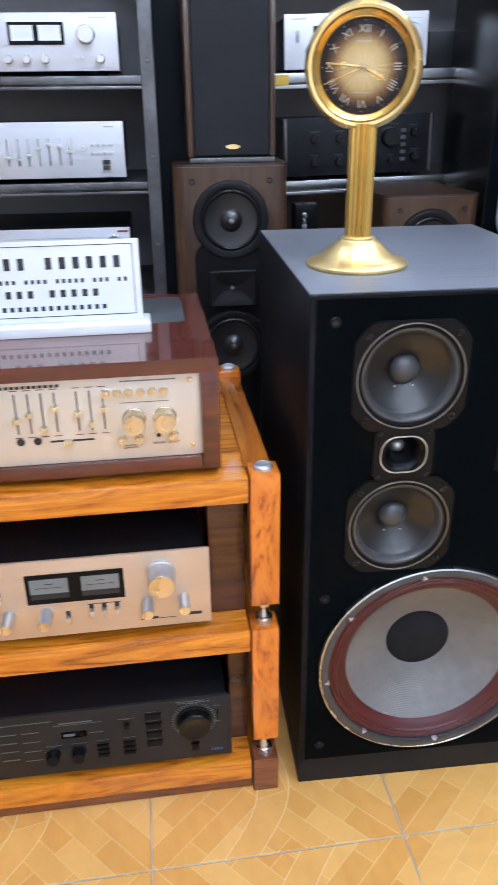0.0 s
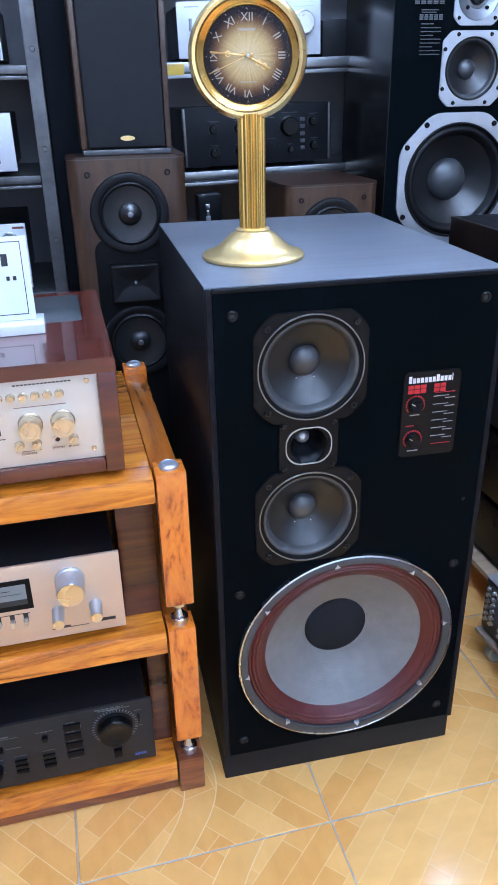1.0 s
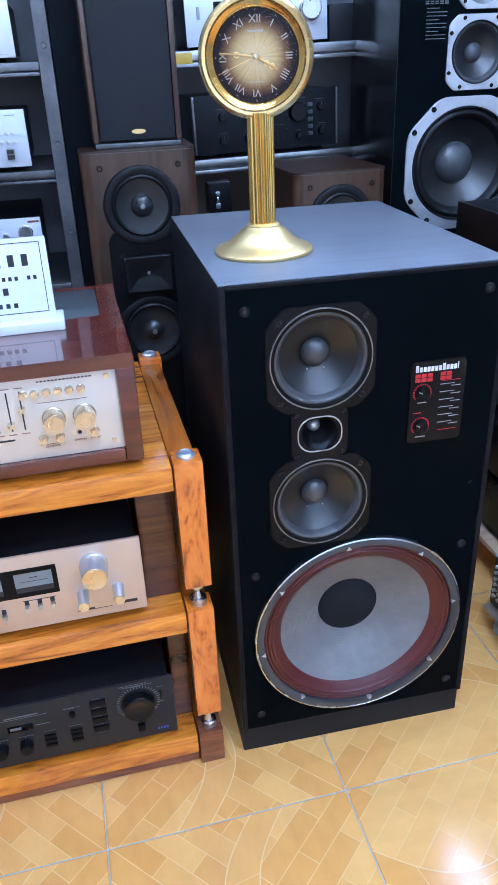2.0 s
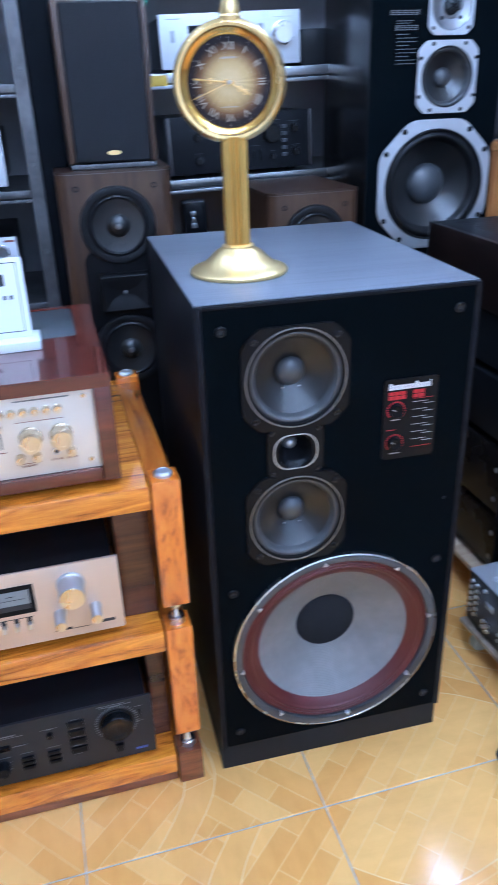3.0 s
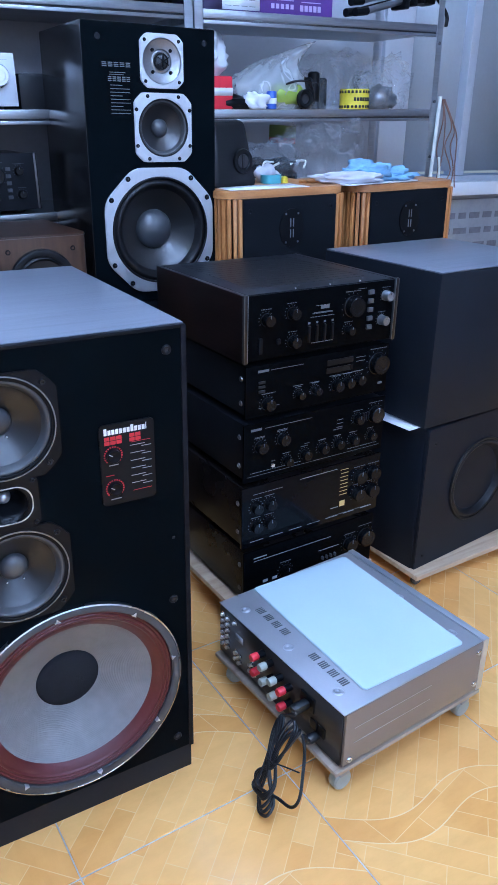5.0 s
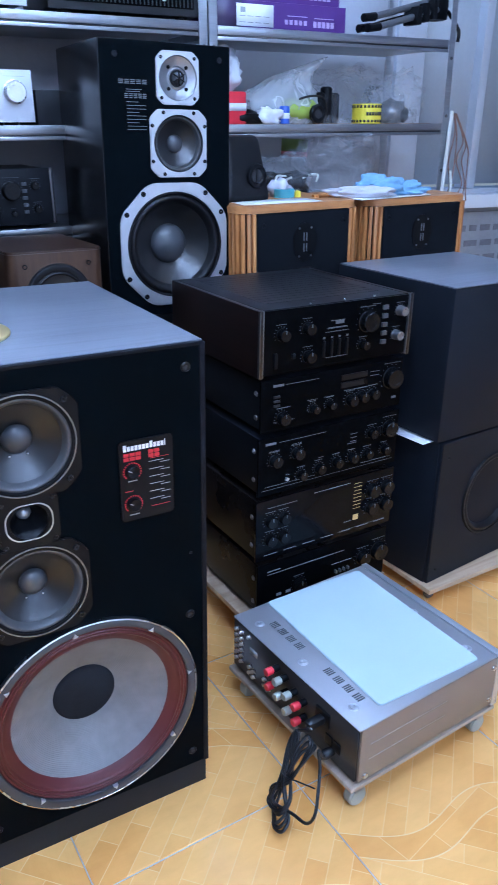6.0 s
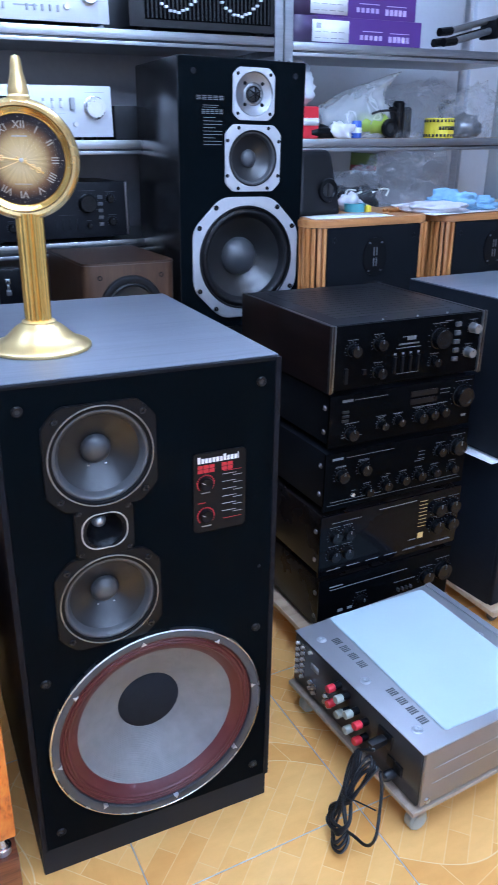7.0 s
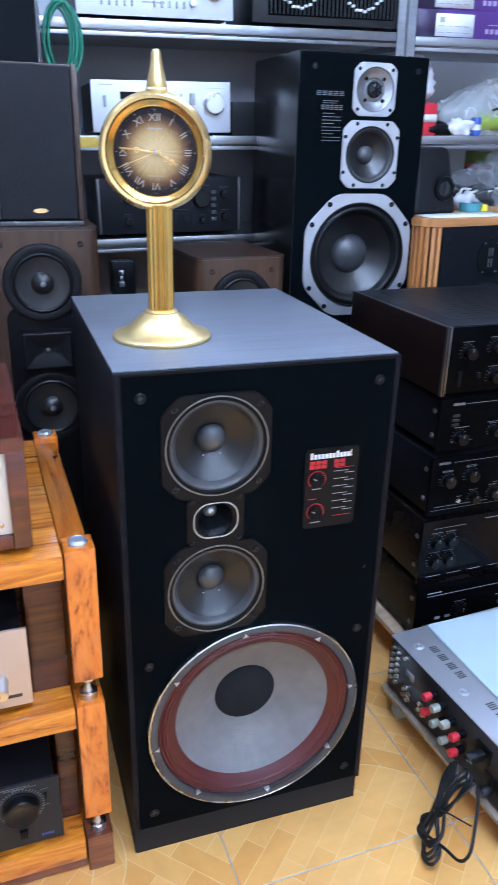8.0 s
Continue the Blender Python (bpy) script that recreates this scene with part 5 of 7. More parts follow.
# ---- back shelving, two bays, rolled 1.3 degrees to line up with the camera ----
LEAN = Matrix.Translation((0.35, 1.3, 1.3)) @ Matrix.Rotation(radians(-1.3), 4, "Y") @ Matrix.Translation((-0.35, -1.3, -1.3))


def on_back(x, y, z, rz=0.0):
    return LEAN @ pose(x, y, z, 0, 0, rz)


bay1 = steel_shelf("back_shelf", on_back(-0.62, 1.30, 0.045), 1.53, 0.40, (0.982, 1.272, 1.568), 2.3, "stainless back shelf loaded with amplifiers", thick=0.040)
# sheet added in front of the wall, close to the wall's own grey
part("back_sheet", bm_box(0.032, 1.498, 0.372, 0.380, 0.6, 2.25), M["backing_grey"], bay1, "grey back sheet")
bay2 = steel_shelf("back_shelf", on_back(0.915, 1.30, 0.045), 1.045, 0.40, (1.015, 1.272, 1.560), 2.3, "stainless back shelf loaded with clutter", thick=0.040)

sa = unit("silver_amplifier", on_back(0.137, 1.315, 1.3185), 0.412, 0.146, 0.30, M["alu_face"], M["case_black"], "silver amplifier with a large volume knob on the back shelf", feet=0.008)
e = 0.206
knob(sa, e - 0.052, 0.088, 0.030, 0.022, M["chrome"], name="volume_knob")
for i, u in enumerate((e - 0.150, e - 0.175, e - 0.20)):
    sw = button(sa, u, 0.100, 0.008, 0.026, 0.001, M["grey_ink"], "switch_slot")
    part("switch_lever", shared(("tall_lever",), lambda: bm_box(-0.004, 0.004, -0.012, 0, -0.012, 0.004, 0.001), M["chrome"]), None, sw)
button(sa, e - 0.118, 0.098, 0.013, 0.032, 0.014, M["grey_ink"], "selector")
bars(sa, [(e - 0.33, e - 0.25, 0.096, 0.116)], M["black"], name="meter_window", w=0.002)
for u in (e - 0.15, e - 0.175, e - 0.20, e - 0.112):
    knob(sa, u, 0.043, 0.007, 0.010, M["chrome"])
for u in (e - 0.29, e - 0.34):
    knob(sa, u, 0.055, 0.012, 0.015, M["chrome"])
button(sa, e - 0.375, 0.09, 0.008, 0.030, 0.010, M["grey_ink"], "power_switch")
bars(sa, [(e - 0.08, e - 0.02, 0.1285, 0.1293), (e - 0.21, e - 0.14, 0.072, 0.0728), (e - 0.39, e - 0.35, 0.132, 0.135)], M["grey_ink"])
bx = solid("black_box", bm_box(-0.10, 0.10, 0, 0.22, 0, 0.096, 0.004), M["case_black"], "small plain black unit on the back shelf", "box", on_back(0.455, 1.335, 1.3185))

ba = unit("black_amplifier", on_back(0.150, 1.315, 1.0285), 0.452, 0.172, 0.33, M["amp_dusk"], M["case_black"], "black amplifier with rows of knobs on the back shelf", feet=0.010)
e = 0.226
for s in (-1, 1):
    part("side_trim", bm_box(s * 0.219 - 0.003, s * 0.219 + 0.003, -0.004, 0.0, 0.012, 0.170, 0.001), M["trim_dark"], ba)
knob(ba, e - 0.130, 0.110, 0.026, 0.022, M["knob_black"], name="volume_knob")
for u, v in ((e - 0.058, 0.122), (e - 0.055, 0.055), (e - 0.36, 0.112), (e - 0.285, 0.112), (e - 0.36, 0.048), (e - 0.285, 0.048), (e - 0.128, 0.045)):
    knob(ba, u, v, 0.0115 if u != e - 0.128 else 0.008, 0.016, M["knob_black"], pointer=M["key_grey"])
for i in range(5):
    button(ba, e - 0.090, 0.128 - 0.020 * i, 0.014, 0.010, 0.005, M["key_grey"])
for i in range(4):
    button(ba, e - 0.165 - 0.022 * i, 0.050, 0.005, 0.032, 0.004, M["black"], "lever_switch")
bars(ba, [(e - 0.38, e - 0.34, 0.133, 0.1338), (e - 0.30, e - 0.27, 0.133, 0.1338), (e - 0.075, e - 0.04, 0.142, 0.1428), (e - 0.22, e - 0.17, 0.078, 0.0788), (e - 0.23, e - 0.175, 0.135, 0.137)], M["key_grey"])
cl = thing("clamp_adapter", on_back(-0.02, 1.24, 0.92), "small black plug with bright metal prongs", "adapter")
part("body", bm_box(-0.035, 0.035, 0, 0.07, -0.06, 0.05, 0.008), M["black"], cl)
for k in range(3):
    part("prong", bm_box(-0.014 + 0.003 * (k % 2), 0.000 - 0.003 * (k % 2), -0.004, 0.0, -0.026 + 0.017 * k, -0.010 + 0.017 * k, 0.002), M["chrome"], cl)
stand = solid("black_crate", bm_box(-0.12, 0.12, 0, 0.12, 0, 0.83, 0.006), M["black"], "black crate standing behind the loudspeaker", "crate", pose(0.0, 1.18, 0.024))

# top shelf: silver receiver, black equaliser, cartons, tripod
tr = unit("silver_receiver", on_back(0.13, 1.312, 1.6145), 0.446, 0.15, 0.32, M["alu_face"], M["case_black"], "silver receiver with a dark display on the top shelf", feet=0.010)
e = 0.223
part("display_window", bm_box(e - 0.265, e - 0.155, -0.0015, 0.002, 0.070, 0.120), M["dark_glass"], tr)
knob(tr, e - 0.055, 0.080, 0.024, 0.018, M["chrome"], name="volume_knob")
for u, v in ((e - 0.12, 0.092), (e - 0.12, 0.048), (e - 0.105, 0.110)):
    knob(tr, u, v, 0.009, 0.012, M["chrome"])
for i in range(12):
    if i not in (5, 6):
        button(tr, e - 0.145 - 0.021 * i, 0.042, 0.006, 0.016, 0.006, M["grey_ink"], "switch_lever")
bars(tr, [(e - 0.265, e - 0.20, 0.044, 0.048)] + [(e - 0.40 + 0.03 * i, e - 0.385 + 0.03 * i, 0.066, 0.067) for i in range(4)], M["grey_ink"])
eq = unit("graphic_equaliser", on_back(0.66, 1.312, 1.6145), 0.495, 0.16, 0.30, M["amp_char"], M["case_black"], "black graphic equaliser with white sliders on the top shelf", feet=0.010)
part("slider_panel", bm_box(-0.20, 0.21, -0.002, 0.0, 0.030, 0.150, 0.001), M["amp_black"], eq)
bm = bmesh.new()
for i in range(31):
    bm_box(-0.192 + 0.0131 * i, -0.189 + 0.0131 * i, -0.0028, -0.0005, 0.034, 0.146, bm=bm)
part("slider_slot", bm, M["dark_ink"], eq, kind="stuff")
for b0 in (-0.175, 0.03):
    for i in range(12):
        button(eq, b0 + 0.0131 * i, 0.095 - 0.045 * math.sin(math.pi * i / 11) + 0.003 * (i % 2), 0.0085, 0.0065, 0.010, M["white_ink"], "slider")


def carton(m, w, h, d, label):
    t = thing("carton", m, label, "box", group="purple cartons")
    part("box", bm_box(-w / 2, w / 2, 0, d, 0, h, 0.002), M["purple"], t)
    part("end_panel", bm_box(-w / 2 - 0.0006, -w / 2 + 0.105, -0.0008, 0.0, 0.001, h - 0.001), M["purple_dark"], t)
    part("sticker", bm_box(-w / 2 + 0.085, -w / 2 + 0.225, -0.0018, -0.0009, 0.006, h - 0.010), M["paper"], t, "white shipping label")
    bars(t, [(-w / 2 + 0.095 + 0.03 * i, -w / 2 + 0.118 + 0.03 * i, 0.016 + 0.018 * k, 0.018 + 0.018 * k) for i in range(4) for k in range(2)] + [(-w / 2 + 0.10, -w / 2 + 0.118, 0.045, 0.06)], M["grey_ink"], w=0.0024)
    bars(t, [(0.010 + 0.019 * i, 0.022 + 0.019 * i, 0.018, 0.032) for i in range(5)] + [(0.125 + 0.018 * i, 0.138 + 0.018 * i, 0.014, 0.032) for i in range(5)] + [(0.02, 0.10, 0.042, 0.0446), (0.13, 0.21, 0.04, 0.0424)], M["faint_purple"], w=0.0012)
    return t


carton(on_back(1.205, 1.33, 1.6065), 0.52, 0.080, 0.25, "purple product carton with a white label")
carton(on_back(1.19, 1.335, 1.6870), 0.50, 0.080, 0.25, "purple product carton stacked on another")
tp = thing("tripod", on_back(1.80, 1.33, 1.6065, 10), "folded black and grey camera tripod lying on the shelf", "tripod")
for k, (y0, z0) in enumerate(((0.02, 0.028), (0.065, 0.030), (0.043, 0.062))):
    leg = part("leg", tube([(-0.20, y0, z0), (0.16, y0 * 0.7, z0 + 0.085)], 0.0115, 10, smooth=False), M["case_brown"] if k == 1 else M["frame_metal"], tp)
    part("leg_tip", tube([(-0.255, y0, z0 - 0.007), (-0.195, y0, z0 + 0.001)], 0.014, 10, smooth=False), M["black"], leg)
part("head", bm_box(0.115, 0.175, 0.0, 0.07, 0.070, 0.155, 0.016), M["black"], tp)
part("pan_handle", tube([(0.15, -0.01, 0.10), (0.20, -0.03, 0.04), (0.19, -0.04, 0.0)], 0.007, 8), M["black"], tp)
for k in range(3):
    part("clamp", bm_box(-0.02 + 0.045 * k, 0.005 + 0.045 * k, -0.010, 0.06, 0.045 + 0.012 * k, 0.105 + 0.014 * k, 0.006), M["black"], tp)

# ---- monitor loudspeaker with silver driver plates ----
MW, MD = 0.386, 0.36
bench = thing("low_bench", pose(1.06, 0.96, 0.024), "dark wooden bench under the rear loudspeakers", "bench")
part("bench_top", bm_box(-0.70, 0.70, -0.08, 0.32, 0.52, 0.556, 0.004), M["rosewood"], bench)
for x in (-0.66, 0.64):
    for y in (-0.03, 0.28):
        part("leg", bm_box(x - 0.02, x + 0.02, y - 0.02, y + 0.02, 0, 0.52, 0.003), M["rosewood"], bench)
box = solid("black_plinth_box", bm_box(-0.19, 0.19, 0, 0.34, 0, 0.2185, 0.004), M["black"], "black wooden box under the monitor loudspeaker", "box", pose(0.616, 0.98, 0.580))
mon = thing("monitor_loudspeaker", pose(0.6165, 0.978, 0.799), "black monitor loudspeaker with three silver-plated drivers", "loudspeaker")
MH = 0.727
bm = shell(MW, MD, MH, 0.006)
part("cabinet", bm, mat("black_semi_gloss", (0.011, 0.011, 0.012), 0.24, 0, 0.25, 3, 120, 0.03), mon)
DR = ((0.013, 0.201, 0.140), (0.030, 0.476, 0.070), (0.030, 0.641, 0.046))
bm = plate(rrect(MW - 0.004, MH - 0.004, 0.004, 3, 0, MH / 2), -0.008, 0.0, [circle(r, 64, u, v) for u, v, r in DR], 0, FACE)
part("baffle", bm, M["baffle"], mon)
(u, v, r) = DR[0]
p = ring_plate(mon, u, v, octagon(0.337, 0.345, 0.088, 0.030), 0.1475, 0.006, M["satin"], name="woofer_plate", bev=0.002, label="satin silver plate")
for a in (31, 56, 124, 149, 211, 236, 304, 329):
    screw(p, 0.173 * math.cos(radians(a)), 0.173 * math.sin(radians(a)), 0.006, 0.0075)
driver(mon, u, v, 0.149, M["black_rubber"], M["black_rubber"], M["poly"], M["cap"], 0.028, 0.045, 0.056, 0.032, rim=0.006, lip=0.009, name="woofer")
(u, v, r) = DR[1]
p = ring_plate(mon, u, v, cut_round(0.172, 0.176, 0.1070, 96), 0.0735, 0.005, M["satin"], bev=0.002, label="satin silver plate")
for a in (30, 60, 120, 150, 210, 240, 300, 330):
    screw(p, 0.0915 * math.cos(radians(a)), 0.0915 * math.sin(radians(a)), 0.005, 0.0052)
driver(mon, u, v, 0.0745, M["black_rubber"], M["rubber"], M["poly"], M["cap"], 0.010, 0.020, 0.024, 0.014, rim=0.004, lip=0.006, name="midrange_driver")
(u, v, r) = DR[2]
p = ring_plate(mon, u, v, cut_round(0.127, 0.132, 0.079, 96), 0.0550, 0.005, M["satin"], bev=0.002, label="satin silver plate")
for a in (45, 135, 225, 315):
    screw(p, 0.070 * math.cos(radians(a)), 0.070 * math.sin(radians(a)), 0.005, 0.0048)
tw = part("tweeter", lathe([(0.0560, 0.005), (0.0550, 0.003), (0.0535, 0.002), (0.030, -0.001), (0.0275, -0.004), (0.024, -0.003), (0.020, -0.0045)], 56, FACE), M["frame_metal"], mon, at=front(u, v))
part("tweeter_ring", lathe([(0.021, -0.004), (0.020, 0.003), (0.0175, 0.003), (0.017, -0.003)], 40, FACE), M["black_rubber"], tw)
part("tweeter_dome", lathe([(0.0175, -0.003), (0.014, 0.004), (0.008, 0.008), (0, 0.0095)], 32, FACE), M["cap"], tw)
for k in range(3):
    part("guard_bar", bm_box(-0.0015, 0.0015, -0.0135, -0.0095, -0.019, 0.019, 0.0008), M["black"], tw, at=front(0, 0, 0, 60 * k))
for a in (45, 135, 225, 315):
    screw(tw, 0.0375 * math.cos(radians(a)), 0.0375 * math.sin(radians(a)), 0.001, 0.005)
for s in (-1, 1):
    part("grille_socket", lathe([(0, 0.0005), (0.0045, 0.0005), (0.005, 0.0014), (0.0075, 0.0014), (0.008, 0)], 16, FACE), M["felt"], mon, at=front(s * (MW / 2 - 0.046) + (0.012 if s > 0 else 0.0), MH - 0.036))
bars(mon, [(-0.139 + 0.0165 * i, -0.139 + 0.0165 * i + 0.0125, 0.6225 + 0.0042 * k, 0.6248 + 0.0042 * k) for i in range(5) for k in range(3)], M["print_grey"], w=0.0008, label="pale maker's mark")
bars(mon, [(-0.124 + 0.013 * i, -0.124 + 0.013 * i + 0.0095, 0.5880 + 0.0045 * k, 0.5904 + 0.0045 * k) for i in range(5) for k in range(3)], M["print_dim"], w=0.0008)
bars(mon, [(-0.120, -0.075, 0.6085, 0.6100), (-0.120, -0.080, 0.6035, 0.6048)] + [(-0.119, -0.119 + (0.055 if i % 3 else 0.034), 0.578 - 0.0085 * i, 0.5796 - 0.0085 * i) for i in range(9)], M["print_dim"], w=0.0008)

# ---- pair of slat-sided loudspeakers ----
def slat_speaker(m):
    t = thing("slatted_loudspeaker", m, "black-fronted loudspeaker with orange oak slats at its sides", "loudspeaker", group="slatted pair")
    w, h, d = 0.447, 0.520, 0.36
    part("cabinet", bm_box(-w / 2 + 0.032, w / 2 - 0.032, 0.012, d, 0, h - 0.022, 0.002), M["rosewood"], t)
    r = 0.07
    outline = [(w / 2, d), (-w / 2, d)] + [(-w / 2 + r - r * math.cos(a), r - r * math.sin(a)) for a in [math.pi / 2 * i / 6 for i in range(7)]] + [(w / 2 - r + r * math.sin(a), r - r * math.cos(a)) for a in [math.pi / 2 * i / 6 for i in range(7)]]
    part("top_panel", plate(outline, h - 0.022, h, (), 0.003), M["oak_top"], t, "oak top with rounded corners")
    part("baffle", bm_box(-0.168, 0.168, -0.003, 0.0115, 0.0, h - 0.024, 0.002), M["cloth_black"], t, "black front")
    slat = to_mesh("slat", bm_box(-0.0055, 0.0055, -0.007, 0.007, 0.0, h - 0.023, 0.002), M["oak"])
    for s in (-1, 1):
        for k in range(5):
            a = math.pi / 2 * k / 4
            x = s * (w / 2 - 0.048 + 0.040 * math.sin(a))
            y = 0.052 - 0.045 * math.cos(a)
            part("slat", slat, None, t, at=pose(x, y, 0, 0, 0, s * math.degrees(a) * 0.9))
        for k in range(8):
            part("slat", slat, None, t, at=pose(s * (w / 2 - 0.008), 0.075 + 0.028 * k, 0, 0, 0, 90))
    tw = part("ribbon_tweeter", plate([(0.044 * math.cos(2 * math.pi * i / 36), 0.058 * math.sin(2 * math.pi * i / 36)) for i in range(36)], 0.003, 0.006, (), 0.001, FACE), M["black"], t, at=front(0.001, h - 0.114))
    for s in (-1, 1):
        for k in (-1, 1):
            part("ribbon", bm_box(s * 0.005 - 0.0018, s * 0.005 + 0.0018, -0.0072, -0.005, k * 0.016 - 0.0125, k * 0.016 + 0.0125, 0.0005), M["frame_metal"], tw, "bright ribbon strip")
            screw(tw, s * 0.022, k * 0.042, 0.006, 0.0035, M["frame_metal"])
    part("woofer", lathe([(0.060, 0.0), (0.080, 0.006), (0.09, 0.010), (0.098, 0.007), (0.1, 0.003)], 48, FACE), M["black_rubber"], t, at=front(0.001, 0.232))
    for s in (-1, 1):
        part("grille_socket", lathe([(0, 0.0), (0.004, 0.0), (0.005, 0.0045), (0.008, 0.0045), (0.008, 0)], 14, FACE), M["black"], t, at=front(s * 0.145, h - 0.058))
    return t


slat_speaker(LEAN @ pose(1.020, 0.895, 0.577))
slat_speaker(LEAN @ pose(1.513, 0.915, 0.571))

# ---- stack of black amplifiers on a wheeled board ----
def dolly(name, m, w, d, h, label, thick=0.016, material=None):
    t = thing(name, m, label, "dolly")
    part("board", bm_box(-w / 2, w / 2, 0, d, h - thick, h, 0.003), material or M["pine"], t)
    for x in (-w / 2 + 0.04, w / 2 - 0.04):
        for y in (0.04, d - 0.04):
            c = part("caster", bm_box(-0.014, 0.014, -0.016, 0.016, h - thick - 0.022, h - thick - 0.0005, 0.003), M["frame_metal"], t, at=Matrix.Translation((x, y, 0)))
            rr = (h - thick) * 0.40
            part("wheel", lathe([(0, -0.009), (rr * 0.8, -0.009), (rr, -0.006), (rr, 0.006), (rr * 0.8, 0.009), (0, 0.009)], 24, Matrix.Translation((0, 0, rr)) @ Matrix.Rotation(radians(90), 4, "X")), M["rubber"], c)
    return t


SX, SY, SR = 0.752, 0.325, 2.0


def stack_at(z, dx=0.0, dy=0.0):
    return pose(SX + dx, SY + dy, z, 0, 0, SR)


dolly("wheeled_board", pose(SX, SY + 0.01, 0.024, 0, 0, SR), 0.47, 0.44, 0.100, "raw plywood board on casters under the amplifiers")
k5 = unit("black_amplifier", stack_at(0.124), 0.43, 0.165, 0.40, M["amp_black"], M["case_brown"], "black amplifier with brown case at the bottom of the stack", group="amplifier stack", feet=0.014)
e = 0.215
for u, v, r in ((e - 0.028, 0.098, 0.026), (e - 0.085, 0.092, 0.020), (e - 0.30, 0.075, 0.018)):
    knob(k5, u, v, r, 0.020, M["knob_black"], pointer=M["print_dim"], ribbed=True)
for i in range(4):
    button(k5, e - 0.135 - 0.014 * i, 0.075, 0.005, 0.009, 0.008, M["key_grey"], "switch_lever")
bars(k5, [(e - 0.40, e - 0.15, 0.132, 0.1332), (e - 0.40, e - 0.36, 0.140, 0.143), (e - 0.19, e - 0.12, 0.098, 0.0992), (e - 0.37, e - 0.355, 0.06, 0.068), (e - 0.34, e - 0.325, 0.06, 0.068)], M["grey_ink"])
k4 = unit("black_amplifier", stack_at(0.2895), 0.445, 0.183, 0.40, M["dark_glass"], M["case_brown"], "glossy black amplifier with a lit amber level scale", group="amplifier stack", feet=0.014)
e = 0.2225
for u in (e - 0.075, e - 0.026):
    for v in (0.130, 0.078):
        knob(k4, u, v, 0.019, 0.018, M["knob_black"], pointer=M["print_dim"])
for u in (e - 0.405, e - 0.365):
    for v in (0.125, 0.072):
        knob(k4, u, v, 0.015, 0.018, M["knob_black"], pointer=M["print_dim"])
for i in range(8):
    bars(k4, [(e - 0.138, e - 0.112, 0.162 - 0.0105 * i, 0.1629 - 0.0105 * i)], M["bulb_amber"], name="level_lamp", w=0.0012)
bars(k4, [(e - 0.135, e - 0.118, 0.054, 0.070)], M["bulb_amber"], name="indicator", w=0.0012, label="lit amber indicator")
bars(k4, [(e - 0.165, e - 0.14, 0.054, 0.0555), (e - 0.27, e - 0.15, 0.168, 0.1692)] + [(e - 0.42 + 0.06 * i, e - 0.38 + 0.06 * i, 0.028, 0.0292) for i in range(7)], M["grey_ink"])
k3 = unit("black_amplifier", stack_at(0.473), 0.440, 0.165, 0.40, M["amp_black"], M["case_black"], "black amplifier with two rows of knobs", group="amplifier stack", feet=0.014)
e = 0.22
for u, v, r in ((e - 0.035, 0.120, 0.022), (e - 0.095, 0.118, 0.013), (e - 0.395, 0.105, 0.015), (e - 0.330, 0.112, 0.015), (e - 0.045, 0.062, 0.012), (e - 0.105, 0.062, 0.012), (e - 0.155, 0.062, 0.013), (e - 0.205, 0.060, 0.013), (e - 0.26, 0.055, 0.013), (e - 0.315, 0.050, 0.012)):
    knob(k3, u, v, r, 0.020, M["knob_black"], pointer=M["print_dim"])
knob(k3, e - 0.355, 0.046, 0.005, 0.004, M["chrome"], name="headphone_jack")
for i in range(3):
    button(k3, e - 0.075 + 0.008 * i, 0.12, 0.005, 0.02, 0.006, M["black"])
bars(k3, [(e - 0.42, e - 0.39, 0.146, 0.152), (e - 0.38, e - 0.24, 0.148, 0.1492), (e - 0.16, e - 0.14, 0.125, 0.1265), (e - 0.16, e - 0.14, 0.115, 0.1165), (e - 0.16, e - 0.14, 0.105, 0.1065), (e - 0.41, e - 0.38, 0.126, 0.1272), (e - 0.345, e - 0.315, 0.132, 0.1332)] + [(e - 0.11 - 0.05 * i, e - 0.095 - 0.05 * i, 0.082, 0.0832) for i in range(4)] + [(e - 0.43, e - 0.01, 0.028, 0.0288)], M["print_grey"])
k2 = unit("black_amplifier", stack_at(0.6385), 0.434, 0.142, 0.40, M["amp_black"], M["case_black"], "black amplifier with a ribbed volume knob", group="amplifier stack", feet=0.014)
e = 0.217
knob(k2, e - 0.038, 0.094, 0.027, 0.022, M["knob_black"], name="volume_knob", ribbed=True)
for u, v, r in ((e - 0.10, 0.062, 0.013), (e - 0.135, 0.060, 0.013), (e - 0.17, 0.057, 0.014), (e - 0.235, 0.056, 0.010), (e - 0.285, 0.054, 0.010), (e - 0.375, 0.046, 0.015)):
    knob(k2, u, v, r, 0.022, M["knob_black"], pointer=M["print_dim"])
for k in range(2):
    part("display_window", bm_box(e - 0.20, e - 0.118, -0.0015, 0.002, 0.090 + 0.020 * k, 0.104 + 0.020 * k, 0.0005), M["case_brown"], k2, "grey display strip")
for k in range(3):
    button(k2, e - 0.39, 0.10 - 0.011 * k, 0.018, 0.006, 0.003, M["amp_char"])
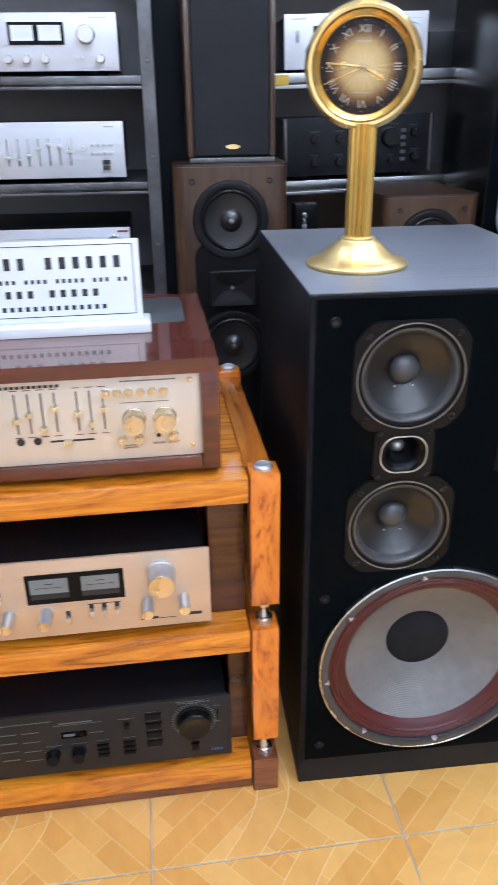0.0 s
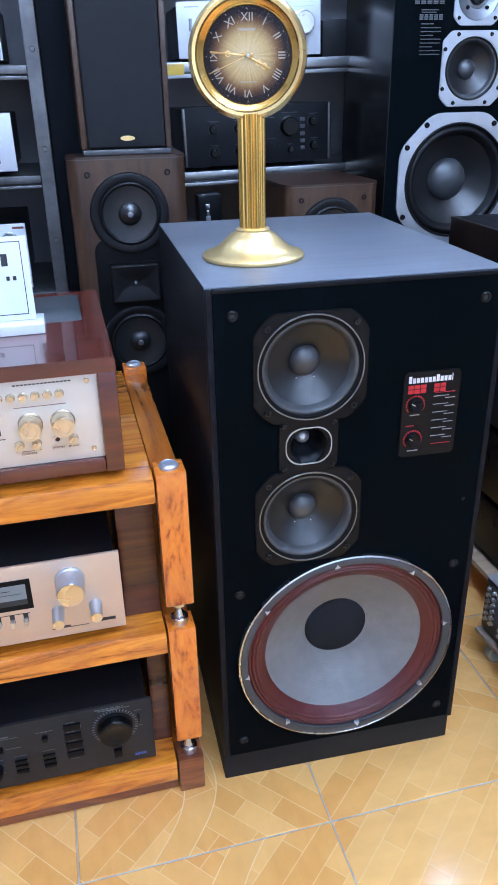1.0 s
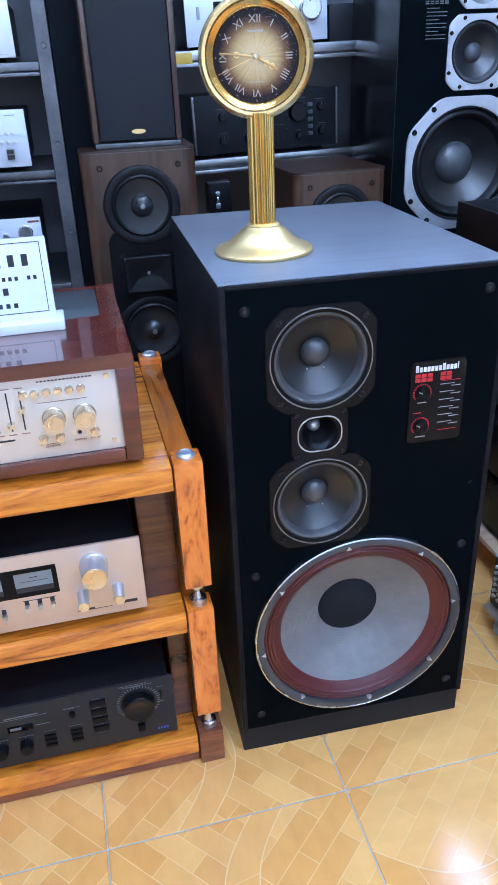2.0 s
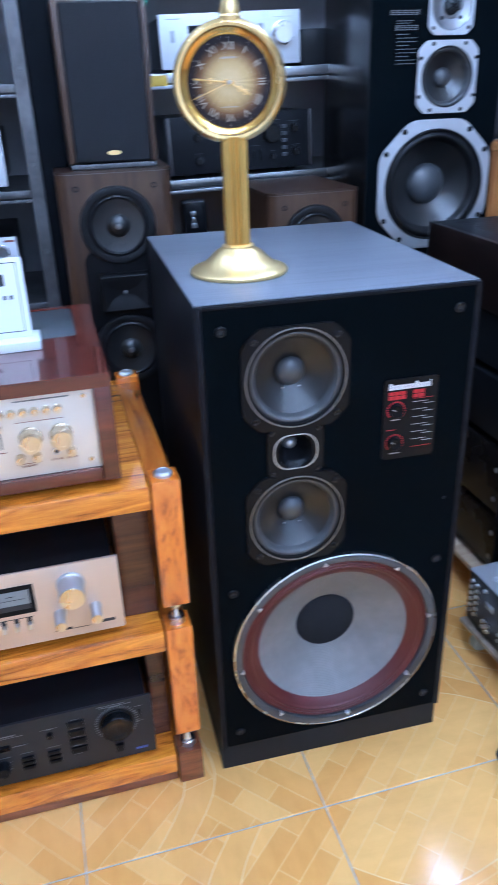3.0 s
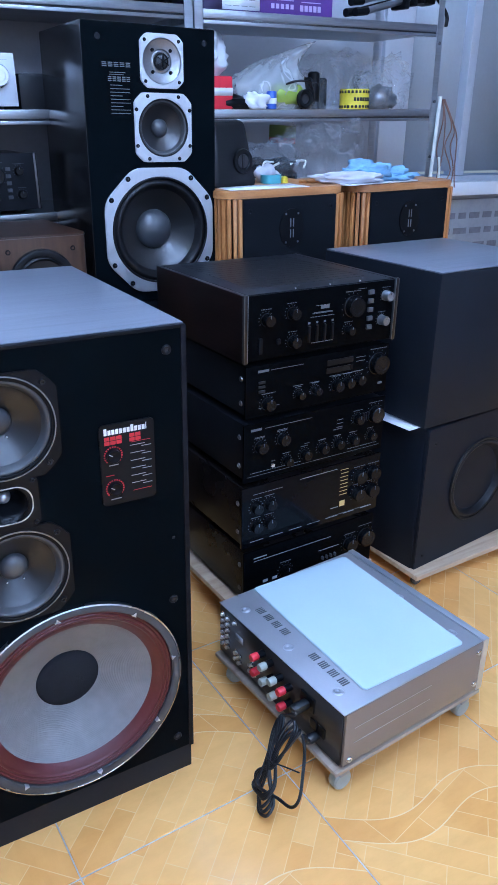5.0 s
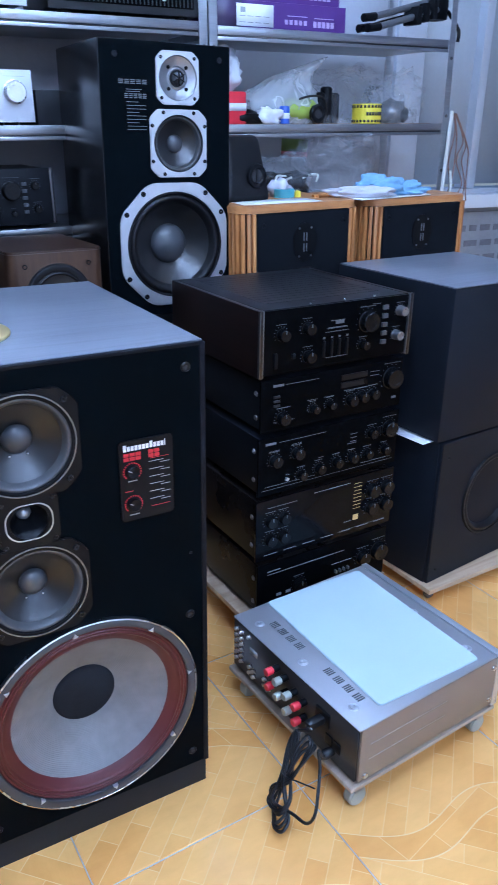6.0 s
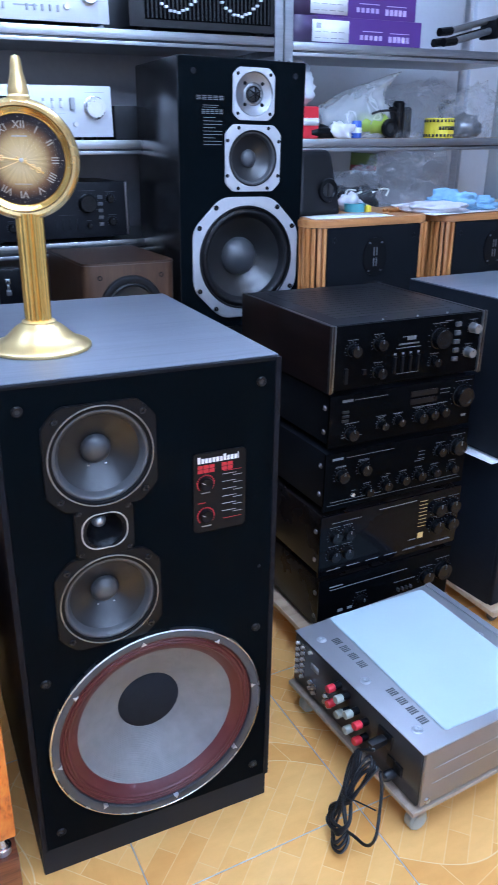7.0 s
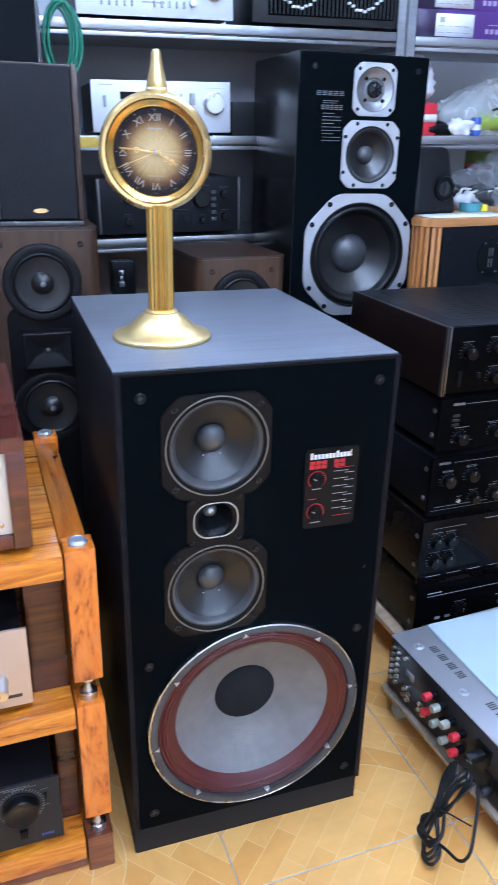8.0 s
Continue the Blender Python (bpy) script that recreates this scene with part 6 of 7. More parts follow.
bars(k2, [(e - 0.40, e - 0.37, 0.124, 0.130), (e - 0.365, e - 0.27, 0.126, 0.1272), (e - 0.108, e - 0.078, 0.118, 0.1192), (e - 0.108, e - 0.078, 0.108, 0.1092), (e - 0.25, e - 0.22, 0.075, 0.0762), (e - 0.30, e - 0.27, 0.075, 0.0762), (e - 0.39, e - 0.35, 0.07, 0.0712), (e - 0.19, e - 0.09, 0.082, 0.0832), (e - 0.03, e - 0.015, 0.036, 0.042)], M["print_grey"])
k1 = thing("black_amplifier", stack_at(0.7810), "black amplifier with rosewood sides on top of the stack", "amplifier", group="amplifier stack")
w, h, d = 0.452, 0.163, 0.43
part("case", bm_box(-w / 2 + 0.014, w / 2 - 0.014, 0.006, d, 0.014, h, 0.003), M["case_black"], k1)
part("front_panel", bm_box(-w / 2 + 0.0105, w / 2 - 0.0105, 0.0, 0.0055, 0.012, h - 0.002, 0.001), M["amp_black"], k1)
for s in (-1, 1):
    part("side_panel", bm_box(s * (w / 2 - 0.0065) - 0.0065, s * (w / 2 - 0.0065) + 0.0065, 0.004, d, 0.008, h, 0.002), M["rosewood"], k1, "rosewood side panel")
    part("edge_trim", bm_box(s * (w / 2 - 0.0045) - 0.0045, s * (w / 2 - 0.0045) + 0.0045, -0.005, 0.0038, 0.008, h + 0.001, 0.0015), M["rosewood"], k1)
    part("edge_trim", bm_box(s * (w / 2 - 0.0096) - 0.0007, s * (w / 2 - 0.0096) + 0.0007, -0.0058, 0.003, 0.010, h + 0.0012, 0.0004), M["frame_metal"], k1, "thin bright metal edge")
    part("edge_trim", bm_box(s * (w / 2 - 0.0007) - 0.0009, s * (w / 2 - 0.0007) + 0.0009, -0.0058, 0.003, 0.010, h + 0.0012, 0.0004), M["trim_dark"], k1, "thin bright metal edge")
slat_mesh = to_mesh("vent_slat", bm_box(-0.17, 0.17, -0.0114, 0.0114, -0.001, 0.0004, 0.0003, 1), M["case_black"])
for i in range(14):
    part("vent_slat", slat_mesh, None, k1, at=Matrix.Translation((0, 0.075 + 0.024 * i, h)))
for x in (-0.16, 0.16):
    for y in (0.06, 0.36):
        part("foot", lathe([(0, 0), (0.02, 0), (0.02, 0.0142), (0, 0.0142)], 18), M["black_rubber"], k1, at=Matrix.Translation((x, y, 0)))
for u in (-0.08, 0.02, 0.11):
    knob(k1, u, 0.1655, 0.002, 0.002, M["chrome"], -0.01, name="screw")
e = 0.214
knob(k1, e - 0.129, 0.108, 0.025, 0.022, M["knob_black"], name="volume_knob", ribbed=True)
for u, v, r in ((e - 0.026, 0.124, 0.012), (e - 0.034, 0.064, 0.012), (e - 0.141, 0.052, 0.011), (e - 0.380, 0.105, 0.014), (e - 0.309, 0.112, 0.014), (e - 0.305, 0.045, 0.014)):
    knob(k1, u, v, r, 0.022, M["knob_black"] if u < e - 0.04 else M["frame_metal"], pointer=M["print_dim"])
for i in range(5):
    button(k1, e - 0.074, 0.137 - 0.0215 * i, 0.016, 0.011, 0.005, M["key_grey"])
for i in range(4):
    button(k1, e - 0.188 - 0.023 * i, 0.055, 0.006, 0.040, 0.004, M["black"], "lever_switch")
for u in (e - 0.395, e - 0.345):
    button(k1, u, 0.045 if u < e - 0.35 else 0.05, 0.009, 0.036 if u < e - 0.35 else 0.012, 0.006, M["black"], "power_switch")
bars(k1, [(e - 0.245, e - 0.19, 0.104, 0.1055), (e - 0.225, e - 0.20, 0.112, 0.120)] + [(e - 0.191 - 0.023 * i, e - 0.185 - 0.023 * i, 0.079, 0.084) for i in range(4)], M["print_grey"])

print_marks(k5, M["print_grey"], [(0.03, 0.08, 0.052), (-0.19, -0.12, 0.048)])
print_marks(k4, M["print_grey"], [(-0.19, -0.10, 0.160), (0.05, 0.20, 0.030)])
print_marks(k3, M["print_grey"], [(0.05, 0.08, 0.100), (-0.20, -0.05, 0.036), (0.10, 0.20, 0.036)])
print_marks(k2, M["print_grey"], [(0.02, 0.09, 0.112), (0.02, 0.09, 0.094), (-0.18, -0.12, 0.036)])
print_marks(k1, M["print_grey"], [(-0.035, 0.025, 0.102), (-0.04, 0.03, 0.094), (-0.025, 0.015, 0.120), (-0.035, 0.03, 0.032), (0.10, 0.125, 0.147)])
print_marks(ba, M["key_grey"])
SIDE = Matrix.Rotation(radians(-90), 4, "Z")
for ob, half, zs in ((k2, 0.209, (0.045, 0.105)), (k3, 0.212, (0.05, 0.125)), (k4, 0.2145, (0.05, 0.13)), (k5, 0.207, (0.045, 0.115))):
    for y in (0.032, 0.33):
        for z in zs:
            part("side_screw", shared(("side_screw",), lambda: lathe([(0, 0.002), (0.002, 0.002), (0.0025, 0.003), (0.0055, 0.0025), (0.007, 0.0)], 14, FACE), M["trim_dark"]), None, ob, at=Matrix.Translation((-half, y, z)) @ SIDE)

# ---- two black subwoofers on a board ----
dolly("wheeled_board", pose(1.345, 0.262, 0.024, 0, 0, 2), 0.52, 0.52, 0.058, "raw plywood board on casters under the subwoofers")
lo = thing("subwoofer", pose(1.330, 0.312, 0.082, 0, 0, 7), "black subwoofer with a large round driver, on a plywood board", "subwoofer")
part("cabinet", bm_box(-0.235, 0.235, 0.012, 0.44, 0, 0.448, 0.006), M["sub_vinyl"], lo)
part("baffle", plate(rrect(0.466, 0.446, 0.006, 3, 0, 0.224), -0.0115, 0.0, [circle(0.128, 64, 0.022, 0.232)], 0.002, FACE), M["sub_vinyl"], lo)
driver(lo, 0.022, 0.232, 0.134, M["black_rubber"], M["black_rubber"], M["felt"], M["black"], 0.022, 0.030, 0.05, 0.018, rim=0.007, lip=0.006, name="woofer")
for u, v in ((-0.20, 0.40), (-0.20, 0.04), (0.2, 0.4), (0.2, 0.04)):
    screw(lo, u, v, 0.0, 0.004)
part("sticker", bm_box(-0.282, -0.06, 0.03, 0.20, 0.4485, 0.4495), M["paper"], lo, "white paper on top")
up = thing("subwoofer", pose(1.325, 0.302, 0.5325, 0, 0, 4), "plain black subwoofer cabinet stacked on another", "subwoofer")
part("cabinet", bm_box(-0.248, 0.248, 0.0, 0.45, 0.004, 0.420, 0.005), M["sub_vinyl"], up)
# lighter than the cabinet: the sheen is in the colour
part("top_veneer", bm_box(-0.246, 0.246, 0.002, 0.448, 0.4205, 0.4235, 0.001), M["vinyl_sheen_top"], up, "black top with a grey sheen in its colour")
for x in (-0.2, 0.2):
    for y in (0.05, 0.4):
        part("foot", lathe([(0, 0), (0.012, 0), (0.012, 0.0045), (0, 0.0045)], 14), M["black_rubber"], up, at=Matrix.Translation((x, y, 0)))

# ---- grey amplifier lying turned round on its own wheeled board ----
GP = pose(0.452, -0.219, 0.0, 0, 0, 4.5)
gd = thing("wheeled_board", GP @ pose(0.205, 0.010, 0.024), "grey board on casters under the grey amplifier", "dolly")
part("board", bm_box(-0.215, 0.222, -0.010, 0.440, 0.063, 0.074, 0.003), M["grey_ply"], gd)
for x in (-0.18, 0.19):
    for y in (0.015, 0.40):
        c = part("caster", bm_box(-0.013, 0.013, -0.015, 0.015, 0.040, 0.0625, 0.003), M["frame_metal"], gd, at=Matrix.Translation((x, y, 0)))
        part("wheel", lathe([(0, -0.012), (0.02, -0.012), (0.023, -0.008), (0.023, 0.008), (0.02, 0.012), (0, 0.012)], 24, Matrix.Translation((0, 0, 0.023)) @ Matrix.Rotation(radians(90), 4, "X")), M["pale_plastic"], c)
ga = thing("grey_amplifier", GP @ pose(0, 0, 0.098), "titanium grey amplifier turned to show its rear sockets", "amplifier")
# local: x from the rear panel towards its front, y along the rear panel
part("case", bm_box(0.006, 0.424, 0.0, 0.447, 0.010, 0.142, 0.002), M["titan"], ga)
part("top_cover", bm_box(0.0, 0.408, 0.001, 0.446, 0.1425, 0.1450, 0.0008), M["titan_top"], ga, "grey steel cover")
part("front_edge", bm_box(0.410, 0.428, -0.002, 0.449, 0.006, 0.1462, 0.002), M["satin"], ga, "thick silver front panel")
part("rear_panel", bm_box(0.0, 0.0055, 0.006, 0.441, 0.012, 0.1415), M["rear_brown"], ga, "dark brownish rear panel")
for x in (0.06, 0.37):
    for y in (0.06, 0.39):
        part("foot", lathe([(0, 0), (0.02, 0), (0.02, 0.0105), (0, 0.0105)], 18), M["black_rubber"], ga, at=Matrix.Translation((x, y, 0)))
for z in (0.060, 0.098):
    part("side_groove", bm_box(0.03, 0.25, -0.0008, 0.0, z, z + 0.0012), M["titan_top"], ga, "bright side line")
for x, z in ((0.022, 0.022), (0.398, 0.030), (0.398, 0.118)):
    screw(ga, x, z, 0.0, 0.007, M["chrome"], name="side_screw")
for x, y in ((0.034, 0.058), (0.034, 0.222), (0.034, 0.385), (0.372, 0.058), (0.372, 0.222), (0.372, 0.385)):
    c = part("cover_screw", shared(("cover_screw",), lambda: lathe([(0, 0.001), (0.003, 0.001), (0.0042, 0.0032), (0.0075, 0.0036), (0.0085, 0.0012), (0.0095, 0.0016), (0.0120, 0.0004)], 22), M["satin"]), None, ga, at=Matrix.Translation((x, y, 0.145)))
slit = to_mesh("vent_slit", bm_box(-0.0098, 0.0098, -0.0016, 0.0016, 0.0, 0.0006), M["vent_grey"])
for g0 in (0.066, 0.262):
    for g in range(4):
        for k in range(4):
            part("vent_slit", slit, None, ga, at=Matrix.Translation((0.062, g0 + 0.031 * g + 0.0056 * k, 0.1450)))
sheet = solid("foam_sheet", plate(rrect(0.285, 0.415, 0.010, 4, 0.2125, 0.2075), 0.1462, 0.1500, (), 0.001), M["foam"], "pale blue-white foam sheet on the grey amplifier", "sheet", GP @ pose(0.0, 0.0, 0.098) @ pose(0.008, 0.032, 0.0, 0, 0, -2.6))
REAR = Matrix.Rotation(radians(-90), 4, "Z")


def rear(y, z, out=0.0):
    """A place on the rear panel, facing -x."""
    return Matrix.Translation((-out, y, z)) @ REAR


for (y, z, col) in ((0.265, 0.118, "red_plastic"), (0.235, 0.112, "pale_plastic"), (0.262, 0.080, "red_plastic"), (0.230, 0.076, "pale_plastic"), (0.200, 0.098, "pale_plastic"), (0.168, 0.094, "red_plastic"), (0.197, 0.060, "pale_plastic"), (0.165, 0.056, "red_plastic")):
    post = part("binding_post", shared(("binding_post",), lambda: lathe([(0, 0), (0.0085, 0), (0.0085, 0.016), (0.006, 0.017), (0, 0.017)], 18, FACE), M["black"]), None, ga, at=rear(y, z))
    part("post_cap", shared(("post_cap", col), lambda: lathe([(0.0070, 0.016), (0.0092, 0.018), (0.0092, 0.031), (0.0082, 0.0345), (0, 0.0345)], 20, FACE), M[col]), None, post, "red terminal cap" if col == "red_plastic" else "pale terminal cap")
for k in range(6):
    for j in range(2):
        part("line_socket", shared(("line_socket",), lambda: lathe([(0, 0.004), (0.0025, 0.004), (0.003, 0.009), (0.0045, 0.009), (0.005, 0.002), (0.0065, 0.002), (0.0065, 0)], 14, FACE), M["chrome"]), None, ga, at=rear(0.425 - 0.020 * j, 0.125 - 0.0165 * k))
for y, z in ((0.375, 0.130), (0.37, 0.05), (0.355, 0.046), (0.37, 0.034), (0.355, 0.030), (0.31, 0.056), (0.295, 0.052), (0.31, 0.040), (0.295, 0.036)):
    part("line_socket", shared(("line_socket",), None, None), None, ga, at=rear(y, z))
part("rating_label", bm_box(-0.0008, 0, 0.345, 0.375, 0.085, 0.102), M["grey_ink"], ga)
part("power_inlet", bm_box(-0.006, 0, 0.085, 0.128, 0.085, 0.120, 0.002), M["black"], ga)
for y in (0.06, 0.085):
    part("outlet", bm_box(-0.004, 0, y - 0.011, y + 0.011, 0.045, 0.07, 0.002), M["black"], ga)

cord = thing("power_cord", GP @ pose(0, 0, 0.024), "coiled black power cord hanging from the grey amplifier", "cable")
part("plug", bm_box(-0.048, -0.006, 0.093, 0.113, 0.168, 0.186, 0.006), M["cable"], cord)


def hang(a, d, out=0.0):
    """A place on the slope down which the cord hangs: a along the rear panel, d down from the plug."""
    return (-0.046 - 0.56 * d - 0.83 * out, a, 0.171 - 0.80 * d + 0.56 * out)


# gathered loops, pinched at the waist by a tie, opening again towards the floor
strands = [(0.092, -0.004), (0.112, 0.012)]
for k in range(3):
    j = 0.006 * k
    strands += [(0.128 - j, 0.030 + j), (0.122 - j, 0.066), (0.094 - 0.5 * j, 0.110), (0.066, 0.142), (0.040 + j, 0.165 - 0.5 * j), (0.036 + 1.6 * j, 0.190 - 0.4 * j), (0.060 + j, 0.194 - 1.2 * j), (0.082 + 1.8 * j, 0.165 - j), (0.088, 0.112), (0.098 - j, 0.050), (0.096 - 2 * j, 0.012 + 0.5 * j), (0.078 - j, 0.030), (0.074 + 0.5 * j, 0.100), (0.100 + j, 0.142 + 0.5 * j), (0.104 - 2 * j, 0.172), (0.070 - j, 0.168), (0.056, 0.136), (0.084, 0.100), (0.104 + j, 0.040), (0.116 + 0.5 * j, 0.014 + 0.4 * j)]
strands += [(0.120, 0.060), (0.100, 0.120), (0.090, 0.160), (0.037, 0.150), (0.000, 0.140), (-0.010, 0.112), (0.014, 0.074), (0.036, 0.040), (0.052, 0.016)]
path = [hang(a, d, 0.0045 * math.sin(1.9 * n)) for n, (a, d) in enumerate(strands)]
path = [(-0.048, 0.102, 0.177)] + path + [(-0.030, 0.068, 0.118), (-0.010, 0.075, 0.112)]
part("flex", tube(path, 0.0033, 8), M["cable"], cord)
part("twist_tie", tube([hang(0.098, 0.104, 0.008), hang(0.076, 0.100, 0.010), hang(0.064, 0.094, 0.006), hang(0.018, 0.076, 0.004)], 0.0016, 6), M["cable"], cord)
part("outlet_plug", lathe([(0, 0), (0.010, 0), (0.011, 0.02), (0.006, 0.032), (0, 0.032)], 18, REAR @ FACE), M["cable"], cord, at=Matrix.Translation((0.0, 0.075, 0.110)))

# ---- clutter on the second bay and on the slatted loudspeakers ----
def crumple(rx, ry, rz, seed, amount=0.35, n=3):
    """A soft crumpled heap resting on its base."""
    bm = bmesh.new()
    bmesh.ops.create_icosphere(bm, subdivisions=n, radius=1.0)
    for v in bm.verts:
        k = 1 + amount * noise.noise(v.co * 1.7 + Vector((seed, seed * 1.7, 0))) + amount * 0.6 * noise.noise(v.co * 4.5 + Vector((0, seed, 9)))
        v.co = Vector((v.co.x * rx * k, v.co.y * ry * k, max((v.co.z * k + 0.75) * rz, 0.0)))
    return bm


Z2 = 1.318   # mid shelf of the second bay
def bag(m, rx, ry, rz, seed, label, material="film", name="plastic_bag"):
    bm = crumple(rx, ry, rz, seed, 0.4, 4)
    for v in bm.verts:
        p = v.co / max(rx, rz) * 3.2 + Vector((seed, 0, seed))
        k = 1 + 0.22 * (0.5 - abs(noise.noise(p))) + 0.12 * (0.5 - abs(noise.noise(p * 2.7)))
        v.co = Vector((v.co.x * k, v.co.y * k, v.co.z * k))
    return solid(name, bm, M[material], label, "bag", m, group="plastic bags")


solid("shelf_liner", bm_box(-0.47, 0.43, 0, 0.30, -0.0005, 0.0012), M["cardboard"], "brown cardboard liner on the steel shelf", "liner", on_back(1.45, 1.318, Z2))
rb = thing("red_case", on_back(1.005, 1.33, Z2), "red plastic case with a white stripe", "case")
part("body", bm_box(-0.10, 0.062, 0, 0.15, 0, 0.102, 0.008), M["red_plastic"], rb)
part("stripe", bm_box(-0.098, 0.060, -0.001, 0.0, 0.042, 0.066), M["white_ink"], rb, "white stripe")
bag(on_back(0.975, 1.40, Z2 + 0.102), 0.075, 0.06, 0.075, 4.0, "milky plastic bag on a red case", "milky")
wb = thing("tied_plastic_bag", on_back(1.26, 1.42, Z2), "big milky plastic bag leaning to one side", "bag")
bm = bmesh.new()
bmesh.ops.create_icosphere(bm, subdivisions=4, radius=1.0)
for v in bm.verts:
    t = max(v.co.z, 0)
    k = 1 + 0.25 * noise.noise(v.co * 2.2 + Vector((3, 1, 0))) + 0.16 * noise.noise(Vector((v.co.x * 6, v.co.y * 6, v.co.z * 1.5)))
    v.co = Vector((v.co.x * 0.15 * k * (1 - 0.80 * t) + 0.20 * t * t, v.co.y * 0.08 * k * (1 - 0.6 * t), max((v.co.z * 0.62 + 0.38) * 0.225, 0)))
part("film", bm, M["milky_film"], wb)
solid("crumpled_tissue", crumple(0.046, 0.034, 0.032, 7.0, 0.55), M["paper"], "crumpled white paper tissue", "tissue", on_back(1.170, 1.345, Z2))
solid("dark_cloth_heap", crumple(0.10, 0.05, 0.026, 2.0, 0.4), M["black"], "low heap of dark cables", "cables", on_back(1.085, 1.375, Z2))
can = thing("battery_pack", on_back(1.222, 1.335, Z2), "blue can with a white band", "can")
part("body", lathe([(0, 0), (0.0165, 0), (0.0175, 0.003), (0.0175, 0.054), (0.015, 0.058), (0, 0.058)], 24), M["blue"], can)
part("band", lathe([(0.0178, 0.018), (0.0180, 0.020), (0.0180, 0.034), (0.0178, 0.036)], 24), M["white_ink"], can)
gun = thing("lime_power_tool", on_back(1.315, 1.345, Z2), "lime and black power tool lying on the shelf", "tool")
part("body", lathe([(0, -0.06), (0.028, -0.06), (0.036, -0.045), (0.036, 0.05), (0.030, 0.06), (0, 0.06)], 28, Matrix.Translation((-0.01, 0.03, 0.048)) @ Matrix.Rotation(radians(90), 4, "Y")), M["lime"], gun)
ring = part("wheel", lathe([(0.014, -0.002), (0.016, 0.010), (0.027, 0.012), (0.031, 0.008), (0.031, -0.004)], 32, FACE), M["black"], gun, at=front(0.042, 0.034, 0.014))
part("hub", lathe([(0, 0.008), (0.018, 0.006), (0.019, 0)], 20, FACE), M["amp_char"], ring)
part("lead", tube([(-0.05, 0.02, 0.07), (0.0, -0.02, 0.09), (0.06, -0.02, 0.085), (0.085, -0.01, 0.04), (0.07, 0.0, 0.005)], 0.004, 7), M["cable"], gun)
blk = thing("black_canisters", on_back(1.45, 1.40, Z2), "row of small black canisters", "canister")
for k in range(3):
    part("canister", lathe([(0, 0), (0.021, 0), (0.022, 0.004), (0.022, 0.100 + 0.02 * (k % 2)), (0.016, 0.106 + 0.02 * (k % 2)), (0, 0.106 + 0.02 * (k % 2))], 20), M["black"], blk, at=Matrix.Translation((0.04 * k - 0.04, 0.01 * k, 0)))
tape = thing("hazard_tape_roll", on_back(1.590, 1.345, Z2), "roll of yellow tape with black hazard marks", "tape")
part("roll", lathe([(0.030, 0), (0.052, 0), (0.054, 0.002), (0.054, 0.066), (0.052, 0.068), (0.030, 0.068)], 40), M["yellow"], tape)
for k in range(24):
    a = 2 * math.pi * k / 24
    for z in (0.005, 0.054):
        part("hazard_mark", shared(("hazard_mark",), lambda: bm_box(-0.0042, 0.0042, -0.0552, -0.0536, 0, 0.009), M["dark_ink"]), None, tape, at=Matrix.Translation((0, 0, z)) @ Matrix.Rotation(a, 4, "Z"))
for k in range(7):
    part("print_mark", shared(("print_mark",), lambda: bm_box(-0.0042, 0.0042, -0.0552, -0.0536, 0, 0.012), M["dark_ink"]), None, tape, at=Matrix.Translation((0, 0, 0.028)) @ Matrix.Rotation(0.2 * (k - 3), 4, "Z"))
part("core", lathe([(0.0295, 0.001), (0.0298, 0.067), (0.027, 0.067), (0.027, 0.001)], 30), M["pine"], tape)
bag(on_back(1.56, 1.46, Z2), 0.15, 0.07, 0.105, 11.0, "clear plastic bag of cables")
bag(on_back(1.70, 1.40, Z2), 0.075, 0.06, 0.072, 13.0, "clear plastic bag, half full")
bag(on_back(1.80, 1.44, Z2), 0.11, 0.08, 0.095, 17.0, "clear plastic bag of metal parts")
solid("parts_heap", crumple(0.07, 0.05, 0.05, 21.0, 0.5), M["frame_metal"], "heap of grey metal parts in a bag", "parts", on_back(1.79, 1.44, Z2))

SLAT_TOP = 1.0930
sm = thing("desk_loudspeaker", LEAN @ pose(0.905, 1.03, SLAT_TOP, 0, 0, 8), "small rounded black desk loudspeaker with a port", "loudspeaker")
bm = bm_box(-0.086, 0.086, 0, 0.15, 0, 0.195, 0.024, 4)
for v in bm.verts:
    v.co.x *= 1 - 0.30 * (v.co.z / 0.2) ** 1.2
    v.co.y += 0.035 * (v.co.z / 0.2) ** 2
part("body", bm, M["black_rubber"], sm)
p = part("port", lathe([(0.020, 0.004), (0.024, 0.008), (0.034, 0.006), (0.037, 0.0)], 32, FACE), M["black"], sm, at=front(0.03, 0.078, -0.004))
part("port_bar", bm_box(-0.0045, 0.0045, -0.008, -0.003, -0.02, 0.02, 0.002), M["amp_char"], p)
part("port_dark", lathe([(0, 0.003), (0.022, 0.003), (0.022, 0)], 24, FACE), M["dark_ink"], p)
solid("paper_sheet", bm_box(-0.15, 0.12, -0.07, 0.055, 0, 0.0012), M["paper"], "white paper sheet lying on a loudspeaker", "paper", LEAN @ pose(0.985, 0.99, 1.0975, 0, 0, -4))
solid("paper_stack", bm_box(-0.15, 0.17, -0.05, 0.10, 0, 0.004, 0.001), M["paper"], "loose white papers under a cloth", "paper", LEAN @ pose(1.385, 0.965, SLAT_TOP + 0.0005, 0, 0, 6))


solid("cloth_roll", crumple(0.112, 0.030, 0.019, 41.0, 0.35, 4), M["white_cloth"], "rolled off-white cloth on a loudspeaker", "cloth", LEAN @ pose(1.275, 0.955, SLAT_TOP + 0.005, 0, 0, -24))
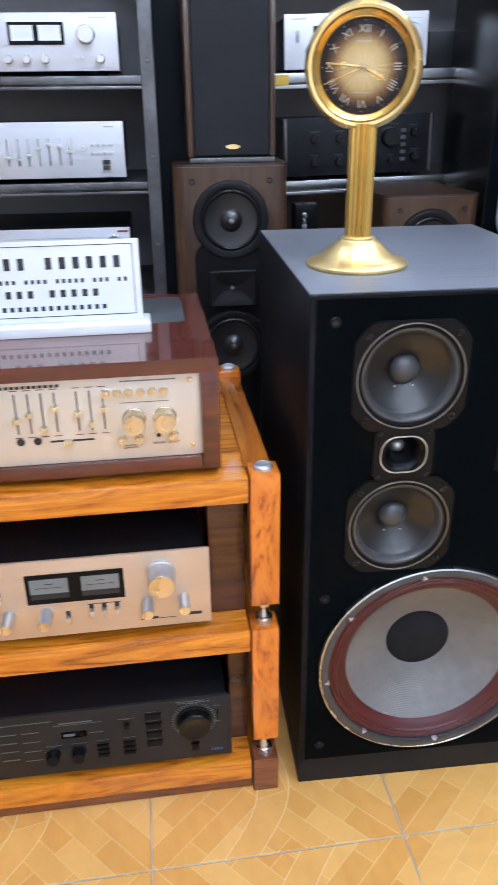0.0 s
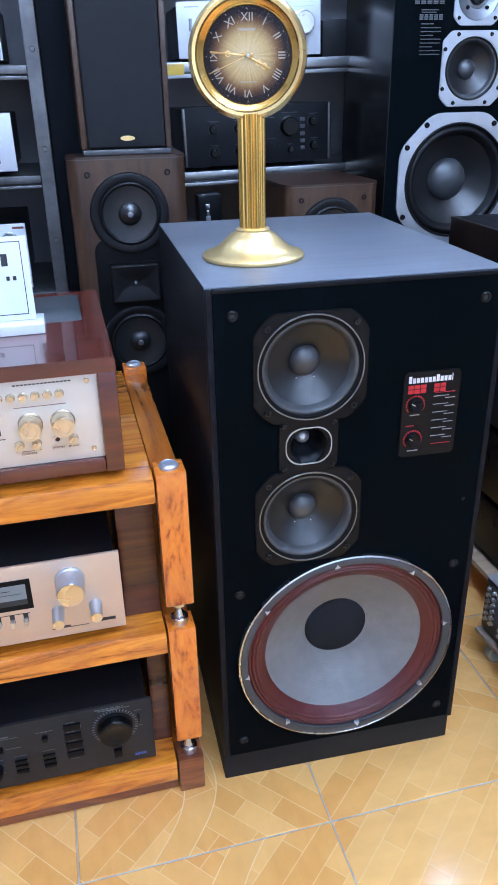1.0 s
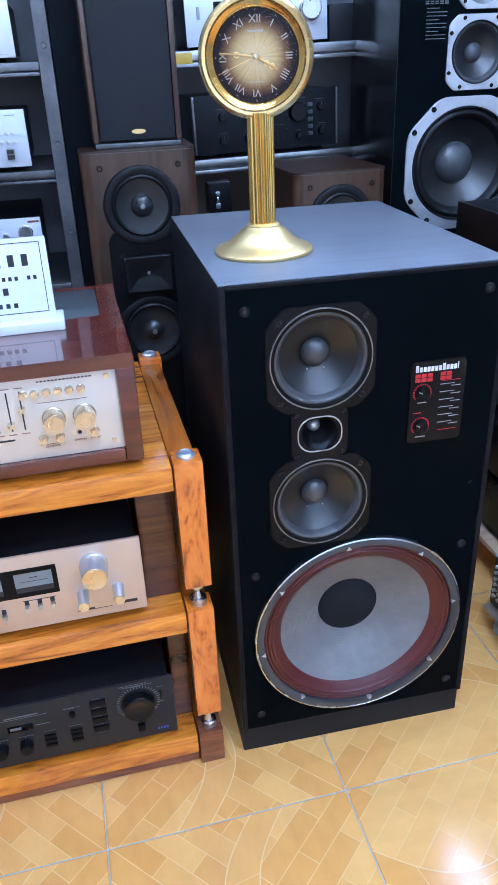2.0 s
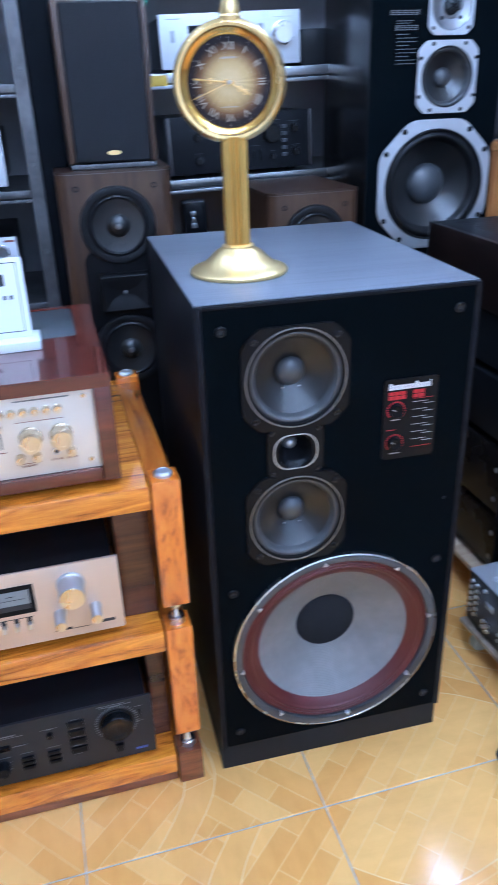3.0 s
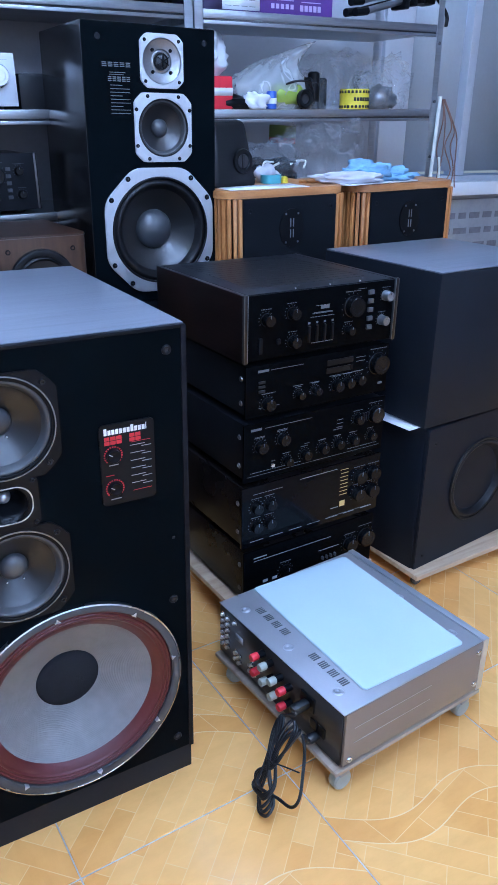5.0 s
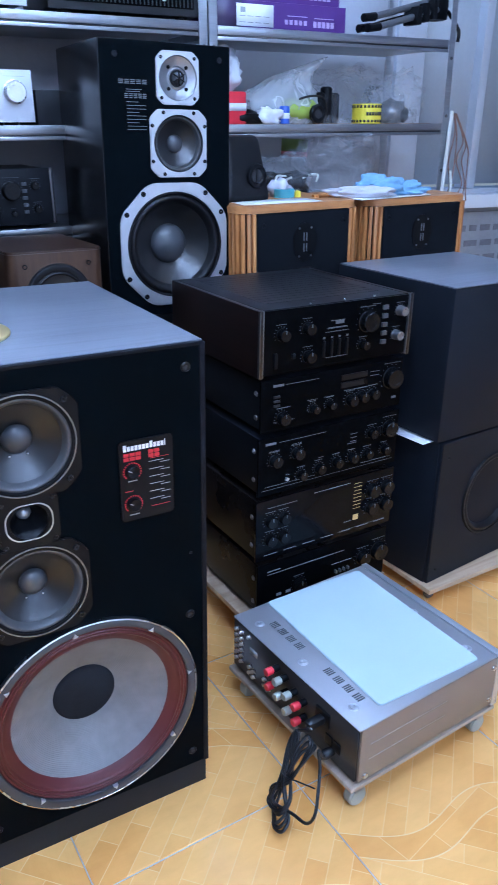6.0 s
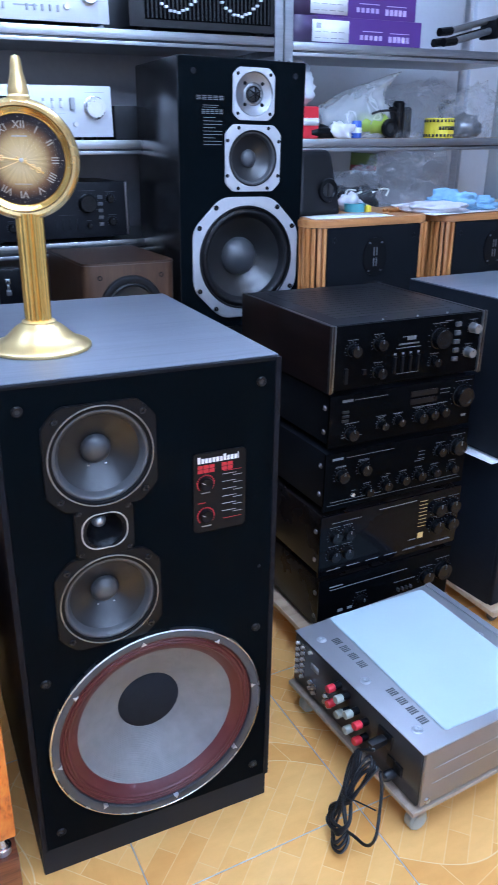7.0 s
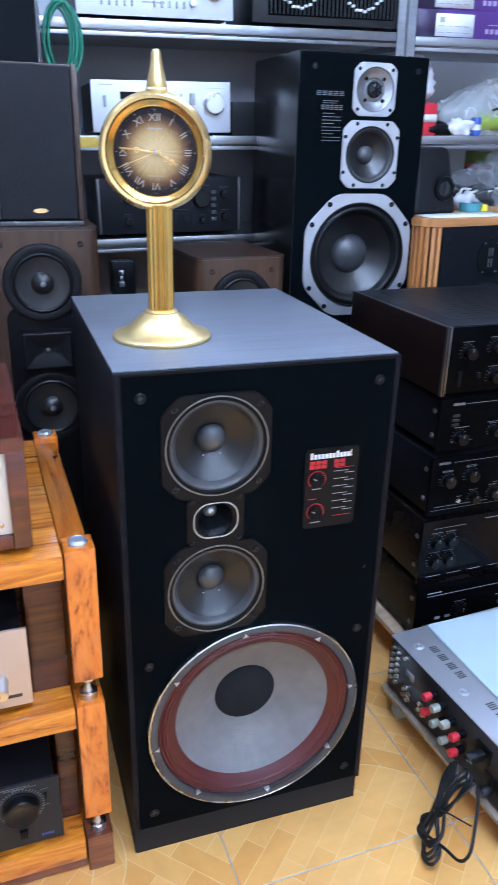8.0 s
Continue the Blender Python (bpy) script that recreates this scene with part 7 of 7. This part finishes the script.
solid("cloth_glove", crumple(0.085, 0.042, 0.034, 43.0, 0.6, 4), M["blue_cloth"], "crumpled pale blue glove on papers", "glove", LEAN @ pose(1.375, 0.975, SLAT_TOP + 0.005, 0, 0, -14))
solid("cloth_glove", crumple(0.075, 0.036, 0.020, 47.0, 0.6, 4), M["blue_cloth"], "flat pale blue glove on papers", "glove", LEAN @ pose(1.475, 0.965, SLAT_TOP + 0.005, 0, 0, -8))
bag(LEAN @ pose(1.47, 1.36, 1.062), 0.17, 0.09, 0.135, 23.0, "large clear plastic bag of cables")
bag(LEAN @ pose(1.22, 1.36, 1.062), 0.13, 0.08, 0.085, 29.0, "clear plastic bag of dark cables")
solid("cable_heap", crumple(0.11, 0.06, 0.055, 31.0, 0.5), M["black"], "heap of dark cables in a bag", "cables", LEAN @ pose(1.22, 1.36, 1.062))
for k in range(4):
    a = 0.7 * k
    pts = [(1.14 + 0.05 * k + 0.05 * math.cos(a + t), 1.31 + 0.03 * math.sin(a + 2 * t), 1.09 + 0.03 * math.sin(t * 1.3 + k) + 0.03) for t in [0.8 * i for i in range(7)]]
    solid("loose_wire", tube(pts, 0.004, 6), M["white_wire" if k % 2 else "cable"], "loose curled wire on the shelf", "cable", LEAN, group="loose wires")
tl = solid("teal_tape", lathe([(0.02, 0), (0.034, 0), (0.034, 0.03), (0.02, 0.03)], 24), M["teal"], "small teal tape roll", "tape", LEAN @ pose(1.075, 1.10, SLAT_TOP))
solid("glue_bottle", lathe([(0, 0), (0.011, 0), (0.010, 0.022), (0, 0.026)], 18), M["yellow"], "small yellow plastic glue bottle", "bottle", LEAN @ pose(1.115, 1.08, SLAT_TOP))
solid("pale_bundle", crumple(0.04, 0.03, 0.035, 37.0, 0.5), M["white_cloth"], "small pale bundle of plastic", "bundle", LEAN @ pose(1.085, 1.14, SLAT_TOP))
pl = thing("orange_pliers", LEAN @ pose(1.235, 1.05, SLAT_TOP, 0, 0, 10), "pliers with orange handles lying on a loudspeaker", "tool")
for s in (-1, 1):
    part("handle", tube([(-0.08, 0.012 * s, 0.007), (0.0, 0.010 * s, 0.008), (0.04, 0.0, 0.008)], 0.006, 8), M["oak"], pl)
part("jaw", bm_box(0.035, 0.085, -0.008, 0.008, 0.001, 0.014, 0.003), M["frame_metal"], pl)
solid("red_tool_handle", tube([(-0.04, 0, 0.009), (0.05, 0.01, 0.009)], 0.009, 10, smooth=False), M["red_plastic"], "short red tool handle", "tool", LEAN @ pose(1.30, 1.06, SLAT_TOP))
po = thing("wall_card", pose(1.555, ROOM_Y1 - 0.0025, 1.218, 0, 2, 0), "small green and red card on the wall", "card")
part("card", bm_box(-0.066, 0.066, 0, 0.002, 0, 0.070), M["olive_card"], po)
part("card_band", bm_box(-0.066, 0.066, -0.001, 0.0, 0.0, 0.022), M["red_card"], po)

# wires running down the end of the bay
wires = thing("hanging_wires", pose(1.965, 1.29, 1.04), "bundle of brown and white wires hanging by the shelf end", "cable")
part("white_lead", tube([(0.0, 0, 0.36), (-0.004, 0, 0.25), (-0.012, -0.004, 0.12), (-0.014, 0, 0.0)], 0.007, 8), M["white_wire"], wires)
for k in range(5):
    j = random.uniform(-0.012, 0.012)
    part("brown_lead", tube([(0.012 + 0.003 * k, 0, 0.35), (0.035 + 0.02 * k + j, 0.01, 0.28 - 0.012 * k), (0.03 + 0.026 * k - j, 0.02, 0.17 + j), (0.045 + 0.024 * k + 2 * j, 0.02, 0.09), (0.03 + 0.03 * k, 0.02, 0.02 * (k % 3))], 0.0028, 6), M["copper_wire"], wires)
part("white_lead", tube([(0.03, 0.005, 0.14), (0.035, 0, 0.08), (0.025, 0, 0.0)], 0.005, 7), M["white_wire"], wires)
part("connector", bm_box(-0.002, 0.028, -0.01, 0.012, 0.0, 0.055, 0.004), M["yellow"], wires)
sol = solid("window_ledge_box", bm_box(-0.10, 0.06, 0, 0.1, 0, 0.01, 0.003), M["acrylic"], "white plastic tray end beside the shelf", "tray", pose(1.99, 1.26, 1.028))

# green cable coil hanging from the top shelf
gc = thing("green_cable_coil", pose(-0.148, 1.285, 1.545), "coil of green cable hung at the shelf edge", "cable")
for k in range(6):
    a, b = 0.036 + 0.004 * (k % 3), 0.078 + 0.006 * (k % 4)
    pts = [(a * math.cos(t) + 0.004 * k - 0.01, -0.006 * (k % 3), b * math.sin(t) * (1.0 + 0.05 * k / 6)) for t in [2 * math.pi * i / 12 + 0.2 * k for i in range(13)]]
    part("loop", tube(pts, 0.0042, 7), M["green"], gc)
yl = solid("yellow_edge_label", bm_box(-0.04, 0.04, 0, 0.002, -0.014, 0.014, 0.0008), M["amber_label"], "yellow label on the shelf edge", "label", on_back(-0.10, 1.2975, 1.30))

# ---- floor tiles, each a piece of its own ----
floor = thing("floor", pose(-0.0575, -0.126, FLOOR, 0, 0, 2), "glossy honey floor tiles printed like parquet", "floor", kind="structure")
TX, TY = 0.0, 0.0
tile_mesh = to_mesh("tile", bm_box(-TILE / 2 + 0.0010, TILE / 2 - 0.0010, -TILE / 2 + 0.0010, TILE / 2 - 0.0010, -0.01, 0.0, 0.0018, 1), M["tile"])
for i in range(-6, 8):
    for j in range(-9, 5):
        x, y = TX + (i + 0.5) * TILE, TY + (j + 0.5) * TILE
        at = floor.matrix_basis @ Vector((x, y, 0))
        if ROOM_X0 - 0.09 < at.x < ROOM_X1 + 0.09 and ROOM_Y0 - 0.09 < at.y < ROOM_Y1 + 0.09:
            part("tile", tile_mesh, None, floor, at=pose(x, y, 0, 0, 0, 90 * random.randrange(4)))
